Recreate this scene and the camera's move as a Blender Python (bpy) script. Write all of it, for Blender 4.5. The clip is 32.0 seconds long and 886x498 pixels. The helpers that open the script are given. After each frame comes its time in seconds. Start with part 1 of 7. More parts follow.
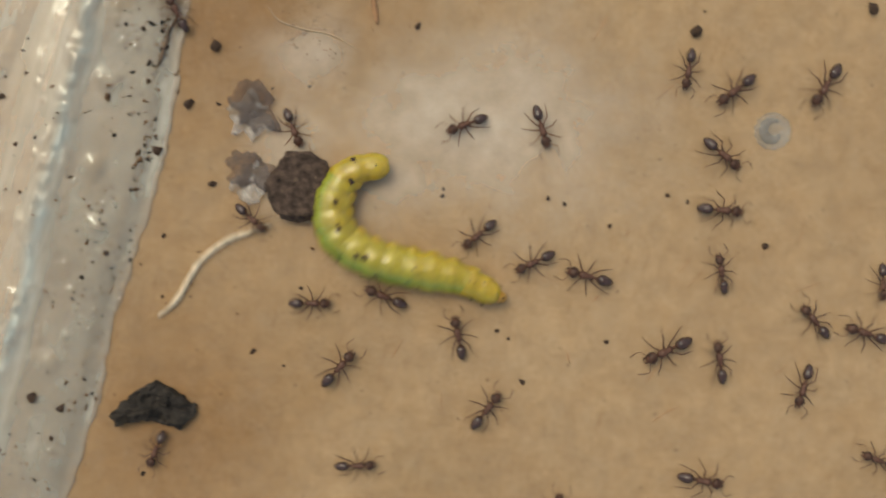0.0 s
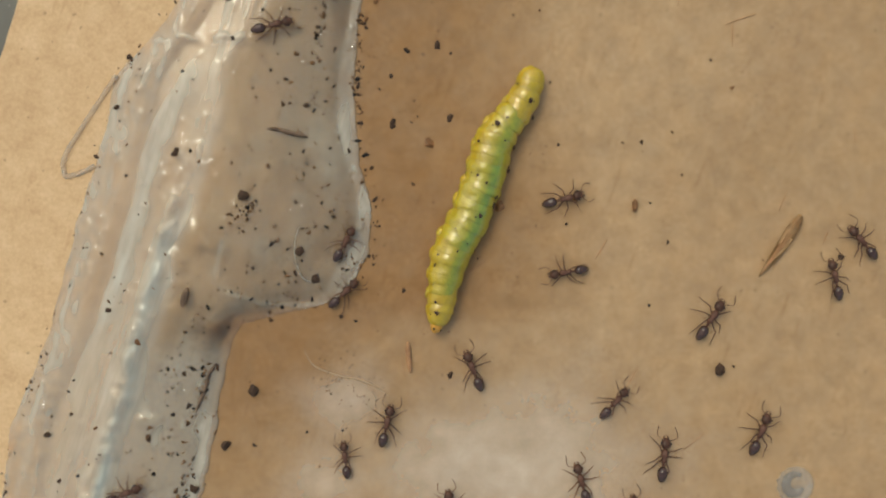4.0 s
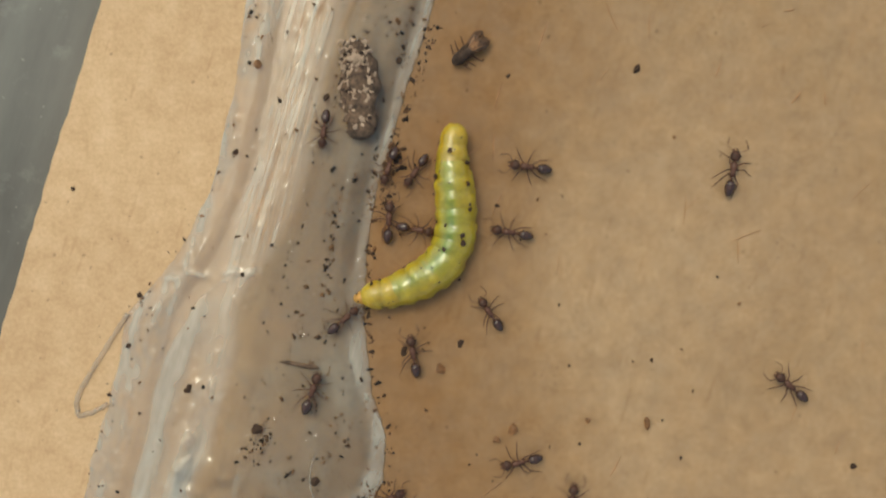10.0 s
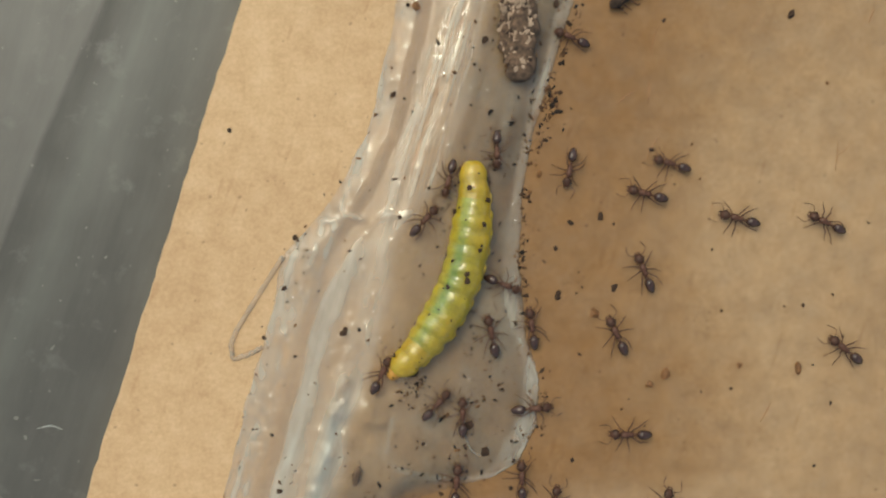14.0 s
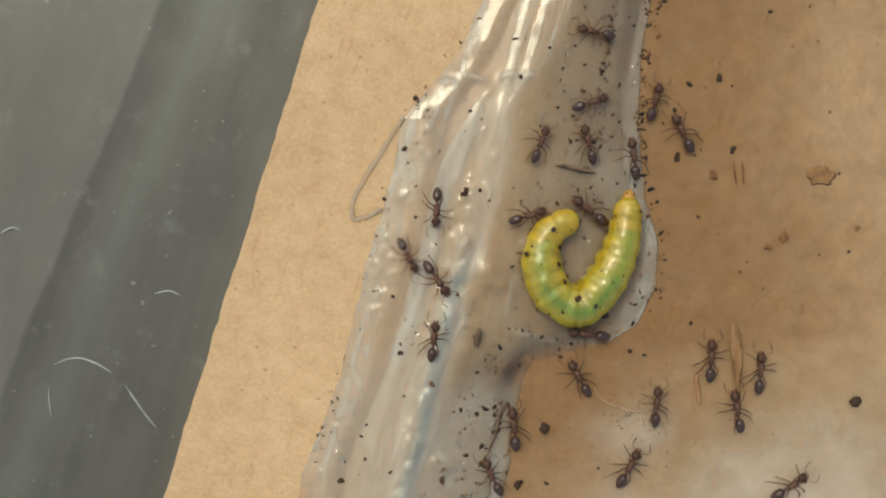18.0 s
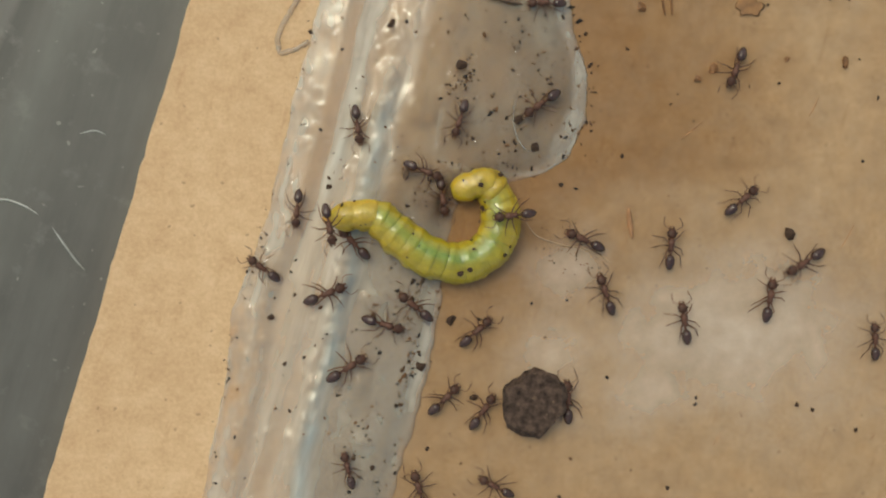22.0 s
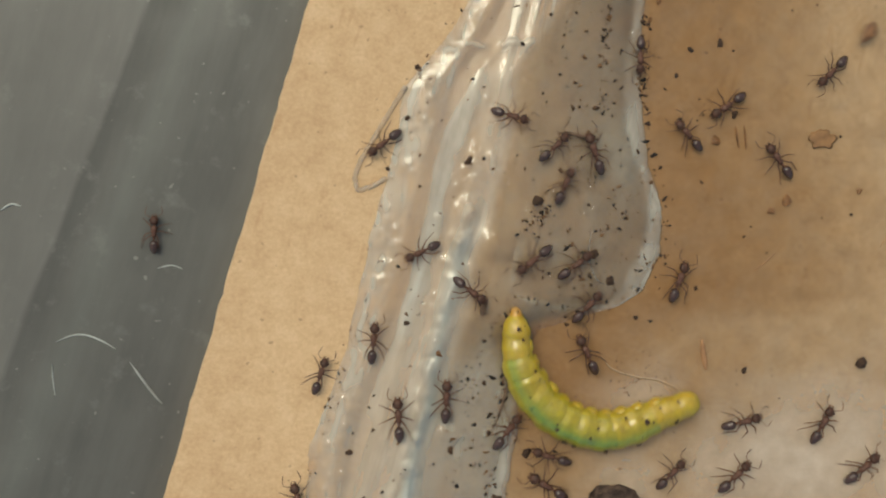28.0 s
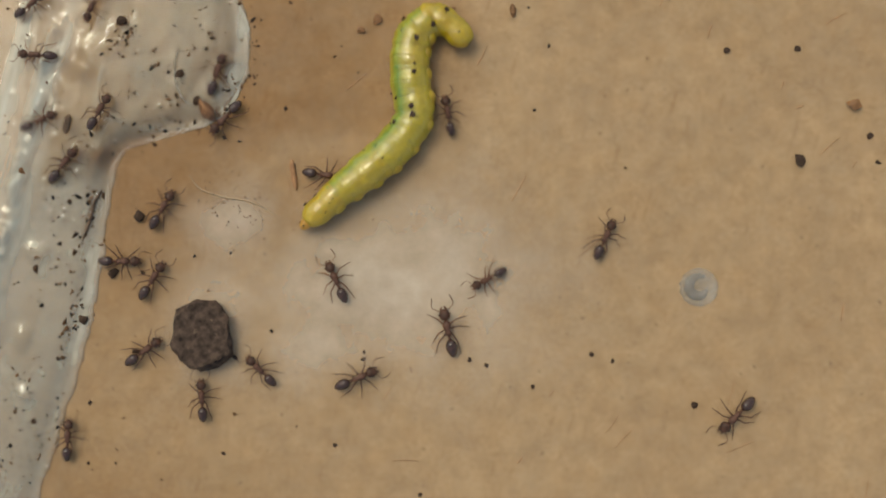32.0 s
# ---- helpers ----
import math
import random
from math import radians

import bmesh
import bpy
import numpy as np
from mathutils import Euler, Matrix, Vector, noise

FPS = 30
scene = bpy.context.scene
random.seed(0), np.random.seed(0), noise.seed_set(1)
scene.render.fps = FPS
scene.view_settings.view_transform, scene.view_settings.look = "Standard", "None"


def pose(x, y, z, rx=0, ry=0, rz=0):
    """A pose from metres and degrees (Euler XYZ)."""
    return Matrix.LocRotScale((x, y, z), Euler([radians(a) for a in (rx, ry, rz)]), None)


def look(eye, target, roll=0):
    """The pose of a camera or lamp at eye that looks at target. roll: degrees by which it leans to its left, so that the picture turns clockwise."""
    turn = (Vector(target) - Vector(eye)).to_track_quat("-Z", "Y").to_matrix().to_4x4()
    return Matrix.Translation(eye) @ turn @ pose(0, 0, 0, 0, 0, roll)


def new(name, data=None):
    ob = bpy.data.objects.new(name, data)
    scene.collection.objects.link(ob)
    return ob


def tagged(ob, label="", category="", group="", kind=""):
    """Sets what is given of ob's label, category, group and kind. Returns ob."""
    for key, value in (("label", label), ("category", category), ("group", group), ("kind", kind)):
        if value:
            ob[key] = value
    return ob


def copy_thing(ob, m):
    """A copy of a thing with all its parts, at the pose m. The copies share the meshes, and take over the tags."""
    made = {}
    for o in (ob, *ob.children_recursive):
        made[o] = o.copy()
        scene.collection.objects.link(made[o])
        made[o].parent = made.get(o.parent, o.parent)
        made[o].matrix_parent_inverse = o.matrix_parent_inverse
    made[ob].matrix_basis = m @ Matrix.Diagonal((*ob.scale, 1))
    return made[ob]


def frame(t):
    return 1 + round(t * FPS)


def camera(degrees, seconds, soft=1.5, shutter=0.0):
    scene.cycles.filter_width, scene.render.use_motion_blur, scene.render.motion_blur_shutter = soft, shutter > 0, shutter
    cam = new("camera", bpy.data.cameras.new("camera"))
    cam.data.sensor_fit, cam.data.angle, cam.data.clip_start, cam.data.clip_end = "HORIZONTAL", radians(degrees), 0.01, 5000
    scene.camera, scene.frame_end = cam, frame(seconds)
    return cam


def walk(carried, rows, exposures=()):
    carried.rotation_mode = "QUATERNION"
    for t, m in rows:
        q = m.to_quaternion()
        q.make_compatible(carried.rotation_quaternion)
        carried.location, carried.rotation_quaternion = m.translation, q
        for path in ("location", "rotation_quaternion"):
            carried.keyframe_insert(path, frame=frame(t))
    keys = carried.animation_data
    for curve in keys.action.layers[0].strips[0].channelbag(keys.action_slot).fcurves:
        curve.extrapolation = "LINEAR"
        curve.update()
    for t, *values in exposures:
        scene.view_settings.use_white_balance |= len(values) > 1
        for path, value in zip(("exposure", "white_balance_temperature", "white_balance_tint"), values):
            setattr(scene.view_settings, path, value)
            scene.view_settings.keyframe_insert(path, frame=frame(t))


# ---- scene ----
cam = camera(45.0, 32.0, soft=2.0, shutter=0.5)
MM = 0.001
# seconds, then x, y, z in millimetres and the three turns in degrees
PATH = [
    (0, 7.345, -30.527, 55.726, -0.808, -3.366, -0.572),
    (0.5, 4.250, -29.123, 55.505, -0.686, -3.867, 0.089),
    (1, 4.489, -27.072, 55.598, -0.467, -3.702, 0.835),
    (1.5, 4.203, -24.726, 55.555, -0.971, -4.331, 1.465),
    (2, 5.262, -20.399, 55.813, -1.377, -3.937, 1.696),
    (2.5, 5.521, -17.678, 55.766, -2.077, -3.193, 1.886),
    (3, 7.776, -13.682, 56.239, -3.540, -0.825, 2.297),
    (5.5, 6.635, -8.938, 56.521, -2.263, -2.512, 0.175),
    (6, 6.844, -8.797, 56.574, -3.140, -2.321, 0.200),
    (6.5, 6.311, -10.055, 56.541, -2.730, -2.219, 0.413),
    (7, 5.560, -10.676, 56.302, -1.732, -2.330, 0.264),
    (7.5, 6.531, -10.381, 55.724, -1.559, -0.947, 0.032),
    (8, 5.912, -8.087, 55.359, -1.985, -0.883, 0.206),
    (8.5, 6.241, -6.144, 55.370, -1.905, -0.728, -0.005),
    (9, 6.440, -3.661, 55.593, -1.939, -1.139, 0.017),
    (9.5, 6.351, -1.868, 56.067, -2.011, -1.775, -0.268),
    (10, 6.299, 0.997, 56.158, -2.202, -1.873, -0.223),
    (10.5, 5.434, 2.622, 56.348, -2.790, -2.388, -0.131),
    (11, 4.046, 1.769, 56.250, -2.660, -2.283, 0.002),
    (11.5, 2.595, 0.709, 56.301, -2.320, -2.542, 0.052),
    (12, 1.679, -0.309, 56.155, -1.929, -2.626, 0.018),
    (12.5, 1.033, 0.120, 56.078, -2.442, -2.797, -0.012),
    (13, -0.000, -0.000, 56.058, -2.289, -2.688, -0.000),
    (13.5, -1.064, -0.876, 55.983, -2.128, -2.625, 0.001),
    (14, -2.765, -1.913, 55.884, -2.240, -2.808, 0.006),
    (14.5, -4.239, -3.434, 55.840, -1.762, -2.950, -0.028),
    (15, -5.588, -5.358, 55.817, -1.084, -3.154, -0.092),
    (15.5, -6.386, -6.896, 55.815, -0.761, -3.005, -0.146),
    (17.5, -9.199, -8.366, 55.746, -2.410, -3.158, -0.205),
    (18, -9.403, -9.170, 55.714, -2.198, -3.184, -0.170),
    (18.5, -8.597, -8.496, 55.695, -2.446, -3.186, -0.281),
    (19, -7.407, -11.114, 55.849, -1.568, -3.548, -0.339),
    (19.5, -7.488, -13.462, 55.804, -1.051, -3.581, -0.510),
    (20, -8.148, -15.948, 55.636, -0.698, -3.799, -0.583),
    (20.5, -7.095, -18.537, 55.830, -0.474, -3.295, -0.918),
    (21, -6.035, -19.084, 55.912, -0.951, -3.308, -1.054),
    (21.5, -5.803, -19.508, 55.920, -0.749, -3.254, -1.049),
    (22, -6.437, -18.430, 55.791, -1.574, -3.849, -1.019),
    (22.5, -6.830, -17.884, 55.821, -1.668, -3.711, -0.946),
    (23, -7.653, -18.178, 55.752, -1.343, -3.795, -0.878),
    (23.5, -8.185, -17.600, 55.762, -1.233, -3.819, -0.844),
    (24, -8.486, -16.318, 55.757, -1.459, -3.571, -0.888),
    (24.5, -9.280, -15.635, 55.741, -1.316, -3.677, -0.979),
    (26.5, -10.738, -14.116, 55.726, -1.595, -3.621, -1.117),
    (27, -10.776, -12.443, 55.837, -2.006, -3.443, -1.025),
    (27.5, -11.325, -10.697, 55.400, -2.148, -4.242, -1.046),
    (28, -10.606, -10.701, 55.538, -2.203, -4.197, -1.119),
    (28.5, -8.749, -14.334, 55.779, -1.791, -3.816, -1.181),
    (29, -7.572, -17.743, 55.848, -1.876, -3.958, -1.544),
    (29.5, -2.426, -20.132, 56.746, -0.856, -2.336, -1.823),
    (30, 5.779, -21.449, 56.677, 0.655, -0.358, -1.351),
    (30.5, 9.026, -21.874, 56.700, 0.842, 0.549, -1.346),
    (31, 13.894, -24.013, 56.176, 1.544, 0.494, -1.575),
    (31.5, 16.105, -25.624, 55.872, 2.224, 0.901, -1.489),
    (32, 15.775, -25.119, 55.924, 2.198, 0.921, -1.490),
]
walk(cam, [(t, pose(x * MM, y * MM, z * MM, rx, ry, rz)) for t, x, y, z, rx, ry, rz in PATH],
     [(0, 0.02, 6950, -8), (15, 0.02, 6950, -8), (19, 0.0, 6950, -8), (22, -0.04, 6950, -8), (32, -0.06, 6950, -8)])

# ---- light: soft daylight from above ----
world = bpy.data.worlds.new("daylight")
scene.world = world
world.use_nodes = True
wt = world.node_tree
sky = wt.nodes.new("ShaderNodeTexSky")
sky.sky_type, sky.sun_disc = "NISHITA", False
sky.sun_elevation, sky.sun_rotation = radians(61.1), radians(-38.3)
sky.air_density, sky.dust_density, sky.ozone_density = 0.6, 3.0, 0.4
wt.links.new(sky.outputs["Color"], wt.nodes["Background"].inputs["Color"])
wt.nodes["Background"].inputs["Strength"].default_value = 0.224
sun_data = bpy.data.lights.new("sun", "SUN")
sun_data.energy, sun_data.angle, sun_data.color = 0.48, radians(14), (1.0, 0.91, 0.79)
sun = new("sun", sun_data)
sun.matrix_world = look((-0.205, 0.26, 0.6), (0, 0, 0))


# ---- materials ----
def mat(name):
    m = bpy.data.materials.new(name)
    m.use_nodes = True
    return m, m.node_tree, m.node_tree.nodes["Principled BSDF"]


def node(tree, kind, **values):
    n = tree.nodes.new(kind)
    for key, value in values.items():
        n.inputs[key.replace("_", " ")].default_value = value
    return n


def coords(tree, scale=(1, 1, 1), turn=0.0, kind="Object"):
    """Coordinates in millimetres times scale."""
    c, r, m = tree.nodes.new("ShaderNodeTexCoord"), tree.nodes.new("ShaderNodeMapping"), tree.nodes.new("ShaderNodeMapping")
    r.inputs["Rotation"].default_value = (0, 0, radians(turn))
    m.inputs["Scale"].default_value = [1000 * s for s in scale]
    tree.links.new(c.outputs[kind], r.inputs["Vector"])
    tree.links.new(r.outputs["Vector"], m.inputs["Vector"])
    return m.outputs["Vector"]


def noise_tex(tree, vector, scale, detail=4.0, rough=0.55):
    n = node(tree, "ShaderNodeTexNoise", Scale=scale, Detail=detail, Roughness=rough)
    tree.links.new(vector, n.inputs["Vector"])
    return n.outputs["Fac"]


def ramp(tree, fac, stops):
    r = tree.nodes.new("ShaderNodeValToRGB")
    while len(r.color_ramp.elements) < len(stops):
        r.color_ramp.elements.new(0.5)
    for e, (p, c) in zip(r.color_ramp.elements, stops):
        e.position, e.color = p, (*c, 1) if len(c) == 3 else c
    tree.links.new(fac, r.inputs["Fac"])
    return r.outputs["Color"]


def blend(tree, fac, a, b, mode="MIX"):
    m = tree.nodes.new("ShaderNodeMix")
    m.data_type, m.blend_type = "RGBA", mode
    for value, socket in ((fac, m.inputs[0]), (a, m.inputs[6]), (b, m.inputs[7])):
        if isinstance(value, bpy.types.NodeSocket):
            tree.links.new(value, socket)
        elif isinstance(value, float):
            socket.default_value = value
        else:
            socket.default_value = (*value, 1)
    return m.outputs[2]


def bump(tree, height, strength, distance=0.05):
    b = node(tree, "ShaderNodeBump", Strength=strength, Distance=distance * MM)
    tree.links.new(height, b.inputs["Height"])
    return b.outputs["Normal"]


def plain(name, colour, rough=0.5, vary=0.3, scale=3.0, coat=0.0, relief=0.3):
    """A solid surface with fine mottling and relief."""
    m, t, p = mat(name)
    v = coords(t)
    n = noise_tex(t, v, scale, 5)
    dark, light = [c * (1 - vary) for c in colour], [min(1, c * (1 + vary)) for c in colour]
    t.links.new(ramp(t, n, [(0.3, dark), (0.7, light)]), p.inputs["Base Color"])
    p.inputs["Roughness"].default_value, p.inputs["Coat Weight"].default_value = rough, coat
    t.links.new(bump(t, noise_tex(t, v, scale * 3, 3), relief), p.inputs["Normal"])
    return m


def kraft_material():
    m, t, p = mat("kraft_paper")
    v, along = coords(t), coords(t, (1, 0.16, 1), 17)
    fine, mid, big = noise_tex(t, v, 4.5, 6, 0.7), noise_tex(t, v, 0.9, 5, 0.6), noise_tex(t, v, 0.09, 3)
    base = ramp(t, mid, [(0.25, (0.52, 0.315, 0.155)), (0.5, (0.64, 0.415, 0.219)), (0.75, (0.73, 0.50, 0.288))])
    base = blend(t, 0.35, base, ramp(t, fine, [(0.3, (0.46, 0.27, 0.128)), (0.7, (0.80, 0.56, 0.33))]))
    base = blend(t, 0.6, base, ramp(t, big, [(0.35, (0.82, 0.78, 0.74)), (0.65, (1, 1, 1))]), "MULTIPLY")
    fibre = ramp(t, noise_tex(t, along, 2.2, 2, 0.4), [(0.66, (0, 0, 0)), (0.76, (1, 1, 1))])
    base = blend(t, blend(t, 0.25, (0, 0, 0), fibre), base, (0.36, 0.17, 0.06))
    fleck = ramp(t, noise_tex(t, v, 2.6, 1, 0.3), [(0.745, (0, 0, 0)), (0.79, (1, 1, 1))])
    base = blend(t, blend(t, 0.5, (0, 0, 0), fleck), base, (0.22, 0.12, 0.05))
    t.links.new(base, p.inputs["Base Color"])
    p.inputs["Roughness"].default_value = 0.85
    t.links.new(bump(t, fine, 0.25, 0.06), p.inputs["Normal"])
    return m


def tape_material():
    """Clear parcel tape, aged and dirty, over the cardboard; glare and shade are painted in."""
    m, t, p = mat("clear_tape")
    v = coords(t)
    clear = t.nodes.new("ShaderNodeBsdfTransparent")
    stain = noise_tex(t, v, 0.07, 3, 0.5)
    tint = ramp(t, stain, [(0.32, (0.80, 0.77, 0.72)), (0.5, (0.845, 0.82, 0.785)), (0.7, (0.88, 0.865, 0.84))])
    # milk tints the tape brown beside the glue, soft shade painted in with it
    brown = t.nodes.new("ShaderNodeAttribute")
    brown.attribute_name = "milk"
    tint = blend(t, brown.outputs["Fac"], tint, (0.69, 0.605, 0.50))
    grime = noise_tex(t, v, 1.3, 6, 0.7)
    tint = blend(t, 0.5, tint, ramp(t, grime, [(0.3, (0.86, 0.84, 0.81)), (0.6, (1, 1, 1))]), "MULTIPLY")
    grip = t.nodes.new("ShaderNodeAttribute")
    grip.attribute_name = "amber"
    t.links.new(blend(t, grip.outputs["Fac"], (1.0, 1.0, 1.0), tint), clear.inputs["Color"])
    # tone marks where the tape has lifted and glare is painted on
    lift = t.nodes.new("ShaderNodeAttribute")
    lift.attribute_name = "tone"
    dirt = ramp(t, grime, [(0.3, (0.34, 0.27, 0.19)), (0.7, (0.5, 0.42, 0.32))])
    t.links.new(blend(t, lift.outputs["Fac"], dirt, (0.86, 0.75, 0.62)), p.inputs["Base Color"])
    p.inputs["Roughness"].default_value = 0.28
    t.links.new(bump(t, noise_tex(t, v, 0.35, 4), 0.25, 0.4), p.inputs["Normal"])
    mix = t.nodes.new("ShaderNodeMixShader")
    dull = ramp(t, noise_tex(t, v, 0.5, 5, 0.65), [(0.3, (0.06,) * 3), (0.75, (0.2,) * 3)])
    dull = blend(t, 1.0, dull, grip.outputs["Color"], "MULTIPLY")
    # opacity of the painted whitish glare
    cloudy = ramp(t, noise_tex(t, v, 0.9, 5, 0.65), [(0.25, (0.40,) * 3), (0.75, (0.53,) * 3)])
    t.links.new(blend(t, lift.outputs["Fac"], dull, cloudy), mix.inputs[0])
    t.links.new(clear.outputs[0], mix.inputs[1])
    t.links.new(p.outputs[0], mix.inputs[2])
    t.links.new(mix.outputs[0], t.nodes["Material Output"].inputs["Surface"])
    return m


def veil_material(name, colour, low, high, rough=0.25, scale=0.6, tint=(0.9, 0.9, 0.9), relief=0.3):
    """A see-through skin: partly clear, partly milky, glossy all over."""
    m, t, p = mat(name)
    v = coords(t)
    n = noise_tex(t, v, scale, 5, 0.6)
    t.links.new(ramp(t, noise_tex(t, v, 1.4, 4), [(0.3, [c * 0.85 for c in colour]), (0.7, colour)]), p.inputs["Base Color"])
    p.inputs["Roughness"].default_value = rough
    p.inputs["Specular IOR Level"].default_value = 0.5
    t.links.new(bump(t, noise_tex(t, v, 1.6, 5, 0.6), relief, 0.25), p.inputs["Normal"])
    clear = t.nodes.new("ShaderNodeBsdfTransparent")
    clear.inputs["Color"].default_value = (*tint, 1)
    fac = ramp(t, n, [(0.3, (low,) * 3), (0.7, (high,) * 3)])
    mix = t.nodes.new("ShaderNodeMixShader")
    t.links.new(fac, mix.inputs[0])
    t.links.new(clear.outputs[0], mix.inputs[1])
    t.links.new(p.outputs[0], mix.inputs[2])
    t.links.new(mix.outputs[0], t.nodes["Material Output"].inputs["Surface"])
    return m


def glue_material():
    """Milky silicone; the attribute milk says how cloudy, tone how bluish."""
    m, t, p = mat("silicone")
    v, along = coords(t), coords(t, (1, 0.12, 1), 17)
    milk, tone = t.nodes.new("ShaderNodeAttribute"), t.nodes.new("ShaderNodeAttribute")
    milk.attribute_name, tone.attribute_name = "milk", "tone"
    streak = noise_tex(t, along, 1.1, 5, 0.65)
    base = ramp(t, streak, [(0.3, (0.60, 0.52, 0.40)), (0.55, (0.665, 0.60, 0.485)), (0.8, (0.76, 0.705, 0.60))])
    lens = t.nodes.new("ShaderNodeAttribute")
    lens.attribute_name = "amber"
    base = blend(t, lens.outputs["Fac"], base, (0.575, 0.525, 0.405))
    base = blend(t, tone.outputs["Fac"], base, (0.33, 0.44, 0.44))
    t.links.new(base, p.inputs["Base Color"])
    p.inputs["Roughness"].default_value = 0.06
    p.inputs["Specular IOR Level"].default_value = 0.6
    h = ramp(t, noise_tex(t, v, 0.9, 2, 0.4), [(0.2, (0, 0, 0)), (0.8, (0.5, 0.5, 0.5))])
    drop = t.nodes.new("ShaderNodeTexVoronoi")
    drop.inputs["Scale"].default_value = 1.15
    t.links.new(v, drop.inputs["Vector"])
    bead = ramp(t, drop.outputs["Distance"], [(0.0, (1, 1, 1)), (0.13, (0.6, 0.6, 0.6)), (0.24, (0, 0, 0))])
    sparse = ramp(t, noise_tex(t, v, 0.7, 2, 0.6), [(0.57, (0, 0, 0)), (0.61, (1, 1, 1))])
    h = blend(t, 1.0, h, blend(t, 1.0, bead, sparse, "MULTIPLY"), "ADD")
    t.links.new(bump(t, h, 0.5, 0.12), p.inputs["Normal"])
    clear = t.nodes.new("ShaderNodeBsdfTransparent")
    t.links.new(ramp(t, noise_tex(t, v, 0.5, 3), [(0.3, (0.96, 0.95, 0.94)), (0.7, (1.0, 0.995, 0.99))]), clear.inputs["Color"])
    amber = t.nodes.new("ShaderNodeAttribute")
    amber.attribute_name = "amber"
    wash = clear.inputs["Color"].links[0].from_socket
    t.links.new(blend(t, amber.outputs["Fac"], wash, (0.87, 0.87, 0.84)), clear.inputs["Color"])
    fac = blend(t, 1.0, ramp(t, streak, [(0.25, (0.8,) * 3), (0.7, (1,) * 3)]), milk.outputs["Color"], "MULTIPLY")
    mix = t.nodes.new("ShaderNodeMixShader")
    t.links.new(fac, mix.inputs[0])
    t.links.new(clear.outputs[0], mix.inputs[1])
    t.links.new(p.outputs[0], mix.inputs[2])
    p.inputs["Specular IOR Level"].default_value = 0.0
    shine, skin = node(t, "ShaderNodeBsdfAnisotropic", Roughness=0.07), t.nodes.new("ShaderNodeMixShader")
    edge = node(t, "ShaderNodeFresnel", IOR=1.55)
    for shader in (shine, edge):
        t.links.new(p.inputs["Normal"].links[0].from_socket, shader.inputs["Normal"])
    t.links.new(edge.outputs[0], skin.inputs[0])
    t.links.new(mix.outputs[0], skin.inputs[1])
    t.links.new(shine.outputs[0], skin.inputs[2])
    t.links.new(skin.outputs[0], t.nodes["Material Output"].inputs["Surface"])
    return m


def sheet_material():
    """Worn grey plastic with streaks that run along the cardboard's edge, soft clouds and fine scuffs; banded on a
    slant, darker towards low y.
    """
    m, t, p = mat("grey_plastic")
    v, streak = coords(t), coords(t, (1, 0.16, 1), 17.6)
    parts = t.nodes.new("ShaderNodeSeparateXYZ")
    t.links.new(coords(t, (1, 1, 1), 17.6), parts.inputs[0])
    skew = t.nodes.new("ShaderNodeSeparateXYZ")
    t.links.new(coords(t, (1, 1, 1), 22.8), skew.inputs[0])
    # fixed bands of grey across the slanted x axis, from -12 to -24
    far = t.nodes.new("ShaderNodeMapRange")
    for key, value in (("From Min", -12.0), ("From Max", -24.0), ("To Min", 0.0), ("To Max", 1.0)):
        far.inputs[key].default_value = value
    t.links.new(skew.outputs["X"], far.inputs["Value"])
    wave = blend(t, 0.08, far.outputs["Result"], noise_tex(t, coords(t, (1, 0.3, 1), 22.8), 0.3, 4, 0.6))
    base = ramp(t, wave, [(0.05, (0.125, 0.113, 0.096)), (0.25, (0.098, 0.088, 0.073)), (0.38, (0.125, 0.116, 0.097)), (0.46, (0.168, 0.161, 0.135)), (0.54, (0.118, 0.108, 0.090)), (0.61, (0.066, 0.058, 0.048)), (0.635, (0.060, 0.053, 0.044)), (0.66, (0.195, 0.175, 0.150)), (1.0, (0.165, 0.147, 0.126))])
    base = blend(t, 0.26, base, ramp(t, noise_tex(t, streak, 0.55, 5, 0.65), [(0.34, (0.045, 0.040, 0.034)), (0.66, (0.225, 0.208, 0.178))]))
    base = blend(t, 0.22, base, ramp(t, noise_tex(t, v, 0.22, 4), [(0.35, (0.055, 0.048, 0.040)), (0.7, (0.175, 0.165, 0.14))]))
    dab = ramp(t, noise_tex(t, v, 0.55, 5, 0.65), [(0.58, (0, 0, 0)), (0.72, (0.5, 0.5, 0.5))])
    base = blend(t, dab, base, (0.23, 0.215, 0.185))
    fleck = ramp(t, noise_tex(t, v, 2.1, 2, 0.4), [(0.735, (0, 0, 0)), (0.78, (0.8, 0.8, 0.8))])
    base = blend(t, fleck, base, (0.30, 0.27, 0.23))
    # whole colour darkens along the turned y axis, from 4 down to -14
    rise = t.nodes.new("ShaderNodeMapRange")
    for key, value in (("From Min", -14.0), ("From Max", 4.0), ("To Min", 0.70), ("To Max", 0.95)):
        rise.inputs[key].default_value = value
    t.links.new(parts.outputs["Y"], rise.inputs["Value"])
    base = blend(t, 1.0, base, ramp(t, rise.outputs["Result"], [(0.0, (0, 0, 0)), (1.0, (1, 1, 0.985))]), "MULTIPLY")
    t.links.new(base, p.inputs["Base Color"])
    p.inputs["Roughness"].default_value = 0.5
    t.links.new(bump(t, noise_tex(t, streak, 2.0, 4, 0.6), 0.12, 0.1), p.inputs["Normal"])
    return m


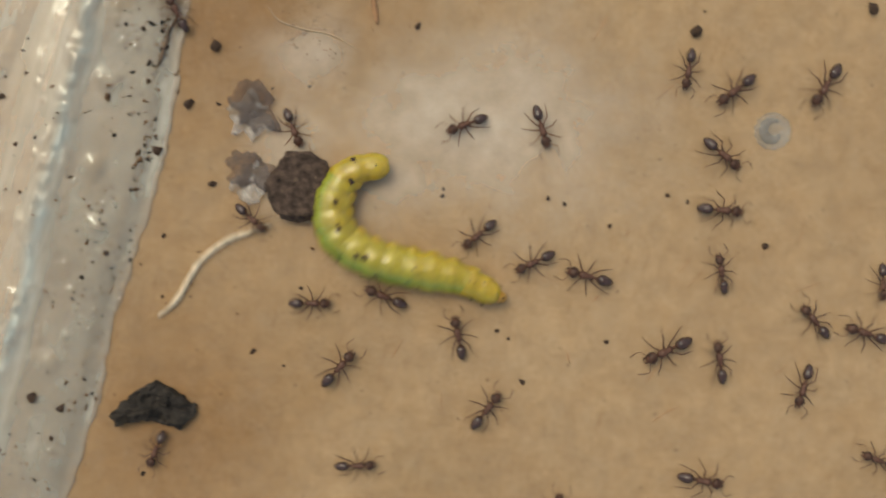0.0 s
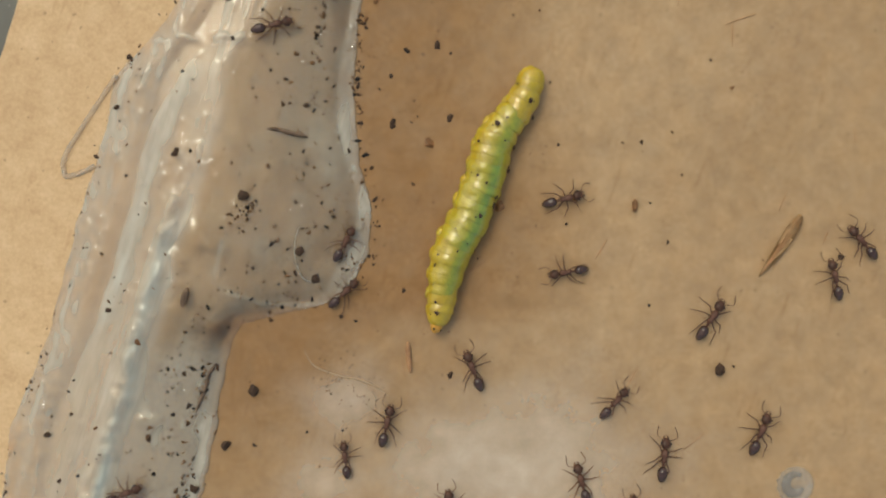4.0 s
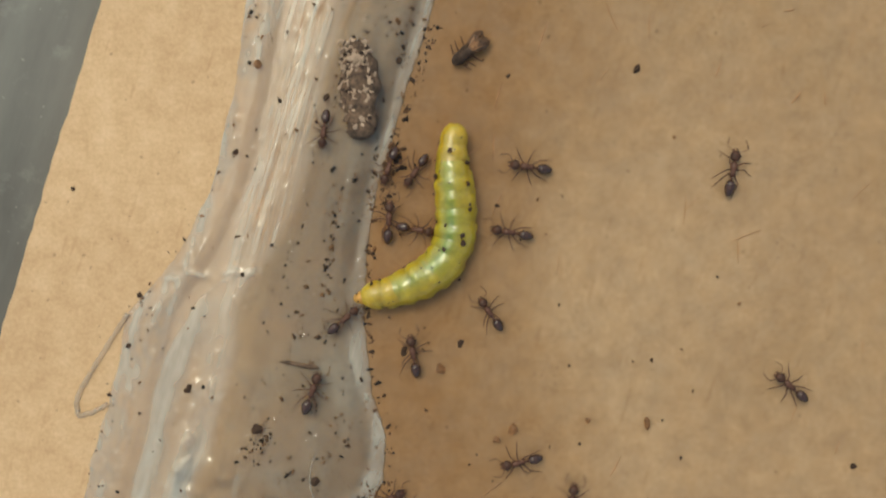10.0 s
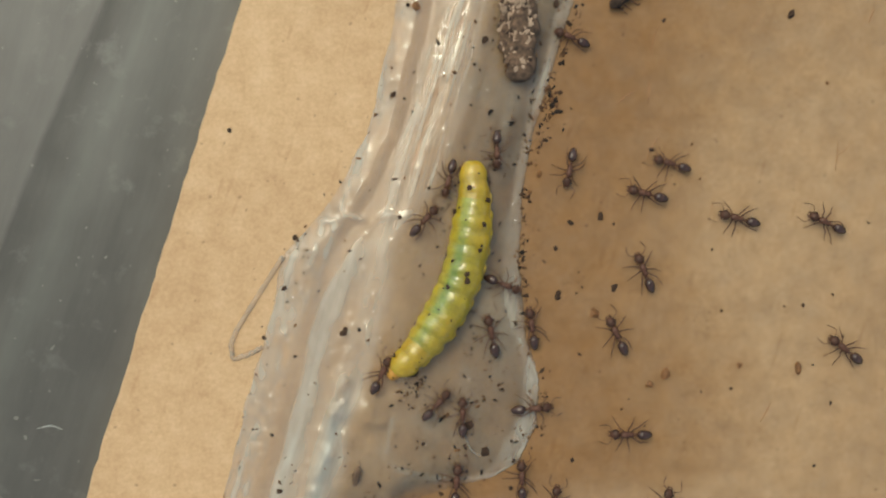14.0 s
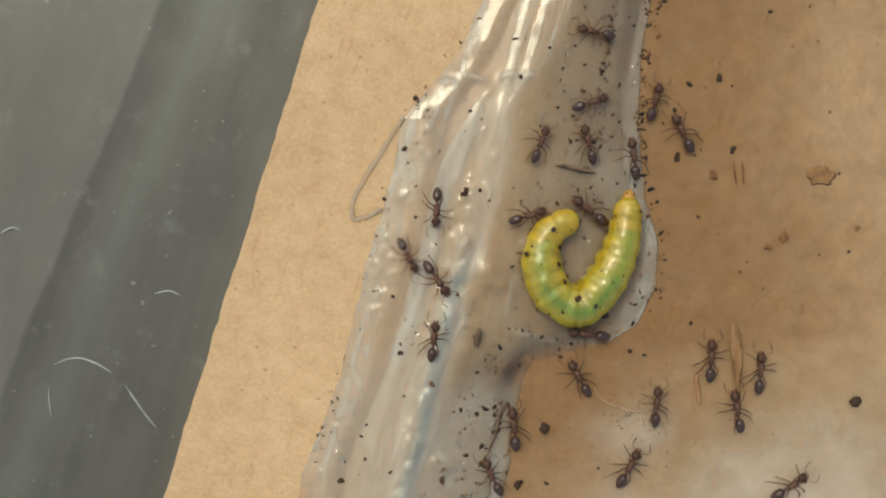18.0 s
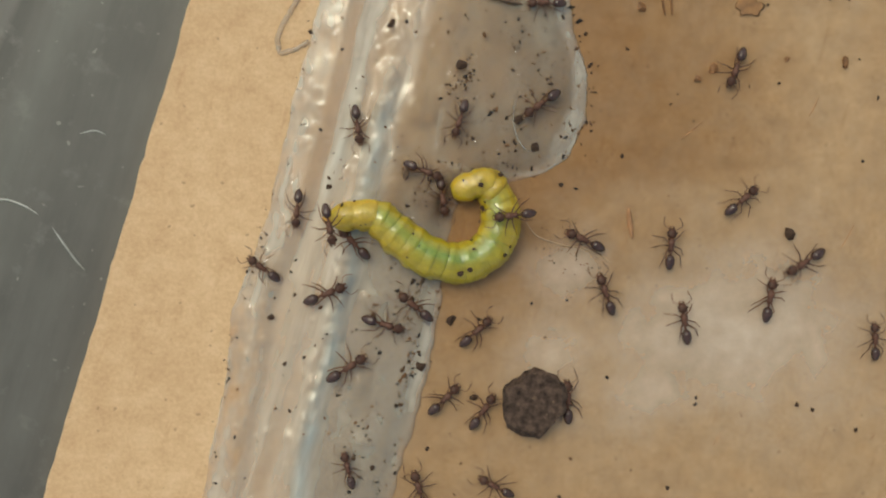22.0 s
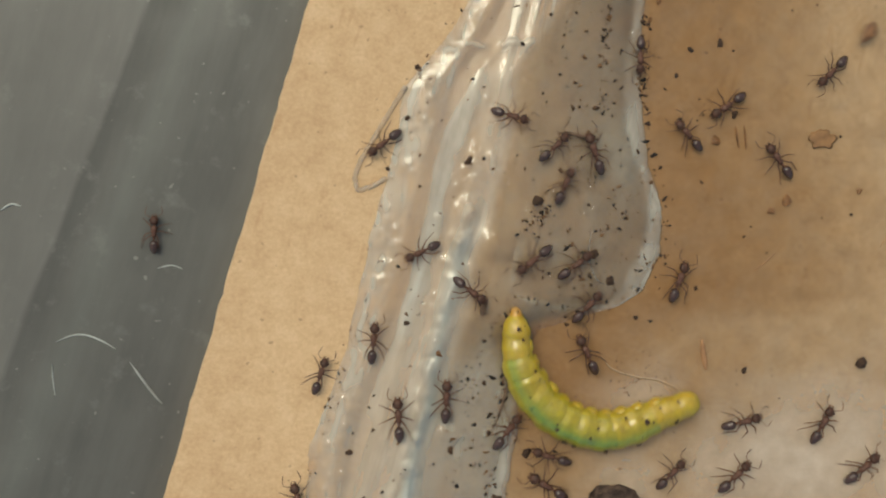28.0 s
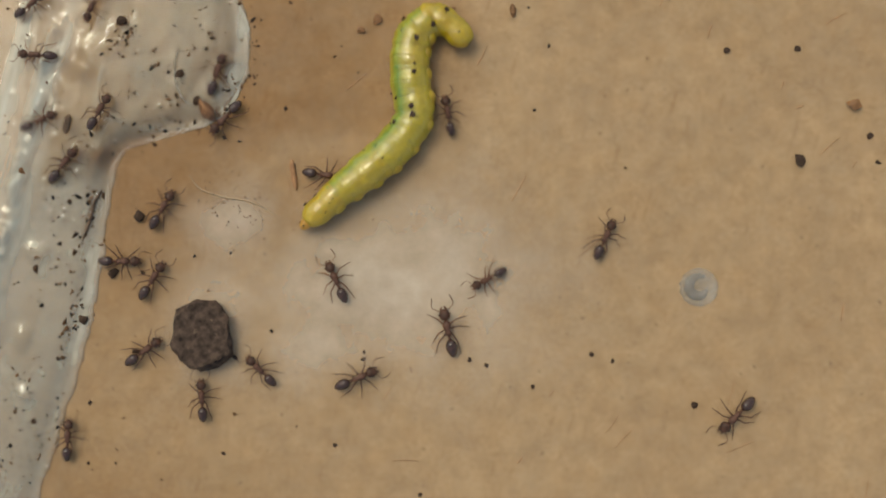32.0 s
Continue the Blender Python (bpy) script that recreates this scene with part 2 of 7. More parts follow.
def skin_material(name, side, back):
    """Waxy translucent caterpillar skin: a darker line along the back, paler sides."""
    m, t, p = mat(name)
    along = t.nodes.new("ShaderNodeAttribute")
    along.attribute_name = "flow"
    v = along.outputs["Vector"]
    c, s = t.nodes.new("ShaderNodeTexCoord"), t.nodes.new("ShaderNodeSeparateXYZ")
    t.links.new(c.outputs["Object"], s.inputs[0])
    away = t.nodes.new("ShaderNodeMath")
    away.operation = "ABSOLUTE"
    shift = node(t, "ShaderNodeMath")
    shift.operation = "ADD"
    shift.inputs[1].default_value = 0.0
    t.links.new(s.outputs["Y"], shift.inputs[0])
    t.links.new(shift.outputs[0], away.inputs[0])
    wide = node(t, "ShaderNodeMath")
    wide.operation = "MULTIPLY"
    wide.inputs[1].default_value = 800.0
    t.links.new(away.outputs[0], wide.inputs[0])
    n = noise_tex(t, v, 1.6, 4)
    wob = blend(t, 0.12, wide.outputs[0], n, "ADD")
    base = ramp(t, wob, [(0.16, back), (0.36, [0.4 * a + 0.6 * b for a, b in zip(back, side)]), (0.75, side)])
    base = blend(t, 0.25, base, ramp(t, noise_tex(t, v, 4.0, 4), [(0.35, [c * 0.6 for c in side]), (0.7, [min(1, c * 1.3) for c in side])]))
    t.links.new(base, p.inputs["Base Color"])
    p.inputs["Roughness"].default_value, p.inputs["Coat Weight"].default_value, p.inputs["Coat Roughness"].default_value = 0.42, 0.9, 0.07
    p.inputs["Subsurface Weight"].default_value, p.inputs["Subsurface Scale"].default_value = 0.75, 0.9 * MM
    p.inputs["Subsurface Radius"].default_value = (0.9, 1.0, 0.35)
    t.links.new(bump(t, noise_tex(t, v, 1.7, 3), 0.5, 0.2), p.inputs["Normal"])
    return m


def dirt_material(name, share, brown):
    """Black crumbs, some of them brown."""
    m = plain(name, (0.026, 0.018, 0.013), 0.8, 0.5, 2.0)
    t = m.node_tree
    p, g = t.nodes["Principled BSDF"], t.nodes.new("ShaderNodeNewGeometry")
    p.inputs["Specular IOR Level"].default_value = 0.25
    base = p.inputs["Base Color"].links[0].from_socket
    pick = ramp(t, g.outputs["Random Per Island"], [(1 - share, (0, 0, 0)), (0.98, (0.85, 0.85, 0.85))])
    t.links.new(blend(t, pick, base, brown), p.inputs["Base Color"])
    return m


KRAFT, TAPE, GLUE, SHEET = kraft_material(), tape_material(), glue_material(), sheet_material()
TORN = plain("torn_paper_edge", (0.56, 0.38, 0.21), 0.9, 0.2, 2.0)
THREAD_GLUE = veil_material("dry_glue_thread", (0.60, 0.51, 0.41), 0.25, 0.45, 0.3, 1.5, tint=(0.93, 0.92, 0.9))
RING = veil_material("glassy_ring", (0.44, 0.36, 0.29), 0.2, 0.5, 0.2, 2.0)
HALO = veil_material("blister_skin", (0.80, 0.70, 0.58), 0.12, 0.3, 0.3, 2.0, tint=(1.0, 1.0, 1.0))
WING = veil_material("insect_wing", (0.16, 0.085, 0.045), 0.45, 0.85, 0.3, 3.0, tint=(0.65, 0.52, 0.4))
GREYWING = veil_material("grey_wing", (0.15, 0.11, 0.095), 0.0, 0.4, 0.35, 0.9, tint=(0.86, 0.83, 0.82))
CLEARWING = veil_material("clear_wing", (0.62, 0.54, 0.47), 0.05, 0.5, 0.2, 1.6, tint=(0.95, 0.93, 0.9))
SCALE = veil_material("dry_husk", (0.42, 0.24, 0.10), 0.5, 0.9, 0.5, 2.0, tint=(0.85, 0.7, 0.5))
ANT, ANT_LEG = plain("ant_shell", (0.074, 0.033, 0.020), 0.42, 0.45, 3.0, 0.0, 0.15), plain("ant_leg", (0.115, 0.055, 0.032), 0.55, 0.3, 4.0, 0.0, 0.1)
THORAX = plain("ant_thorax", (0.105, 0.046, 0.028), 0.5, 0.4, 3.0, 0.1, 0.2)
GASTER = plain("ant_gaster", (0.056, 0.027, 0.019), 0.26, 0.35, 4.0, 0.1, 0.1)
for m in (ANT, ANT_LEG, THORAX, GASTER):
    m.node_tree.nodes["Principled BSDF"].inputs["Specular IOR Level"].default_value = 0.22 if m is not GASTER else 0.5
DIRT, DUST, AMBER = dirt_material("dirt", 0.28, (0.085, 0.043, 0.023)), dirt_material("fine_dirt", 0.75, (0.20, 0.095, 0.04)), plain("amber_crumb", (0.20, 0.085, 0.025), 0.6, 0.4, 3.0)
SOIL = plain("soil_lump", (0.070, 0.044, 0.031), 0.9, 0.7, 2.6, 0.0, 1.0)
CHIP = plain("charcoal", (0.032, 0.024, 0.018), 0.75, 0.7, 1.6, 0.0, 1.0)
for m in (SOIL, CHIP):
    m.node_tree.nodes["Principled BSDF"].inputs["Specular IOR Level"].default_value = 0.2
BARK, STRAW = plain("rotten_bark", (0.125, 0.075, 0.045), 0.9, 0.75, 2.6, 0.0, 1.0), plain("bleached_fibre", (0.62, 0.47, 0.31), 0.75, 0.3, 2.0)
CRUMB, SCRATCH = plain("pale_crumb", (0.37, 0.255, 0.17), 0.85, 0.5, 2.0), plain("scuff", (0.36, 0.35, 0.31), 0.6, 0.3, 1.0)
FLAKE = plain("brown_seed_scale", (0.16, 0.07, 0.03), 0.35, 0.4, 2.0)
HAIR = plain("tan_hair", (0.38, 0.25, 0.14), 0.8, 0.2, 1.5)
TAN = plain("tan_husk", (0.25, 0.12, 0.042), 0.6, 0.3, 2.0)
FIBRE = plain("brown_fibre", (0.40, 0.20, 0.09), 0.85, 0.35, 1.5)
SKIN = [skin_material("yellow_skin", (0.50, 0.315, 0.011), (0.45, 0.315, 0.013)), skin_material("lime_skin", (0.48, 0.325, 0.012), (0.23, 0.29, 0.024)), skin_material("green_skin", (0.46, 0.335, 0.013), (0.14, 0.26, 0.034))]
HEADSKIN = plain("amber_head", (0.50, 0.24, 0.03), 0.3, 0.25, 3.0, 0.4, 0.1)


# ---- building helpers; shapes are drawn in millimetres ----
def part(name, bm, material, parent=None, label="", smooth=True):
    data = bpy.data.meshes.new(name)
    bmesh.ops.scale(bm, vec=(MM, MM, MM), verts=bm.verts)
    bm.to_mesh(data)
    bm.free()
    data.materials.append(material)
    if smooth:
        data.polygons.foreach_set("use_smooth", [True] * len(data.polygons))
    ob = new(name, data)
    ob.parent = parent
    return tagged(ob, label)


def loft(bm, rings, closed=True):
    """Skin over rings of points, with both ends shut."""
    rows = [[bm.verts.new(p) for p in ring] for ring in rings]
    for a, b in zip(rows, rows[1:]):
        for i in range(len(a)):
            j = (i + 1) % len(a)
            bm.faces.new((a[i], a[j], b[j], b[i]))
    if closed:
        bm.faces.new(rows[0][::-1])
        bm.faces.new(rows[-1])
    return bm


def body_rings(stations, sides=12):
    """Rings across the x axis from (x, half width, half height, z)."""
    return [[(x, w * math.cos(2 * math.pi * k / sides), z + h * math.sin(2 * math.pi * k / sides)) for k in range(sides)] for x, w, h, z in stations]


def tube(bm, points, radii, sides=6):
    """A round tube along points."""
    points = [Vector(p) for p in points]
    rings = []
    for i, p in enumerate(points):
        d = (points[min(i + 1, len(points) - 1)] - points[max(i - 1, 0)]).normalized()
        a = d.cross(Vector((0.31, 0.17, 0.93))).normalized()
        b = d.cross(a)
        rings.append([p + radii[i] * (math.cos(2 * math.pi * k / sides) * a + math.sin(2 * math.pi * k / sides) * b) for k in range(sides)])
    return loft(bm, rings)


def smooth_line(points, n):
    """n points along a curve through the given ones."""
    pts = [Vector(p) for p in points]
    out = []
    for k in range(n):
        u = k / (n - 1) * (len(pts) - 1)
        i = min(int(u), len(pts) - 2)
        f, p1, p2 = u - i, pts[i], pts[i + 1]
        p0, p3 = pts[i - 1] if i else 2 * p1 - p2, pts[i + 2] if i + 2 < len(pts) else 2 * p2 - p1
        out.append(0.5 * (2 * p1 + (p2 - p0) * f + (2 * p0 - 5 * p1 + 4 * p2 - p3) * f * f + (3 * p1 - p0 - 3 * p2 + p3) * f**3))
    return out


def lump(seed, size, facets=0.25, detail=2, tall=0.8):
    """An uneven, angular lump about size across, resting at z = 0."""
    bm = bmesh.new()
    bmesh.ops.create_icosphere(bm, subdivisions=detail, radius=1)
    off = Vector((seed * 7.31, seed * 3.17, seed * 1.7))
    for v in bm.verts:
        d = v.co.normalized()
        r = 1 + facets * noise.noise(d * 1.3 + off) + 0.5 * facets * noise.noise(d * 3.1 + off)
        v.co = Vector((d.x * r, d.y * r, d.z * r * tall)) * size / 2
    low = min(v.co.z for v in bm.verts)
    for v in bm.verts:
        v.co.z = max(v.co.z - low * 0.8, 0)
    return bm


# ---- the ground under everything ----
LEFT = [(-46, -19.0), (-32.3, -15.4), (-26.4, -14.1), (-22.9, -13.7), (-19.7, -12.3), (-16.8, -11.4), (-12, -10.3), (-7.5, -8.9), (-4.5, -8.4), (-1.6, -5.8), (1.9, -4), (6.6, -2.8), (10.7, -2.2), (26, 1)]
RIGHT = [(-46, -9.5), (-38.7, -6.9), (-34.6, -6.2), (-32.6, -5.5), (-29, -4.3), (-24.9, -3.2), (-20.5, -2.6), (-18.6, -2.25), (-17.3, -1.6), (-16.7, 0.6), (-16.2, 2.6), (-15.4, 4), (-13.4, 4.95), (-11, 5.1), (-8.8, 4.4), (-4.9, 4), (-1, 4.15), (2.3, 4.8), (7, 6.2), (10.8, 7.5), (26, 11.5)]
PROFILE = [(0, 0.0), (0.03, 0.1), (0.12, 0.32), (0.2, 0.24), (0.3, 0.36), (0.42, 0.5), (0.5, 0.47), (0.6, 0.36), (0.75, 0.26), (0.9, 0.19), (0.96, 0.12), (1, 0.0)]
# the rim where the last blob of glue ends
RIM = [(4.09, -8.89), (4.54, -9.93), (5.00, -10.74), (4.95, -12.58), (4.37, -14.42), (3.65, -15.55), (2.71, -16.11), (1.08, -16.22), (-0.78, -16.13), (-2.39, -15.63), (-3.07, -15.15), (-2.9, -14.2), (-2.7, -13.0)]
THICK = 1.5


def at(table, q):
    return float(np.interp(q, [a for a, _ in table], [b for _, b in table]))


def board_edge(y):
    return -9.8 + 0.318 * (y - 10.6)


def glue_u(x, y):
    a, b = at(LEFT, y), at(RIGHT, y)
    return (x - a) / (b - a)


def ground(x, y):
    """Height of the surface, in millimetres."""
    if x < board_edge(y):
        return -THICK
    u = glue_u(x, y)
    return at(PROFILE, u) if 0 < u < 1 and -46 < y < 26 else 0.0


def grid_sheet(name, rows, material, milk=None, tone=None, amber=None):
    """A sheet from rows of points, with point attributes."""
    n, m = len(rows), len(rows[0])
    data = bpy.data.meshes.new(name)
    faces = [(i * m + j, i * m + j + 1, (i + 1) * m + j + 1, (i + 1) * m + j) for i in range(n - 1) for j in range(m - 1)]
    data.from_pydata([(x * MM, y * MM, z * MM) for row in rows for x, y, z in row], [], faces)
    for key, values in (("milk", milk), ("tone", tone), ("amber", amber)):
        if values is not None:
            data.attributes.new(key, "FLOAT", "POINT").data.foreach_set("value", [v for row in values for v in row])
    data.materials.append(material)
    data.polygons.foreach_set("use_smooth", [True] * len(data.polygons))
    return new(name, data)


def make_board():
    bm = bmesh.new()
    ys = [-150 + 0.5 * k for k in range(601)]
    def ragged(y):
        return board_edge(y) + 0.09 * noise.noise((y * 0.55, 3.1, 0)) + 0.07 * noise.noise((y * 2.7, 1.4, 0))
    top = [[bm.verts.new((ragged(y), y, 0)), bm.verts.new((ragged(y) + 3, y, 0)), bm.verts.new((150, y, 0))] for y in ys]
    low = [bm.verts.new((ragged(y) + 0.05, y, -THICK)) for y in ys]
    for k in range(len(ys) - 1):
        a, b = top[k], top[k + 1]
        bm.faces.new((a[0], a[1], b[1], b[0]))
        bm.faces.new((a[1], a[2], b[2], b[1]))
        bm.faces.new((low[k], a[0], b[0], low[k + 1]))
    board = part("cardboard", bm, KRAFT, smooth=False)
    tagged(board, "tan kraft cardboard with a rough cut edge, speckled with dirt", "cardboard", kind="structure")
    lip = bmesh.new()
    rows = [[(ragged(y) - 0.05 - 0.05 * noise.noise((y * 3, 9, 0)), y, -0.06), (ragged(y) + 0.0, y, 0.015), (ragged(y) + 0.02 + 0.04 * noise.noise((y * 1.9, 5, 0)), y, 0.004)] for y in ys if -60 < y < 40]
    vs = [[lip.verts.new(p) for p in r] for r in rows]
    for a, b in zip(vs, vs[1:]):
        for j in range(2):
            lip.faces.new((a[j], a[j + 1], b[j + 1], b[j]))
    part("torn_edge", lip, TORN, board, "pale frayed paper edge")
    plate = bmesh.new()
    bmesh.ops.create_grid(plate, x_segments=2, y_segments=2, size=280)
    for v in plate.verts:
        v.co.z = -THICK
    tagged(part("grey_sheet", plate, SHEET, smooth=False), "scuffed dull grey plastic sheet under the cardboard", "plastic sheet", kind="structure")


# lines along the glue, as y and x: the outer ribbon's inner edge, the main body's left edge, the end of its grey band,
# the start of the clear part, the bluish crest, the inner edge of the pale rim on the far side
RIBBON = [(-46, -17.4), (-32, -13.7), (-25, -12.06), (-22.6, -11.43), (-20.2, -10.96), (-18.1, -10.54), (-16, -9.87), (-13.1, -8.85), (-11, -8.34), (-9.2, -7.95), (-7.5, -7.29), (-5.4, -6.46), (-3.9, -5.73), (-2.5, -5.13), (-1.3, -4.54), (0.2, -4.04), (1.6, -3.65), (3.4, -2.77), (5.4, -2.24), (7.5, -1.59), (8.9, -1.15), (10.7, -0.3), (26, 4.2)]
BODY = [(-46, -16.4), (-32, -13), (-25, -11.5), (-18.4, -9.61), (-17.2, -8.96), (-14.8, -8.4), (-12.8, -7.8), (-10.4, -7.23), (-8.4, -6.86), (-6.9, -6.33), (-5.4, -5.59), (-3.7, -4.41), (-2.5, -3.09), (-1, -2.85), (0.7, -2.43), (3.1, -1.61), (6.3, -0.72), (8.9, -0.13), (10.7, 0.16), (26, 4.6)]
GREY = [(-18.4, -9.6), (-17.2, -8.43), (-14.8, -7.67), (-12.8, -6.8), (-10.4, -6.2), (-8.7, -5.75), (-6.9, -5.01), (-5.7, -4.42), (-4, -3.53), (-2.5, -3.1)]
CLEAR = [(-46, -13), (-36.8, -10.72), (-33.4, -9.96), (-29.9, -9.21), (-26.5, -8.45), (-23.6, -7.56), (-21, -6.75), (-19, -6.34), (-16.9, -5.64), (-14.8, -5.18), (-13, -4.87), (-11.3, -4.15), (-9.3, -3.56), (-6.9, -2.9), (-4.5, -2.66), (-2.8, -1.92), (-1.6, -1.03), (0.7, 0.15), (3.1, 0.88), (5.7, 1.47), (8.1, 2.06), (10.7, 2.79), (26, 7)]
CREST = [(-46, -14), (-35.7, -11.4), (-32.2, -10.5), (-28.8, -9.75), (-25.9, -8.87), (-22.5, -7.97), (-20.3, -7.4), (-17.2, -6.76), (-15.4, -6.3), (-13, -5.6), (-9, -4.6), (26, 5)]
FARRIM = [(-46, -9.6), (-32.6, -5.9), (-30.6, -5.3), (-28.3, -4.7), (-26, -4.1), (-22.8, -3.7), (-17, 0.6), (-15.5, 2.76), (-14, 3.53), (-12.6, 4.15), (-10.5, 4.2), (-8.3, 3.6), (-6.7, 3.1), (-5.8, 3.1), (-4, 3.1), (-0.4, 3.92), (1.9, 4.42), (4.9, 5.03), (7.8, 5.79), (10.7, 6.76), (26, 10.8)]
# drops and folds that catch the light: x, y, radius and height
GLINTS = [(-4.13, -12.61, 0.34, 0.22), (-3.6, -12.95, 0.16, 0.10), (-3.26, -13.05, 0.15, 0.10), (-5.26, -13.79, 0.2, 0.13), (-5.1, -14.15, 0.14, 0.09), (-6.21, -14.83, 0.15, 0.1), (-5.83, -14.77, 0.16, 0.1), (-7.41, -17.8, 0.2, 0.13), (-6.83, -17.8, 0.18, 0.11),
    (-7.52, -19.0, 0.17, 0.11), (-7.34, -19.3, 0.15, 0.1), (-8.19, -21.39, 0.2, 0.13), (-6.59, -22.5, 0.24, 0.15), (-6.0, -22.6, 0.2, 0.12), (-4.18, -17.27, 0.2, 0.1), (-3.15, -17.28, 0.18, 0.1), (-2.52, -11.86, 0.14, 0.08), (-9.52, -11.58, 0.1, 0.06), (-9.7, -14.38, 0.11, 0.07),
    (-9.56, -14.83, 0.1, 0.06), (-7.09, -15.27, 0.1, 0.06), (-7.07, -18.84, 0.18, 0.11), (-8.69, -23.3, 0.16, 0.1), (-7.19, -26.87, 0.24, 0.15), (-7.23, -29.97, 0.24, 0.15), (-6.87, -30.03, 0.18, 0.1), (-10.33, -29.6, 0.15, 0.09), (-10.33, -29.88, 0.14, 0.09), (-10.17, -28.65, 0.15, 0.09),
    (-2.06, -11.05, 0.13, 0.09), (-1.77, -11.49, 0.12, 0.08), (-9.66, -12.29, 0.1, 0.06), (-9.86, -12.0, 0.1, 0.06), (-10.05, -14.46, 0.1, 0.06), (-9.5, -11.28, 0.1, 0.06), (-9.6, -36.9, 0.26, 0.15), (-10.9, -34.9, 0.22, 0.13)]


def field(x, y, seed=0):
    """Smooth noise on arrays, about -0.7 to 0.7."""
    xi, yi = np.floor(x).astype(np.int64), np.floor(y).astype(np.int64)
    fx, fy = x - xi, y - yi
    def corner(dx, dy):
        h = ((xi + dx) * 374761393 + (yi + dy) * 668265263 + seed * 982451653) & 0xFFFFFFFF
        h = ((h ^ (h >> 13)) * 1274126177) & 0xFFFFFFFF
        turn = ((h >> 8) & 0xFFFF) / 65536 * 2 * math.pi
        return np.cos(turn) * (fx - dx) + np.sin(turn) * (fy - dy)
    sx, sy = fx * fx * fx * (fx * (fx * 6 - 15) + 10), fy * fy * fy * (fy * (fy * 6 - 15) + 10)
    low, high = corner(0, 0) * (1 - sx) + corner(1, 0) * sx, corner(0, 1) * (1 - sx) + corner(1, 1) * sx
    return low * (1 - sy) + high * sy


def ease(v):
    v = np.clip(v, 0.0, 1.0)
    return v * v * (3 - 2 * v)


def along(table, y):
    return np.interp(y, [p for p, _ in table], [q for _, q in table])


RELIEF = {}


def surface(x, y):
    """Height of the glue's uneven skin, or of the ground beside it."""
    i = min(len(RELIEF["ys"]) - 1, max(0, int(round((y + 46) / 72 * (len(RELIEF["ys"]) - 1)))))
    a, b = RELIEF["left"][i], RELIEF["right"][i]
    if not -46 < y < 26 or not a < x < b:
        return ground(x, y)
    return max(0.02, float(RELIEF["z"][i, int(round((x - a) / (b - a) * (RELIEF["z"].shape[1] - 1)))]))


def to_line(line, x, y):
    """Distance of arrays of points from a line through points."""
    best = np.full(x.shape, 99.0)
    for (ax, ay), (bx, by) in zip(line, line[1:]):
        dx, dy = bx - ax, by - ay
        f = np.clip(((x - ax) * dx + (y - ay) * dy) / (dx * dx + dy * dy), 0, 1)
        best = np.minimum(best, np.hypot(x - ax - f * dx, y - ay - f * dy))
    return best


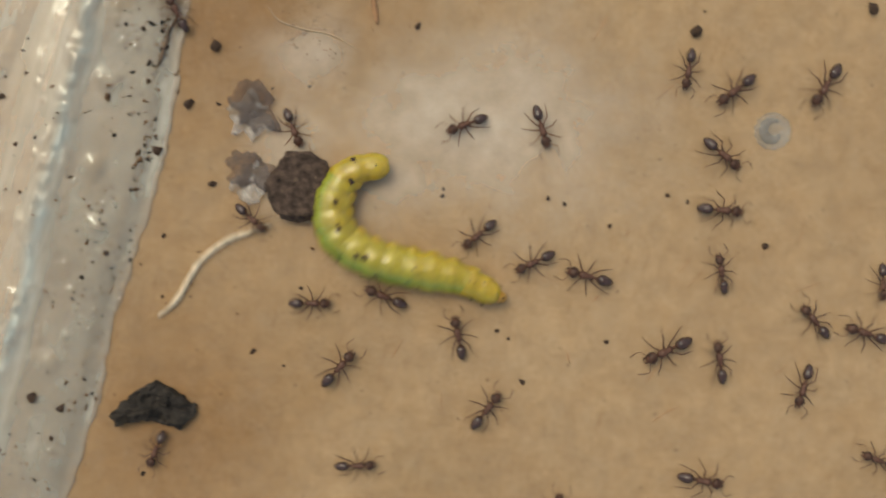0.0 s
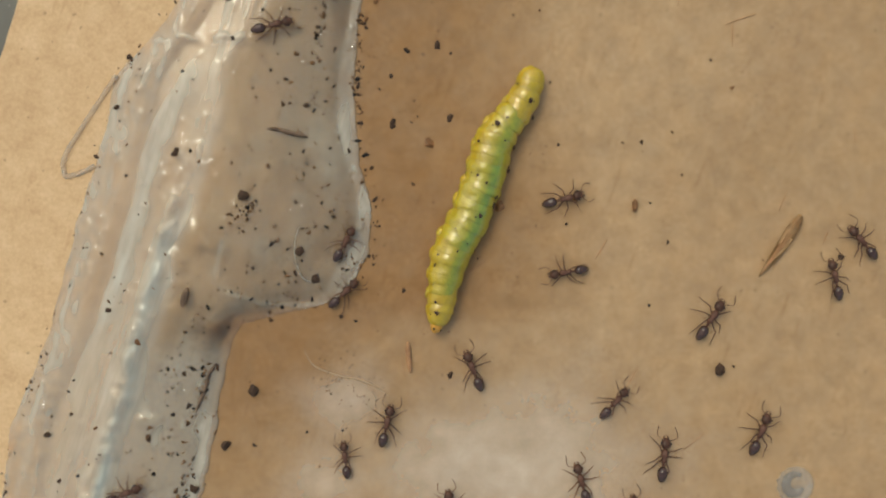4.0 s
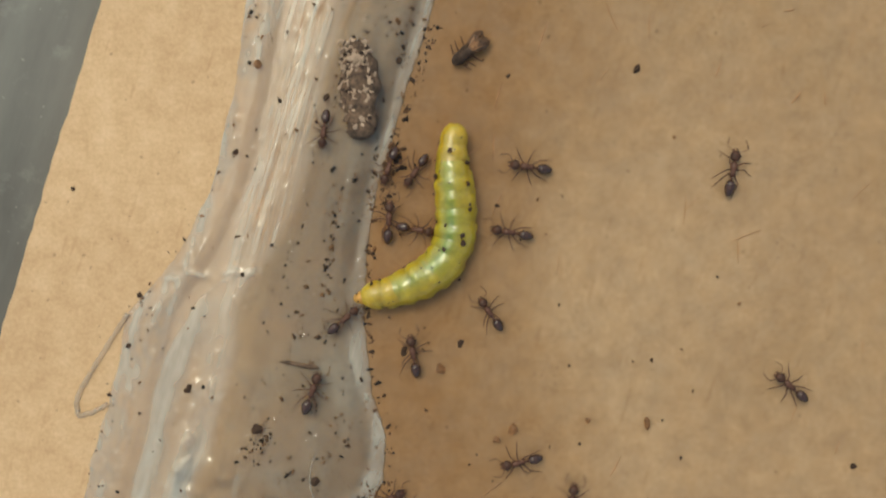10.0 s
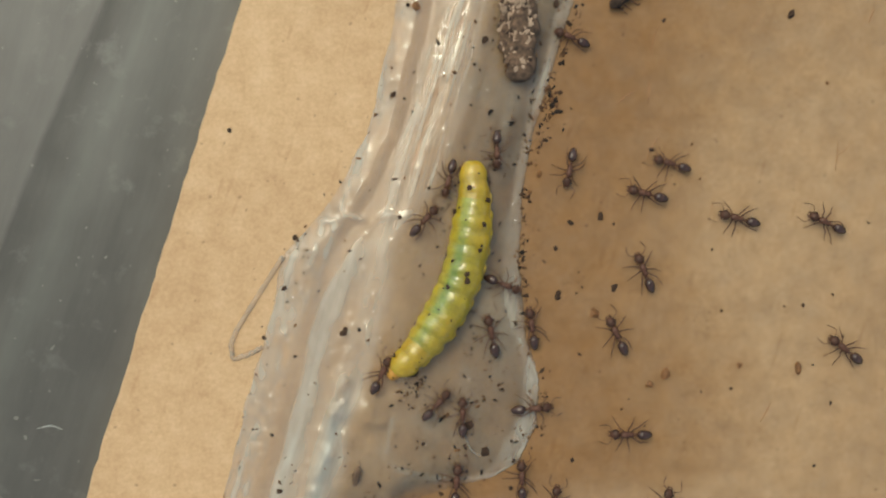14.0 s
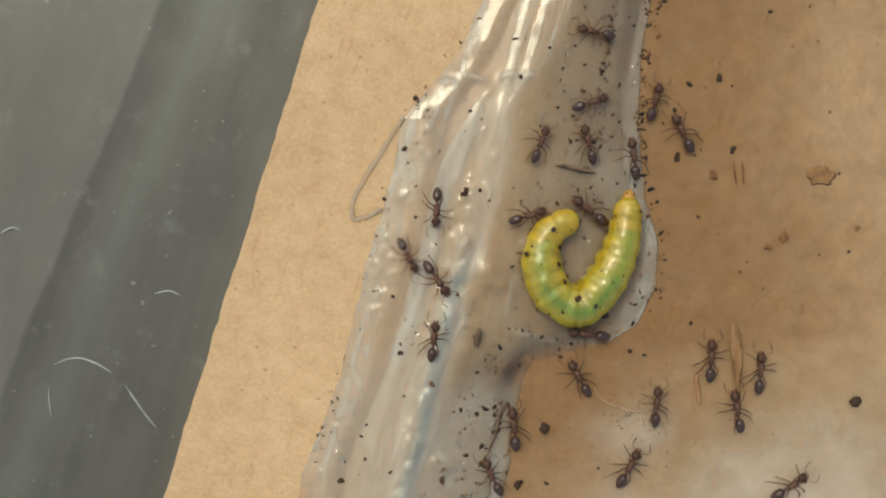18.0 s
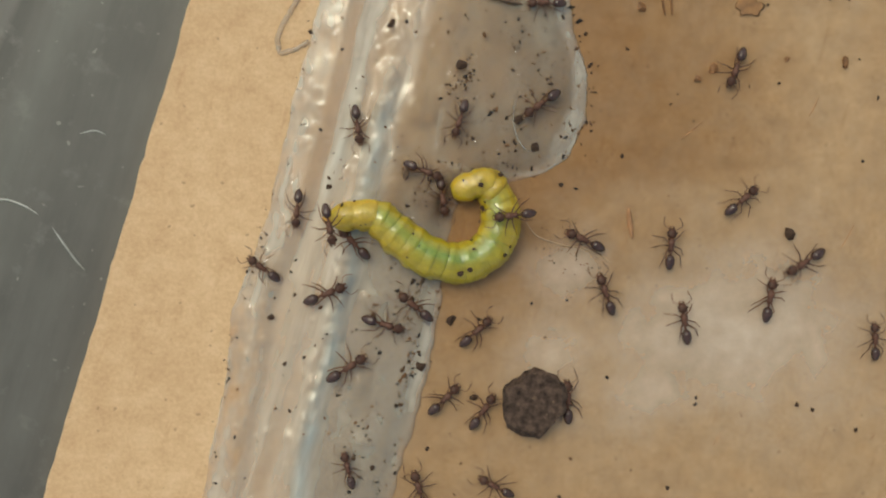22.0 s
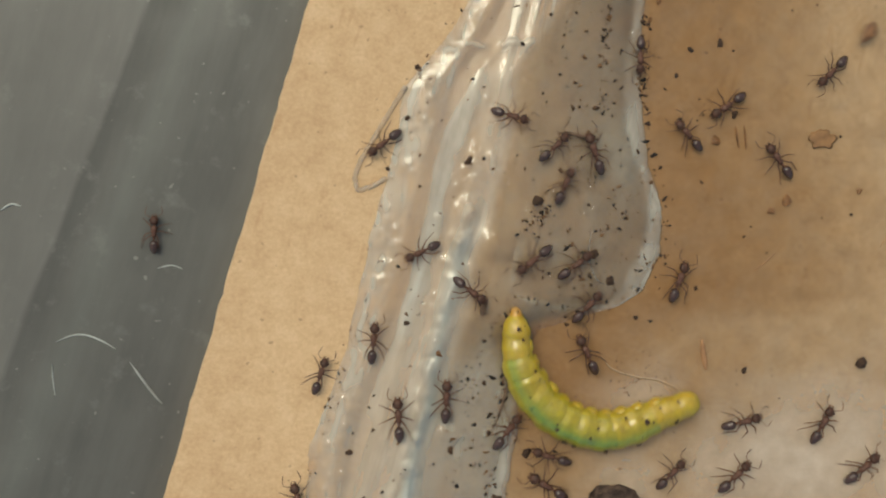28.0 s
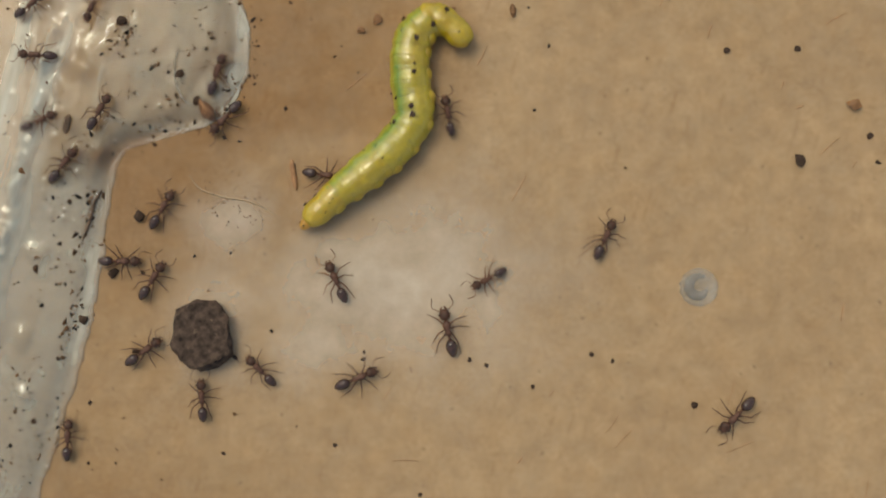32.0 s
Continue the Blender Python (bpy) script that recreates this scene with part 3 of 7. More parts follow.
def make_glue():
    high, wide = 901, 169
    ys = np.linspace(-46, 26, high)
    y = np.repeat(ys[:, None], wide, 1)
    u = np.repeat(np.linspace(0, 1, wide)[None, :], high, 0)
    left = along(LEFT, y) + 0.16 * field(y * 0.8, y * 0 + 0.3, 1) + 0.05 * field(y * 3.1, y * 0, 2)
    right = along(RIGHT, y) + (0.10 + 0.22 * ease((-17 - y) / 2)) * field(y * 1.1, y * 0 + 7.3, 3) + 0.06 * field(y * 3.6, y * 0, 4)
    x = left + (right - left) * u
    wob = 0.22 * field(y * 0.5, x * 0.15, 5) + 0.07 * field(y * 2.3, x * 0.4, 6)
    def side(table, soft):
        """0 before the line, 1 past it."""
        return ease((x + wob - along(table, y)) / soft + 0.5)
    after_ribbon, in_body, clear, rim = side(RIBBON, 0.4), side(BODY, 0.55), side(CLEAR, 0.9), side(FARRIM, 0.5)
    upper, lower = ease((y + 3) / 3), ease((-17.5 - y) / 2.5)
    gap = after_ribbon * (1 - in_body) * ease((y + 18.6) / 3)
    grey = in_body * (1 - ease((x + wob - along(GREY, y)) / 0.9 + 0.5)) * ease((y + 18.4) / 1.2) * ease((-3 - y) / 1.5)
    ribbon = (1 - after_ribbon) * ease((y + 30) / 8)
    past_blob = ease((-14.8 - y) / 2.6)
    cross = x - 0.29 * y
    fine = field(cross * 3.2 + 0.4 * field(x, y * 0.4, 30), y * 0.16, 7) + 0.8 * field(cross * 7.5, y * 0.3, 8) + 0.5 * field(cross * 13, y * 0.8, 31)
    broad = field(cross * 1.2, y * 0.07, 9) + 0.5 * field(cross * 2.0, y * 0.2, 10)
    cloud = field(x * 0.5, y * 0.45, 11) + 0.4 * field(x * 1.1, y * 0.9, 12) + 0.05 * field(x * 3.0, y * 2.6, 13)
    crest = np.exp(-((x - along(CREST, y) + wob) / 0.42) ** 2) * ease((-10.5 - y) / 3.5)
    body = in_body * (1 - clear)
    streaky = upper * ease((x - along(BODY, y)) / 0.4) * (1 - side(CLEAR, 0.9))
    # height
    calm = np.convolve(np.pad(right[:, 0], 60, mode="edge"), np.ones(121) / 121, mode="valid")[:, None]
    z = along(PROFILE, np.clip((x - left) / (calm - left), 0, 0.93))
    shore = to_line([(q, p) for p, q in RIGHT], x, y)
    z = z * ease(shore / 1.6)
    edge = np.clip(np.minimum(np.minimum(u / 0.05, (1 - u) / 0.02), shore / 0.45 + 0.1), 0, 1)
    bend = 0.02 * ribbon + 0.02 * grey + 0.055 * broad * (body + 0.15 * clear) + 0.010 * fine * streaky
    bend += 0.09 * crest + 0.05 * (0.5 + field(x * 0.4, y * 0.9, 14)) * rim * (1 - past_blob) * np.sin(np.pi * np.clip((x - along(FARRIM, y)) / np.maximum(0.25, right - along(FARRIM, y)), 0, 1))
    bend += cloud * 0.04 * (clear * (0.5 - 0.2 * upper) + 0.5 * body) + 0.008 * field(x * 2.0, y * 1.6, 15) * clear
    # the fold where two strokes of glue meet
    fold_line = y + 2.25 - 0.05 * x + 0.35 * field(x * 0.9, x * 0, 16) + 0.12 * field(x * 3.5, x * 0, 17)
    seam = np.exp(-(fold_line / 0.17) ** 2) * (1 - clear) * np.clip(0.45 + 1.7 * field(x * 1.2, x * 0 + 3, 18), 0, 1)
    bend += 0.13 * seam
    # the rim round the last blob
    lobe = np.zeros_like(x)
    near = (y > -18) & (y < -8.5) & (u > 0.25)
    dist = to_line(RIM, x, y)
    lobe[near] = (np.exp(-(dist / 0.14) ** 2) * np.clip(0.65 + 0.9 * field(x * 0.9, y * 0.9, 19), 0, 1.2))[near]
    bend += 0.03 * lobe
    # drops
    rng = random.Random(31)
    drops = [(px, py, 1.55 * r, 0.85 * h) for px, py, r, h in GLINTS]
    for n in range(360):
        v = rng.uniform(-44, 14) if n < 170 else rng.uniform(-40, -8)
        if n < 90:
            h = rng.gauss(at(RIBBON, v) - 0.6, 0.45)
        elif n < 170:
            h = rng.uniform(at(BODY, v), at(CLEAR, v) + 0.5)
        elif n < 330:
            h = rng.gauss(at(CREST, v) - 0.15, 0.3)
        else:
            h = at(CLEAR, v) + abs(rng.gauss(0, 2.2))
        r = rng.uniform(0.11, 0.18) if n < 170 or n >= 330 else rng.uniform(0.16, 0.26)
        drops.append((h, v, r, r * rng.uniform(0.28, 0.42)))
    for px, py, r, h in drops:
        i0, i1 = np.searchsorted(ys, (py - 3 * r, py + 3 * r))
        win = (slice(max(0, i0), i1), slice(None))
        bend[win] += h * np.exp(-((x[win] - px) ** 2 + ((y[win] - py) * 0.8) ** 2) / (r * r))
    z = np.maximum(0.03, z + edge * bend)
    z[:, 0] = z[:, -1] = 0.0
    RELIEF.update(ys=ys, left=left[:, 0], right=right[:, 0], z=z)
    # cloudiness
    fade = 1 - 0.9 * np.exp(-((y + 17.2) / 1.3) ** 2) * ease((u - 0.72) / 0.2)
    worn = 0.85 + 0.75 * field(cross * 1.6, y * 0.35, 32) + 0.45 * field(x * 2.6, y * 1.3, 33)
    milk = 0.43 * (1 - after_ribbon) * worn + after_ribbon * (1 - in_body) * 0.40
    milk = milk * (1 - gap) + gap * (0.25 + 0.20 * np.clip(field(cross * 5, y * 0.25, 34) - 0.1, 0, 1))
    milk += body * (0.32 + 0.10 * ease((-8 - y) / 6) + 0.12 * broad + 0.08 * field(x * 1.1, y * 0.7, 35)) + 0.20 * grey * worn
    milk += streaky * (0.05 + 0.46 * fine * np.clip(0.7 + 1.4 * field(x * 0.6, y * 0.3, 20), 0.1, 1.4))
    pale = np.exp(-((x - along(CLEAR, y) + 0.35) / 0.5) ** 2) * (y < -2) * (1 - clear)
    milk += 0.13 * pale * worn
    milk += clear * (0.15 + 0.14 * np.clip(field(x * 0.45, y * 0.35, 21), 0, 1) + 0.16 * np.clip(field(x * 1.4, y * 1.2, 22) - 0.1, 0, 1) + 0.10 * upper * fine + 0.20 * lower)
    milk += 0.25 * rim * (1 + 0.2 * past_blob) * np.clip(0.8 + 1.1 * field(x * 1.3, y * 0.5, 23) + 0.4 * fine, 0.1, 1.6) * edge
    patch = np.exp(-(((x - 2.9) / 1.1) ** 2 + ((y + 8.0) / 2.2) ** 2)) + 0.7 * np.exp(-(((x + 1.0) / 0.9) ** 2 + ((y + 13.3) / 1.0) ** 2))
    milk += 0.18 * patch * (0.8 + 0.9 * field(x * 0.9, y * 0.9, 24)) + 0.16 * crest
    milk = milk * fade + 0.32 * seam + 0.30 * lobe
    fade *= 1 - 0.6 * lower * ease((u - 0.93) / 0.06)
    milk = np.clip(milk * (1 - 0.5 * lower * ease((u - 0.94) / 0.06)) + 0.05 * cloud * (1 - gap), 0.04 * fade, 0.92)
    tone = 0.85 * crest * np.clip(0.75 + 0.7 * field(y * 0.3, y * 0, 25), 0, 1) + 0.22 * ribbon + 0.24 * grey + 0.16 * streaky * np.clip(field(cross * 2.4, y * 0.4, 36) + 0.1, 0, 1)
    stain = np.exp(-((x - along(BODY, y) - 1.25) / 0.18) ** 2) * ease((y - 7) / 1.5) * np.clip(0.4 + 1.5 * field(x * 2, y * 1.2, 26), 0, 1)
    tone = np.clip(tone + 0.6 * stain, 0, 0.85)
    amber = np.clip(side(CLEAR, 1.2) * (1 - 0.8 * rim) * (1 - 0.55 * lower) * fade * (0.85 + 0.4 * field(x * 0.3, y * 0.3, 27)), 0, 1)
    rows = np.stack([x, y, z], 2).tolist()
    tagged(grid_sheet("silicone_bead", rows, GLUE, milk.tolist(), tone.tolist(), amber.tolist()), "broad milky bead of smeared silicone glue along the cardboard", "glue", kind="structure")


def make_tape():
    """Clear tape from the middle of the glue outwards; where it has lifted, glare is painted as a whitish, cloudy
    patch.
    """
    ys = np.concatenate([np.arange(-150, -37, 1.0), np.arange(-37, -14, 0.2), np.arange(-14, 30, 0.5), np.arange(30, 151, 1.5)])
    steps = np.concatenate([np.arange(0, 36, 0.22), 36 + 134 * (np.arange(1, 25) / 24) ** 1.6])
    y = np.repeat(ys[:, None], len(steps), 1)
    yc = np.clip(y, -46, 26)
    wide = along(RIGHT, yc) - along(LEFT, yc)
    start = along(RIGHT, yc) - 0.56 * wide + (y - 26) * 0.32 * (y > 26) + (y + 46) * 0.3 * (y < -46)
    x = start + steps[None, :]
    off = np.maximum(0.0, x - along(RIGHT, yc))
    # brown staining by the glue, with the camera's soft shade painted into it
    spread = np.maximum(2.0, 8.5 + 5.5 * field(x * 0.09, y * 0.09, 60) + 2.0 * field(x * 0.3, y * 0.3, 61))
    here = np.clip(1.45 - off / spread, 0, 1)
    pool = np.maximum(0.0, 1 - np.hypot((x + 3) / 9, (y + 40) / 8))
    brown = np.minimum(1.0, np.where(y > -20, here, here * np.maximum(0.15, 1 + (y + 20) / 8)) + 0.9 * pool)
    inside = ease((along(RIGHT, yc) + 0.6 - x) / 2.4)
    brown *= 1 - inside * (0.5 + 0.2 * ease((-13 - y) / 7))
    rise = (x - start) / wide * 3.2 - 0.1 + 0.35 * field(x * 0.7, y * 0.35, 62) * (steps[None, :] > 0)
    grip = np.clip(rise, 0, 1) * (steps[None, :] > 0)
    # ragged patch of lifted tape; its whiteness is glare put into the colour
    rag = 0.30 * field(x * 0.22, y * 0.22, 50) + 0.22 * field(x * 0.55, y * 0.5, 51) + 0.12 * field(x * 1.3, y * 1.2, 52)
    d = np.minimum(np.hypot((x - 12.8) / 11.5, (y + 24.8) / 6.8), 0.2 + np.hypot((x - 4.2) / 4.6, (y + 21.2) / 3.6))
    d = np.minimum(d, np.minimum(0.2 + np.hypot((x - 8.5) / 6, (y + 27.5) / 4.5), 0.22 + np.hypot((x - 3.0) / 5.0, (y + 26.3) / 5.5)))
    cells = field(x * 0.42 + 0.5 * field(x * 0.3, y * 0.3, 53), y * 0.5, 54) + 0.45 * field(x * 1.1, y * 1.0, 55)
    lift_glare = ease((1.25 - d - rag) / 1.15) * (0.62 + 0.26 * ease((0.9 - d + 0.5 * cells) / 1.0)) * (1 - 0.16 * ease((cells - 0.1) / 0.6))
    lift_glare = np.clip(lift_glare, 0, 1) * np.clip((x - along(RIGHT, yc)) / 1.2, 0, 1)
    rows = np.stack([x, y, 0.02 + 0.07 * lift_glare], 2).tolist()
    tagged(grid_sheet("clear_tape", rows, TAPE, brown.tolist(), lift_glare.tolist(), grip.tolist()), "dirty, partly lifted clear parcel tape stuck on the cardboard, with whitish glare painted in", "tape", kind="structure")


make_board()
make_tape()
make_glue()


# ---- the caterpillar ----
SEGMENTS = 26
# how far the animal lies rolled over, by seconds
ROLL = [(0, -48), (2.2, -40), (2.8, 38), (3.5, 38), (5.5, -40), (10, -18), (15, -30), (19, -5), (21, -20), (24, -5), (27, -20), (27.6, 35), (28.6, 35), (29.2, -30), (32, -44)]


def body_girth(u):
    """Half width of the animal at u along it, blunt in the middle and drawn out at both ends."""
    e = u if u < 0.5 else 1.0 - u
    k = max(0.0, min(1.0, e / 0.30))
    cap = max(0.0, min(1.0, (e + 0.072) / 0.10))
    return max(0.05, 1.06 * (0.70 + 0.30 * k * k * (3 - 2 * k)) * math.sqrt(max(0.0, 1 - (1 - cap) ** 2)))


def make_caterpillar():
    root = tagged(new("caterpillar"), "live lime-green and yellow caterpillar, glossy, dotted with dirt", "caterpillar")
    made = []
    rng = random.Random(5)
    for i in range(SEGMENTS):
        u = i / (SEGMENTS - 1)
        girth = body_girth(u)
        half = 0.66
        bm = bmesh.new()
        st = []
        for k in range(11):
            f = -1 + 2 * k / 10
            gx = i * 0.496 + f * half
            r = body_girth(u + f * half / 12.4) * (1 - 0.22 * f ** 6) * (1 + 0.022 * noise.noise((gx * 2.6, 0.5, 0)) + 0.027 * math.cos(2 * math.pi * gx / 0.954))
            st.append((max((-0.072 - u) * 12.4, min((1.072 - u) * 12.4, f * half)), r, r * 0.93, 0))
        loft(bm, body_rings(st, 28))
        for v in bm.verts:
            here = v.co + Vector((i * 0.496, 0, 0))
            swell = 1 + 0.08 * noise.noise(here * 1.3) + 0.03 * noise.noise(Vector((here.x * 4, here.y * 2, here.z * 2)))
            fold = 1 + 0.025 * math.exp(-((math.atan2(v.co.z, abs(v.co.y)) + 0.15) / 0.3) ** 2) * math.cos(here.x * 4)
            v.co.y, v.co.z = v.co.y * swell * fold, v.co.z * swell
            if v.co.z < -girth * 0.72:
                v.co.z = -girth * 0.72 - 0.25 * (-girth * 0.72 - v.co.z)
        skin = SKIN[0] if u < 0.12 or u > 0.86 else SKIN[1] if u < 0.3 or u > 0.66 else SKIN[2]
        flow = [c for v in bm.verts for c in (v.co.x + i * 0.496, v.co.y, v.co.z)]
        seg = part("body_segment", bm, skin, root, "yellow end segment" if skin is SKIN[0] else "")
        seg.data.attributes.new("flow", "FLOAT_VECTOR", "POINT").data.foreach_set("vector", flow)
        for side in (-1, 1):
            if 2 <= i <= 23 and i % 2 == 0:
                leg = bmesh.new()
                tube(leg, [(0, side * girth * 0.40, -girth * 0.30), (0.02, side * girth * 0.68, -girth * 0.42), (0.04, side * girth * 0.84, -girth * 0.50), (0.05, side * girth * 0.90, -girth * 0.54), (0.05, side * girth * 0.95, -girth * 0.56)], [0.36, 0.40, 0.36, 0.25, 0.10], 12)
                part("stub_leg", leg, SKIN[0], seg)
        for _ in range(rng.choice((1, 1, 2, 2))):
            a, s = rng.uniform(-1.3, 1.3), rng.choice((0.08, 0.1, 0.13, 0.18, 0.3))
            fleck = lump(rng.random() * 50, s, 0.9, 1, 0.5)
            fleck.transform(Matrix.Translation((rng.uniform(-0.2, 0.2), girth * math.sin(a), girth * 0.90 * math.cos(a))) @ Matrix.Rotation(-a, 4, "X"))
            part("dirt_fleck", fleck, DIRT, seg, "black crumb stuck to the skin", smooth=False)
        made.append(seg)
    bm = bmesh.new()
    loft(bm, body_rings([(-0.42, 0.1, 0.08, 0), (-0.34, 0.22, 0.2, 0), (-0.15, 0.32, 0.28, 0), (0.1, 0.38, 0.33, 0), (0.4, 0.36, 0.32, 0)], 14))
    part("head", bm, HEADSKIN, made[0], "small reddish-amber head").location = (-0.66 * MM, 0, -0.02 * MM)
    for side in (-1, 1):
        eye = bmesh.new()
        bmesh.ops.create_uvsphere(eye, u_segments=8, v_segments=6, radius=0.07)
        part("eye_spot", eye, DIRT, made[0]).location = (-0.86 * MM, side * 0.2 * MM, 0.14 * MM)
    return root, made


# ---- ants ----
def leg_points(reach, splay, side):
    """Hip, knee, ankle and foot of a leg, from the hip; the shin turns back towards the rear."""
    c, s = math.cos(radians(splay)), math.sin(radians(splay)) * side
    b, d = math.cos(radians(splay + 24)), math.sin(radians(splay + 24)) * side
    knee = (0.50 * reach * c, 0.50 * reach * s)
    return [(0, 0, 0), (0.20 * reach * c, 0.20 * reach * s, -0.03), (*knee, 0.24), (knee[0] + 0.32 * reach * b, knee[1] + 0.32 * reach * d, -0.16), (knee[0] + 0.50 * reach * b, knee[1] + 0.50 * reach * d, -0.39), (knee[0] + 0.68 * reach * b, knee[1] + 0.68 * reach * d, -0.43)]


HIPS = [(0.36, 0.13, 46, 0.92), (0.16, 0.14, 100, 0.92), (-0.06, 0.13, 142, 1.16)]


def make_ant():
    root = tagged(new("ant"), "small glossy dark-brown worker ant", "ant", "ants")
    head = bmesh.new()
    loft(head, body_rings([(0.62, 0.07, 0.07, 0.50), (0.66, 0.19, 0.16, 0.5), (0.76, 0.275, 0.21, 0.5), (0.90, 0.295, 0.22, 0.49), (1.04, 0.265, 0.19, 0.47), (1.15, 0.19, 0.14, 0.44), (1.22, 0.1, 0.08, 0.42)], 14))
    head = part("head", head, ANT, root)
    for side in (-1, 1):
        eye = bmesh.new()
        bmesh.ops.create_uvsphere(eye, u_segments=8, v_segments=6, radius=0.065)
        bmesh.ops.translate(eye, vec=(0.93, side * 0.27, 0.58), verts=eye.verts)
        part("eye", eye, GASTER, head)
        jaw = bmesh.new()
        tube(jaw, [(1.15, side * 0.13, 0.42), (1.27, side * 0.13, 0.39), (1.35, side * 0.03, 0.37)], [0.06, 0.05, 0.015], 6)
        part("mandible", jaw, ANT_LEG, head, "brown jaw")
        feeler = bmesh.new()
        tube(feeler, [(1.08, side * 0.14, 0.58), (1.22, side * 0.36, 0.72), (1.34, side * 0.55, 0.74), (1.52, side * 0.58, 0.6), (1.72, side * 0.52, 0.45), (1.88, side * 0.47, 0.36)], [0.022, 0.02, 0.02, 0.024, 0.026, 0.017], 6)
        part("antenna", feeler, ANT_LEG, head)
    bm = bmesh.new()
    loft(bm, body_rings([(0.64, 0.055, 0.055, 0.5), (0.54, 0.15, 0.14, 0.52), (0.42, 0.21, 0.19, 0.54), (0.28, 0.21, 0.19, 0.55), (0.15, 0.165, 0.15, 0.53), (0.07, 0.15, 0.14, 0.52), (-0.03, 0.17, 0.16, 0.52), (-0.15, 0.155, 0.14, 0.49), (-0.25, 0.08, 0.07, 0.45)], 12))
    part("thorax", bm, THORAX, root, "browner waist and thorax")
    bm = bmesh.new()
    loft(bm, body_rings([(-0.22, 0.05, 0.05, 0.44), (-0.31, 0.08, 0.14, 0.47), (-0.38, 0.08, 0.12, 0.47), (-0.47, 0.05, 0.05, 0.44)], 10))
    part("petiole", bm, THORAX, root)
    bm = bmesh.new()
    st = [(-0.42, 0.06, 0.06, 0.45), (-0.47, 0.16, 0.15, 0.47), (-0.58, 0.25, 0.23, 0.49), (-0.72, 0.295, 0.275, 0.5), (-0.745, 0.285, 0.265, 0.5), (-0.90, 0.295, 0.27, 0.49), (-1.02, 0.265, 0.24, 0.47), (-1.035, 0.255, 0.23, 0.47), (-1.18, 0.21, 0.185, 0.44), (-1.29, 0.135, 0.12, 0.41), (-1.355, 0.05, 0.05, 0.39)]
    loft(bm, body_rings(st, 14))
    part("gaster", bm, GASTER, root, "shiny oval abdomen")
    for x, y, splay, reach in HIPS:
        for side in (1, -1):
            bm = bmesh.new()
            tube(bm, leg_points(reach, splay, side), [0.056, 0.042, 0.040, 0.028, 0.018, 0.012], 6)
            part("leg", bm, ANT_LEG, root).location = (x * MM, side * y * MM, 0.44 * MM)
    return root


def scatter_specks(rows, material, label, category, group):
    for k, (x, y, s) in enumerate(rows):
        bm = lump(x * 1.7 + y, s, 0.95, 1, 0.5)
        for v in bm.verts:
            v.co.x *= 1 + 0.5 * noise.noise((x, y, 1))
        ob = part("dirt_crumb", bm, material, None, smooth=False)
        ob.location = (x * MM, y * MM, (surface(x, y) - 0.01) * MM)
        ob.rotation_euler = (0, 0, k * 2.4)
        tagged(ob, label, category, group)


scatter_specks([(-5.15, -8.31, 0.36), (-8.31, -6.09, 0.30), (2.16, -14.76, 0.30), (1.38, -13.30, 0.36), (3.59, -16.78, 0.24), (-8.58, -16.72, 0.30), (-0.92, -20.78, 0.54), (-4.55, -19.96, 0.27), (4.35, -6.58, 0.27), (-9.38, -8.70, 0.24), (-1.62, -10.52, 0.66)], DIRT, "black crumb of dirt", "dirt", "dirt crumbs")
scatter_specks([(6.04, -6.45, 0.39), (9.06, -6.08, 0.33), (8.25, -2.34, 0.36), (5.92, -4.07, 0.24), (14.78, -7.42, 0.18), (22.68, -2.73, 0.18), (8.99, -2.81, 0.18)], DIRT, "black crumb of dirt", "dirt", "dirt crumbs")
scatter_specks([(-1.02, -20.86, 0.51), (9.43, -19.75, 0.36), (22.51, -28.64, 0.30), (27.78, -31.44, 0.39), (19.43, -30.22, 0.24), (0.71, -36.52, 0.39), (14.72, -38.38, 0.33), (19.14, -36.32, 0.33), (-3.73, -30.49, 0.24), (-9.02, -39.28, 0.45), (-10.38, -38.66, 0.54), (14.00, -36.09, 0.18), (10.67, -28.23, 0.21), (23.57, -29.07, 0.18)], DIRT, "black crumb of dirt", "dirt", "dirt crumbs")
scatter_specks([(18.34, 8.20, 0.39), (11.58, 7.88, 0.24), (8.99, -6.23, 0.33), (10.97, 1.08, 0.24), (-7.70, -3.48, 0.27), (-2.62, 3.92, 0.36), (2.13, 6.70, 0.36), (6.03, -6.69, 0.36), (2.14, -14.74, 0.33), (1.36, -13.40, 0.39), (-1.06, -14.30, 0.24), (5.87, 8.65, 0.36), (15.33, -11.58, 0.18), (-11.05, 2.05, 0.24)], DIRT, "black crumb of dirt", "dirt", "dirt crumbs")
scatter_specks([(2.15, -14.80, 0.36), (-11.66, -23.35, 0.39), (-2.45, -23.77, 0.60), (-1.25, -27.87, 0.39), (-10.42, -22.23, 0.24), (10.63, -28.58, 0.27), (16.16, -28.73, 0.24), (-5.27, -8.46, 0.36), (-6.66, -31.36, 0.27), (3.79, -22.86, 0.18)], DIRT, "black crumb of dirt", "dirt", "dirt crumbs")
scatter_specks([(30.03, -12.92, 0.33), (33.80, -12.95, 0.39), (33.63, -18.85, 0.63), (37.73, -19.02, 0.27), (17.01, -29.04, 0.24), (6.83, -15.32, 0.24), (13.43, -35.69, 0.27), (-3.99, -26.12, 0.54), (9.06, -33.00, 0.24), (3.22, -33.30, 0.21), (23.61, -28.97, 0.18), (24.58, -18.95, 0.18), (37.35, -17.62, 0.30)], DIRT, "black crumb of dirt", "dirt", "dirt crumbs")
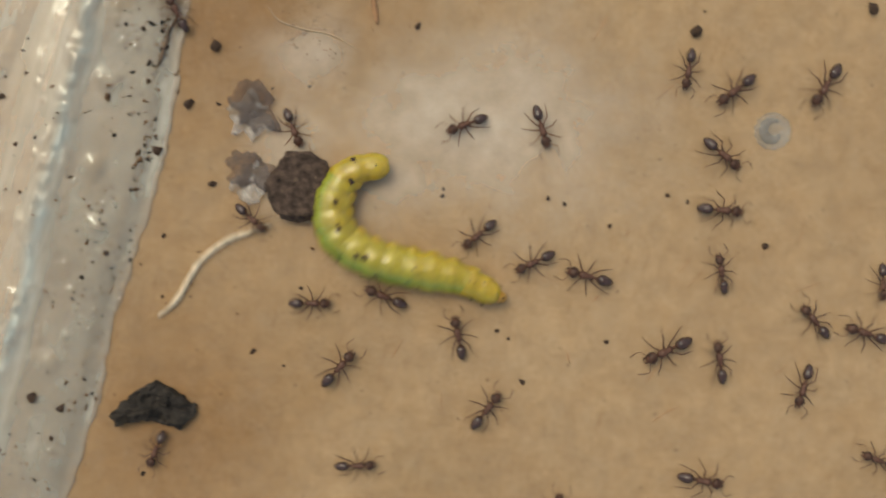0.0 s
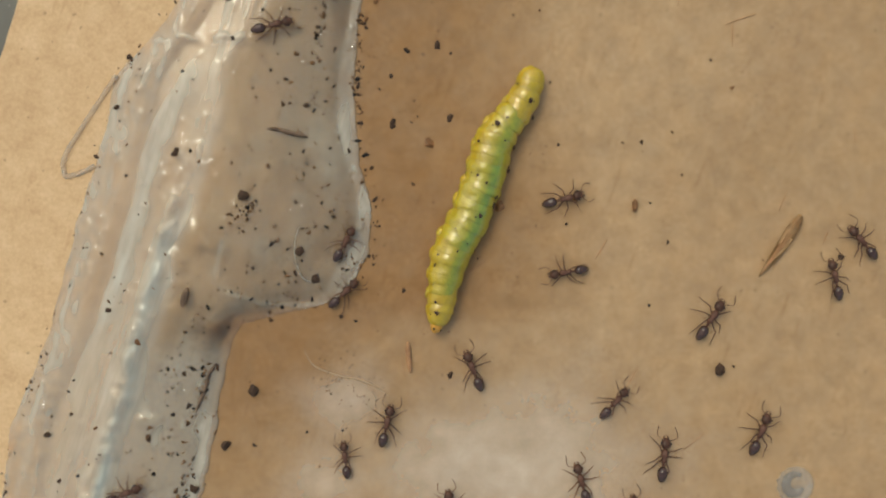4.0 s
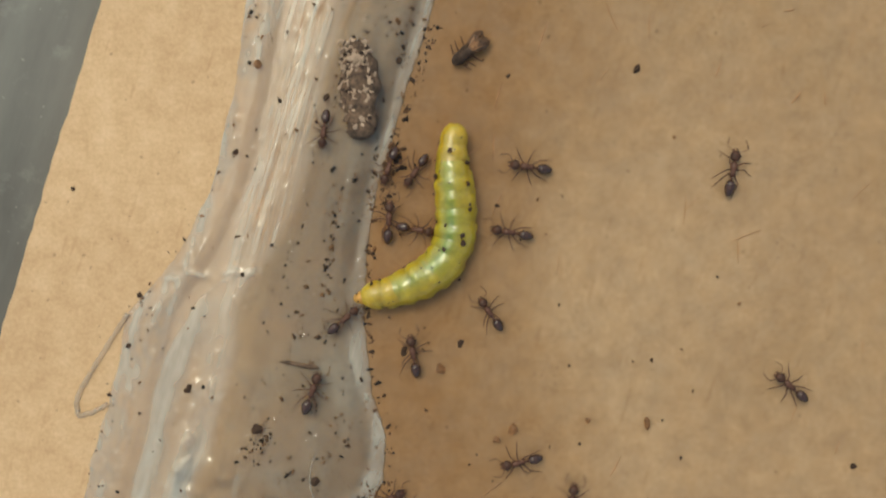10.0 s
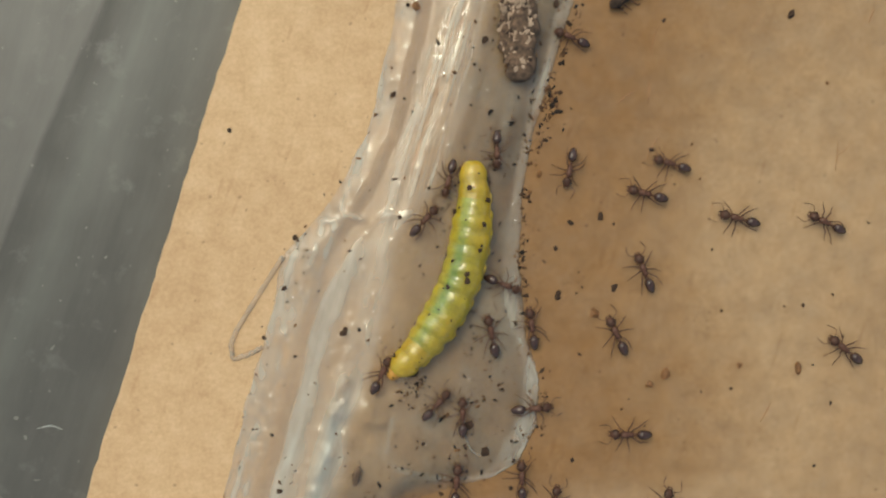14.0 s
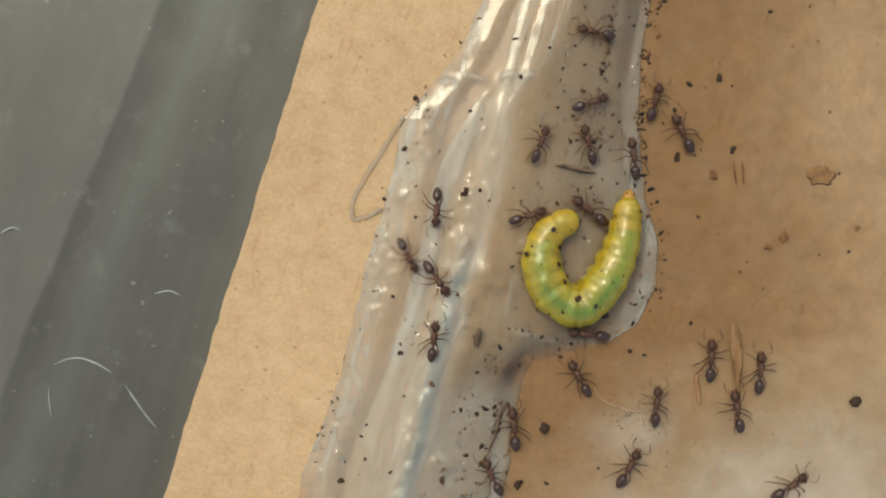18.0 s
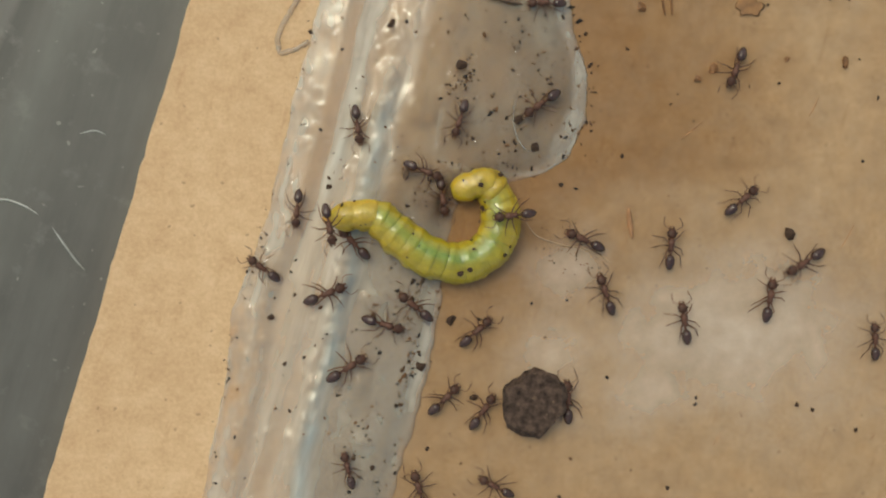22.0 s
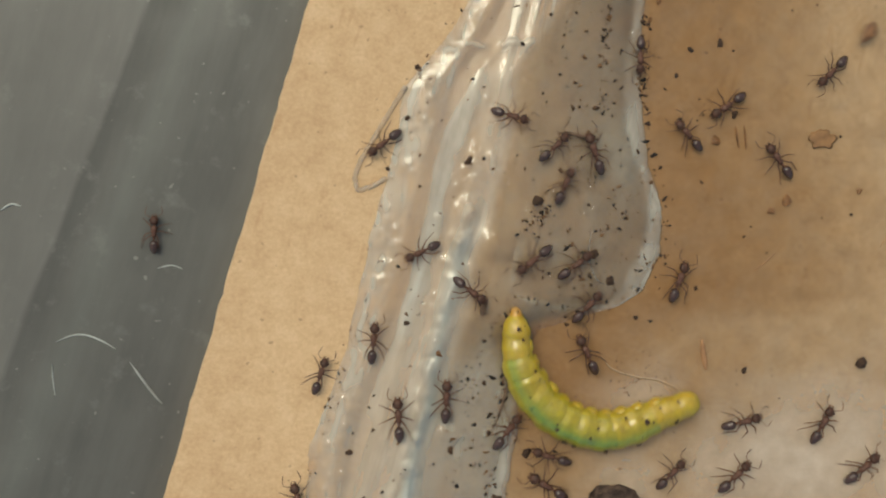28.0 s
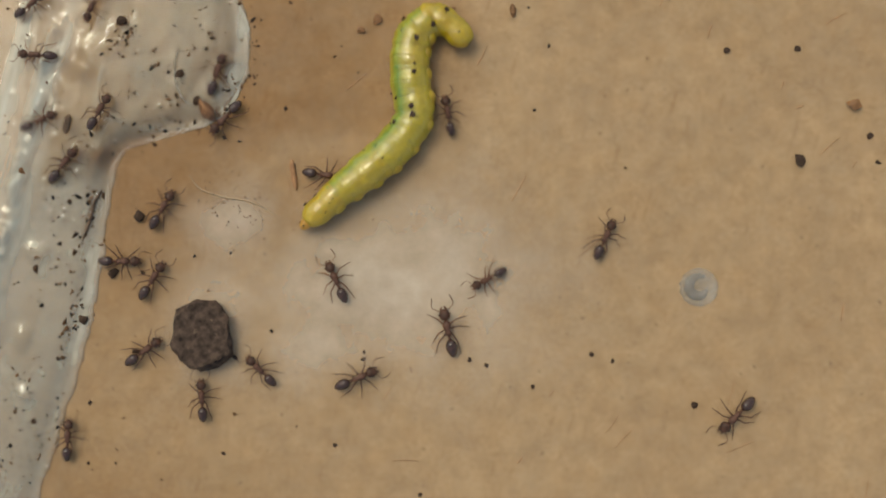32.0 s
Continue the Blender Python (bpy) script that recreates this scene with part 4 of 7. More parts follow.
scatter_specks([(23.89, -4.14, 0.27), (5.00, -0.19, 0.36), (7.97, -7.54, 0.48), (36.57, -15.98, 0.72), (11.79, -10.73, 0.54), (10.87, -11.29, 0.48), (15.80, -10.33, 0.36), (-1.45, 8.43, 0.48), (20.36, 4.65, 0.24)], AMBER, "orange-brown crumb on the cardboard", "crumb", "orange crumbs")


# lines along which dirt has gathered: points, number of crumbs, spread, mean size
TRAILS = [
    ([(-1.6, -9.5), (-0.6, -12.5), (1.2, -13.6), (2.6, -12.2), (1.6, -9.4), (0.4, -7.6)], 70, 0.7, 0.05),
    ([(-4.6, -14.0), (-4.3, -16.5), (-4.9, -19.5), (-6.0, -24.0)], 60, 0.6, 0.055),
    ([(2.54, 0.32), (2.12, -1.72), (1.95, -2.88), (1.9, -5.4)], 90, 0.10, 0.07),
    ([(-2.72, -19.3), (-3.4, -19.9), (-3.62, -20.8), (-3.99, -22.0), (-4.83, -23.8)], 55, 0.14, 0.08),
    ([(-4.0, -22.8), (-4.43, -26), (-5.07, -27.1), (-5.23, -28.6), (-5.64, -31.4)], 60, 0.22, 0.075),
    ([(-5.9, -31.5), (-6.8, -34.6), (-7.2, -37.5), (-8.0, -39.4), (-9.0, -42)], 45, 0.3, 0.07),
    ([(-1.94, -11.9), (-1.5, -11.3), (-1.0, -11.1)], 70, 0.26, 0.085),
    ([(-2.7, -15.9), (-1.4, -16.4), (0.4, -15.9), (2.6, -15.6)], 80, 0.5, 0.07),
    ([(4.6, -14.6), (5.2, -12.6), (5.3, -11), (4.7, -9.0)], 34, 0.2, 0.07),
    ([(4.35, -8.0), (4.2, -5.0), (4.25, -3.0), (4.35, -1.0)], 130, 0.14, 0.08),
    ([(4.6, 0.6), (5.3, 2.6), (5.6, 4.0), (6.2, 6.0), (6.9, 8.0), (7.7, 10.8)], 170, 0.2, 0.085),
    ([(5.55, 3.3), (5.75, 4.1)], 30, 0.16, 0.12),
    ([(4.2, 1.4), (4.9, 4.4), (5.6, 7.2), (6.4, 9.8)], 40, 0.18, 0.07),
    ([(-10.7, -15.3), (-10.1, -12.0), (-9.3, -9.0), (-8.9, -6.0), (-8.0, -4.2), (-6.0, -1.6), (-4.2, 1.6), (-3.3, 4.5)], 55, 0.16, 0.065),
    ([(-14.6, -29.5), (-13.6, -24.0), (-12.6, -20.5), (-11.4, -17.0)], 45, 0.16, 0.06),
    ([(-7.9, -15.6), (-8.2, -16.4)], 12, 0.2, 0.07), ([(-11.7, -22.4), (-11.4, -22.8)], 12, 0.2, 0.09),
]


def make_dust():
    """Uncountable crumbs of dirt in and beside the glue."""
    rng = random.Random(11)
    spots = []
    for points, count, spread, size in TRAILS:
        run = smooth_line([(x, y, 0) for x, y in points], 40)
        for _ in range(count):
            p = run[min(39, int(rng.random() * 40))]
            if rng.random() < 0.3 + 0.9 * (noise.noise((p.x * 1.1, p.y * 1.1, 5.0)) + 0.45):
                spots.append((p.x + rng.gauss(0, spread), p.y + rng.gauss(0, spread + 0.1), min(0.17, max(0.03, abs(rng.gauss(size * 0.78, size * 0.5))))))
    for _ in range(3000):
        y = rng.uniform(-44, 14)
        u = rng.uniform(0.55, 1.0) if rng.random() < 0.62 else rng.uniform(0.0, 0.55) if rng.random() < 0.55 else rng.uniform(1.0, 2.4)
        x = at(LEFT, y) + (at(RIGHT, y) - at(LEFT, y)) * u
        crowd = 0.42 + 0.9 * noise.noise((x * 0.35, y * 0.35, 2.0)) + 0.4 * noise.noise((x * 1.1, y * 1.1, 6.0))
        if rng.random() < crowd * (0.35 if y < -17 else 0.9 if y < -4 else 0.55) * (0.4 if u > 1.25 else 1):
            spots.append((x, y, min(0.17, 0.035 + abs(rng.gauss(0, 0.045)))))
    for _ in range(64):
        spots.append((rng.gauss(4.0, 1.2), rng.gauss(-20.6, 1.0), min(0.045, 0.02 + abs(rng.gauss(0, 0.05)))))
    verts, faces = [], []
    for x, y, s in spots:
        z = surface(x, y) + (0.10 if y < -17 and x > 0 else 0.015)
        long, turn = rng.uniform(0.9, 2.2), rng.uniform(0, 3.1)
        c, q, k, corners = math.cos(turn), math.sin(turn), len(verts), rng.choice((4, 5, 6))
        for e in range(corners):
            a, r = 2 * math.pi * (e + rng.uniform(-0.3, 0.3)) / corners, s * rng.uniform(0.45, 1.15)
            px, py = r * math.cos(a) * long, r * math.sin(a)
            verts.append(((x + px * c - py * q) * MM, (y + px * q + py * c) * MM, z * MM))
        verts.append(((x + rng.gauss(0, 0.2) * s) * MM, (y + rng.gauss(0, 0.2) * s) * MM, (z + 0.8 * s) * MM))
        faces += [(k + e, k + (e + 1) % corners, k + corners) for e in range(corners)]
    data = bpy.data.meshes.new("dirt_dust")
    data.from_pydata(verts, [], faces)
    data.materials.append(DUST)
    tagged(new("dirt_dust", data), "fine black crumbs of dirt strewn over the glue", "dirt", kind="stuff")


def make_fibres():
    """Fine brown fibres and scuffs in the face of the cardboard."""
    rng = random.Random(23)
    bm = bmesh.new()
    for n in range(75):
        x, y = rng.uniform(7, 42), rng.uniform(-42, 16)
        a, s = radians(rng.gauss(65, 28)), rng.uniform(0.4, 2.0)
        w = rng.uniform(0.01, 0.035)
        bend = rng.uniform(-0.05, 0.05) * s
        pts = [Vector((x + math.cos(a) * s * f - math.sin(a) * bend * math.sin(3.1 * f), y + math.sin(a) * s * f + math.cos(a) * bend * math.sin(3.1 * f), 0.03)) for f in (0, 0.33, 0.66, 1)]
        tube(bm, pts, [w * 0.3, w, w, w * 0.3], 4)
    for v in bm.verts:
        v.co.z = 0.03 + (v.co.z - 0.03) * 0.5
    tagged(part("paper_fibres", bm, FIBRE), "fine reddish-brown fibres in the cardboard face", "fibres", kind="stuff")


def make_stone():
    root = tagged(new("soil_lump"), "dark brown crumbly lump of soil the ants tug at", "soil")
    bm = bmesh.new()
    bmesh.ops.create_icosphere(bm, subdivisions=4, radius=1)
    rng = random.Random(3)
    cuts = [(Vector((rng.gauss(0, 1), rng.gauss(0, 1), rng.gauss(0.3, 0.7))).normalized(), rng.uniform(0.80, 0.95)) for _ in range(16)]
    corners = [(0.05, 1.72), (0.62, 1.9), (1.15, 1.86), (1.75, 1.82), (2.25, 1.7), (2.95, 1.72), (3.7, 1.68), (4.25, 1.9), (4.8, 2.0), (5.25, 1.9), (6.333, 1.72)]
    for v in bm.verts:
        d = v.co.normalized()
        a = (math.atan2(d.y, d.x) - 0.05) % (2 * math.pi) + 0.05
        k = max(n for n in range(10) if corners[n][0] <= a + 1e-6)
        (a0, r0), (a1, r1) = corners[k], corners[k + 1]
        r = r0 * r1 * math.sin(a1 - a0) / (r0 * math.sin(a - a0) + r1 * math.sin(a1 - a))
        low = min([1.06] + [c / max(0.3, d.dot(n)) for n, c in cuts if d.dot(n) > 0.3])
        r *= min(1.02, low * 1.04) * (1 + 0.04 * noise.noise(d * 2.2) + 0.07 * noise.noise(d * 5.5) + 0.05 * noise.noise(d * 13))
        v.co = Vector((d.x * r, d.y * r, 0.75 + max(-0.75, min(0.36, d.z * 1.3 * low)) + 0.06 * noise.noise(d * 9)))
    part("lump", bm, SOIL, root, smooth=False)
    for _ in range(14):
        a, r = rng.uniform(0, 6.28), rng.uniform(0.2, 1.5)
        grain = lump(rng.random() * 40, rng.uniform(0.12, 0.3), 0.9, 1, 0.5)
        bmesh.ops.translate(grain, vec=(r * math.cos(a), r * math.sin(a), 1.02), verts=grain.verts)
        part("grain", grain, BARK if rng.random() < 0.4 else SOIL, root, smooth=False)
    return root


def make_chip():
    bm = bmesh.new()
    corners = [(-2.25, -0.44), (-1.18, 0.59), (0, 1.26), (0.59, 1.03), (2.14, -0.07), (1.92, -0.67), (1.33, -1.26), (0.59, -0.96), (-0.59, -0.74), (-1.92, -1.03)]
    rim = []
    for k, (x, y) in enumerate(corners):
        q = corners[(k + 1) % len(corners)]
        for f in (0, 0.15, 0.3, 0.42, 0.55, 0.7, 0.82, 0.92):
            px, py = x + (q[0] - x) * f, y + (q[1] - y) * f
            rim.append((px + 0.14 * noise.noise((px * 3.3, py * 3.3, 1)) + 0.07 * noise.noise((px * 9, py * 9, 2)), py + 0.16 * noise.noise((px * 3.3, py * 3.3, 4)) + 0.08 * noise.noise((px * 9, py * 9, 7))))
    rings = []
    for f, z in ((1.0, 0.0), (1.0, 0.35), (0.93, 0.5), (0.82, 0.56), (0.7, 0.6), (0.58, 0.62), (0.46, 0.66), (0.34, 0.7), (0.2, 0.72), (0.08, 0.75)):
        rings.append([(x * f, y * f, z + (0.28 * noise.noise((x * f * 1.3, y * f * 1.3, 2)) + 0.2 * noise.noise((x * f * 4, y * f * 4, 6)) if z else 0)) for x, y in rim])
    loft(bm, rings[::-1])
    ob = tagged(part("charcoal_chip", bm, CHIP, smooth=False), "jagged black charcoal chip lying on the cardboard", "charcoal")
    ob.location = (-4.3 * MM, -39.2 * MM, 0.02 * MM)


def make_line(name, points, width, material, label, category, lift=0.0, flat=0.6, sides=6, taper=True):
    pts = smooth_line([(x, y, 0) for x, y in points], 8 * len(points))
    for i, p in enumerate(pts):
        p.z = surface(p.x, p.y) + lift + width * 0.4
    n = len(pts)
    radii = [width / 2 * (1 if not taper else min(1, 0.35 + 3 * min(i, n - 1 - i) / n)) * (1 + 0.25 * noise.noise((i * 0.6, width * 50, 0))) for i in range(n)]
    bm = bmesh.new()
    tube(bm, pts, radii, sides)
    return tagged(part(name, bm, material), label, category)


def make_cocoon():
    """A rotten twig end crusted with pale crumbs."""
    root = tagged(new("rotten_twig"), "rotten twig end crusted with pale crumbs, sunk in glue", "twig")
    root.location = (3.85 * MM, 7.1 * MM, 0.3 * MM)
    bm = bmesh.new()
    st = []
    for k in range(15):
        f = -1 + 2 * k / 14
        r = 0.92 * (1 - 0.6 * max(0, -f) ** 3 - 0.55 * max(0, f) ** 2.5) + 0.10 * noise.noise((f * 4, 0, 0))
        st.append((f * 2.5, r, r * 0.75, 0.45))
    loft(bm, body_rings(st, 18))
    for v in bm.verts:
        v.co += v.normal * 0 + Vector((0.1 * noise.noise(v.co * 3), 0.30 * noise.noise(v.co * 1.3) + 0.1 * noise.noise(v.co * 4), 0.22 * noise.noise(v.co * 1.9 + Vector((4, 0, 0)))))
    ob = part("bark", bm, BARK, root)
    rng = random.Random(8)
    for _ in range(290):
        x, a = rng.triangular(-2.3, 3.0, 1.2), rng.triangular(-1.2, 1.5, 0.5)
        grain = lump(rng.random() * 60, rng.uniform(0.09, 0.26), 1.3, 1, 0.45)
        stretch, turn = rng.uniform(0.7, 2.2), rng.uniform(0, 3.1)
        grain.transform(Matrix.Rotation(turn, 4, "Z") @ Matrix.Diagonal((stretch, 1, 1, 1)))
        bmesh.ops.translate(grain, vec=(x, 0.85 * math.sin(a) + rng.gauss(0, 0.12), 0.40 + 0.62 * math.cos(a) * min(1, 1.6 - x / 2.6)), verts=grain.verts)
        part("crumb", grain, CRUMB if rng.random() < 0.6 else SOIL if rng.random() < 0.5 else BARK, root, smooth=False)
    root.rotation_euler = (0, 0, radians(93))


def make_wing(name, size, wide, material, parent, place, turn, label="", veins=True, rag=0.08):
    bm = bmesh.new()
    n, top, low = 18, [], []
    for k in range(n):
        a = 2 * math.pi * k / n
        x = size * (0.5 + 0.5 * math.cos(a)) * (1 + rag * noise.noise((a * 2, size, 0)))
        y = wide / 2 * math.sin(a) * (0.35 + 0.65 * x / size)
        z = 0.06 * size * math.sin(x / size * 3) + rag * 0.5 * noise.noise((x * 2, y * 2, size))
        top.append(bm.verts.new((x, y, z + 0.03)))
        low.append(bm.verts.new((x, y, z)))
    bm.faces.new(top)
    bm.faces.new(low[::-1])
    for k in range(n):
        j = (k + 1) % n
        bm.faces.new((low[k], low[j], top[j], top[k]))
    ob = part(name, bm, material, parent, label)
    ob.location, ob.rotation_euler = [c * MM for c in place], [radians(a) for a in turn]
    for off in (-0.25, 0.02, 0.28) if veins else ():
        vein = bmesh.new()
        tube(vein, [(0.05 * size, 0.03 * off, 0.06 * size * 0.15 + 0.03), (size * 0.55, wide * off * 0.45, 0.06 * size + 0.03), (size * 0.93, wide * off * 0.6, 0.06 * size * 0.35 + 0.03)], [0.03, 0.025, 0.012], 4)
        part("vein", vein, FIBRE, ob)
    return ob


def make_fly():
    root = tagged(new("dead_fly"), "small dead brown insect with folded wings", "dead insect")
    bm = bmesh.new()
    loft(bm, body_rings([(-0.9, 0.08, 0.08, 0.3), (-0.6, 0.3, 0.25, 0.35), (-0.1, 0.36, 0.3, 0.38), (0.2, 0.3, 0.3, 0.4), (0.5, 0.33, 0.3, 0.4), (0.75, 0.2, 0.2, 0.38), (0.85, 0.06, 0.06, 0.36)], 10))
    part("body", bm, SOIL, root)
    for side in (-1, 1):
        make_wing("wing", 1.9, 0.9, WING, root, (0.4, side * 0.15, 0.6), (0, 8, 180 + side * 14), "brown see-through wing")
        for k in (-0.2, 0.2, 0.5):
            leg = bmesh.new()
            tube(leg, [(k, side * 0.25, 0.25), (k - 0.1, side * 0.6, 0.3), (k - 0.25, side * 0.85, 0.03)], [0.04, 0.035, 0.02], 5)
            part("leg", leg, ANT_LEG, root)
    root.location, root.rotation_euler = (9.3 * MM, 9.0 * MM, 0.02 * MM), (0, 0, radians(220))


def make_ring():
    """A curled glassy mark pressed into the tape."""
    bm = bmesh.new()
    pts = [(0.62 * math.cos(a) * (1 - 0.02 * k), 0.62 * math.sin(a) * (1 - 0.02 * k), 0.05) for k, a in ((k, radians(60 + 15 * k)) for k in range(20))]
    tube(bm, pts, [0.10 + 0.20 * math.sin(3.14 * k / 19) for k in range(20)], 8)
    for v in bm.verts:
        v.co.z = 0.03 + 0.3 * max(0, v.co.z)
    ob = tagged(part("curled_blister", bm, RING), "small grey curled blister in the tape", "blister")
    ob.location = (28.2 * MM, -25.3 * MM, 0)
    halo = bmesh.new()
    loft(halo, [[(r * math.cos(2 * math.pi * k / 28) * (1 + 0.06 * math.sin(3 * k)), r * math.sin(2 * math.pi * k / 28), z) for k in range(28)] for r, z in ((1.02, 0.028), (0.9, 0.05), (0.5, 0.055), (0.1, 0.055))])
    part("blister_skin", halo, HALO, ob, "pale lifted skin round the blister")


def make_rag(seed, size, wide):
    """A crumpled, torn scrap of see-through wing."""
    bm = bmesh.new()
    rings = []
    for f, drop in ((0.04, 0.05), (0.3, 0.05), (0.65, 0.05), (0.98, 0.04), (1.0, 0.0), (0.8, 0.0), (0.6, 0.0), (0.4, 0.0), (0.2, 0.0), (0.04, 0.0)):
        ring = []
        for k in range(36):
            a = 2 * math.pi * k / 36
            r = f * (1 + 0.55 * noise.noise((math.cos(a) * 1.8, math.sin(a) * 1.8, seed)) + 0.25 * noise.noise((math.cos(a) * 5, math.sin(a) * 5, seed + 3)))
            x, y = size / 2 * r * math.cos(a), wide / 2 * r * math.sin(a)
            ring.append((x, y, 0.3 - drop + 0.22 * noise.noise((x * 1.4, y * 1.4, seed)) + 0.1 * noise.noise((x * 4, y * 4, seed))))
        rings.append(ring)
    loft(bm, rings)
    return bm


make_line("glue_thread", [(-8.33, -4.46), (-9.15, -5.73), (-10.13, -7.27), (-10.6, -8.05), (-10.78, -8.33), (-11.05, -9.05), (-11.02, -9.4), (-10.98, -9.7), (-10.8, -9.78), (-10.5, -9.68), (-10.2, -9.6), (-9.44, -9.19)], 0.26, THREAD_GLUE, "loop of dried grey glue thread on bare cardboard", "glue thread", -0.05, taper=False)
root = make_line("root_fibre", [(1.73, -29.99), (0.57, -30.39), (-0.45, -30.76), (-1.41, -31.42), (-2.05, -32.05), (-2.49, -32.78), (-2.99, -33.64), (-3.51, -34.22), (-4.09, -34.65)], 0.34, STRAW, "pale bleached root fibre lying on the cardboard", "root fibre")
make_line("root_fibre", [(1.67, -18.69), (2.26, -19.46), (3.59, -19.94), (4.93, -20.21), (6.25, -20.96)], 0.10, HAIR, "thin tan hair-like fibre under the tape edge", "root fibre")
make_line("twig_bit", [(-0.45, -7.0), (0.2, -7.07), (0.9, -7.25), (1.63, -7.37)], 0.22, BARK, "short thin brown twig stuck in the glue", "twig")
make_line("bark_flake", [(-4.43, -15.40), (-4.55, -15.91), (-4.67, -16.42)], 0.36, BARK, "short dark flake of bark stuck in the glue", "bark")
make_line("bark_flake", [(-2.92, -19.37), (-3.28, -19.97), (-3.59, -21.03), (-3.98, -22.03)], 0.16, BARK, "thin splinter of bark lying along the glue", "bark")
make_line("bark_flake", [(7.12, -18.05), (7.18, -18.74), (7.31, -19.66)], 0.3, FIBRE, "reddish scrap of fibre on the cardboard", "bark")
make_line("dry_husk", [(18.91, -10.16), (18.94, -10.47), (18.95, -10.83)], 0.32, AMBER, "tiny reddish-brown seed lying on the tape", "seed")
make_line("glue_whisker", [(1.34, -11.88), (1.10, -12.77), (1.12, -13.82), (1.50, -14.72), (2.01, -15.02)], 0.10, THREAD_GLUE, "fine whitish glue whisker curled in the clear glue", "glue thread")
make_line("scratch", [(-26.82, -17.38), (-26.09, -17.10), (-25.37, -17.06), (-24.51, -17.39), (-23.79, -17.85)], 0.10, SCRATCH, "pale curved scratch in the grey sheet", "scratch")
make_line("scratch", [(-23.09, -18.53), (-22.53, -19.39), (-21.97, -20.21), (-21.46, -20.83)], 0.12, SCRATCH, "pale curved scratch in the grey sheet", "scratch")
make_line("scratch", [(-27.09, -18.56), (-27.06, -19.30), (-26.97, -20.20)], 0.09, SCRATCH, "pale short scratch in the grey sheet", "scratch")
make_line("scratch", [(-29.40, -10.45), (-28.88, -10.16), (-28.37, -10.26)], 0.12, SCRATCH, "pale short scratch in the grey sheet", "scratch")
make_line("scratch", [(-21.52, -13.66), (-20.78, -13.52), (-20.20, -13.73)], 0.08, SCRATCH, "pale short scratch in the grey sheet", "scratch")
sliver = make_line("straw_scrap", [(9.53, -6.74), (9.58, -7.42), (9.61, -7.99)], 0.12, AMBER, "orange sliver of dry husk on the cardboard", "husk")
splint = make_line("straw_scrap", [(9.07, -6.73), (9.12, -7.33), (9.24, -7.96)], 0.12, AMBER, "orange sliver of dry husk on the cardboard", "husk")
flake = make_rag(4.0, 1.5, 1.1)
for v in flake.verts:
    v.co.z = 0.03 + 0.15 * v.co.z
husk_flake = tagged(part("husk_flake", flake, TAN), "thin tan husk flake lying on the cardboard", "husk")
husk_flake.location = (13.70 * MM, -7.50 * MM, 0.02 * MM)
make_dust()
make_fibres()
make_chip()
make_cocoon()
make_fly()
make_ring()
husk = tagged(new("dry_husk_scale"), "long tan husk scale dragged along by an ant", "husk")
make_wing("blade", 4.0, 0.9, SCALE, husk, (-2.0, 0, 0.1), (0, 0, 0))
scraps = []
for seed, size in ((2.0, 2.8), (9.0, 2.5)):
    scrap = tagged(new("wing_scrap"), "torn grey see-through wing scrap dragged by ants", "insect wing")
    part("blade", make_rag(seed, size, 1.9), GREYWING, scrap)
    fringe = make_rag(seed + 5, size * 0.75, 2.2)
    bmesh.ops.translate(fringe, vec=(0.3, -0.4, -0.12), verts=fringe.verts)
    part("fringe", fringe, CLEARWING, scrap, "clear frayed wing edge")
    scraps.append(scrap)
brown_flake = tagged(new("seed_scale"), "small shiny brown seed scale carried by an ant", "seed scale")
make_wing("blade", 1.25, 0.95, FLAKE, brown_flake, (-0.6, 0, 0.35), (0, 0, 0), rag=0.15)
carried_crumb = tagged(part("dirt_crumb", lump(4.4, 0.66, 0.6, 1, 0.7), DIRT, smooth=False), "angular black crumb pushed about by the ants", "dirt", "dirt crumbs")
stone = make_stone()
caterpillar, segments = make_caterpillar()
first_ant = make_ant()



def gait(ant, spans):
    """Six legs stepping in two threes while the ant is on the move."""
    legs = [o for o in ant.children if o.name.startswith("leg")]
    for n, leg in enumerate(legs):
        x, y, splay, reach = HIPS[n // 2]
        side = 1 if n % 2 == 0 else -1
        phase = math.pi * ((n // 2 + n) % 2)
        home = (x * MM, side * y * MM, 0.44 * MM)
        rows = []
        for t, go in spans:
            swing = 17 * math.sin(go + phase) + 3 * math.sin(n * 2.1 + t)
            lift = 7 * max(0, math.cos(go + phase))
            way = radians(splay) * side
            axis = Vector((math.sin(way), -math.cos(way), 0))
            rows.append((t, Matrix.Translation(home) @ Matrix.Rotation(radians(swing * side), 4, "Z") @ Matrix.Rotation(radians(lift), 4, axis)))
        walk(leg, rows)


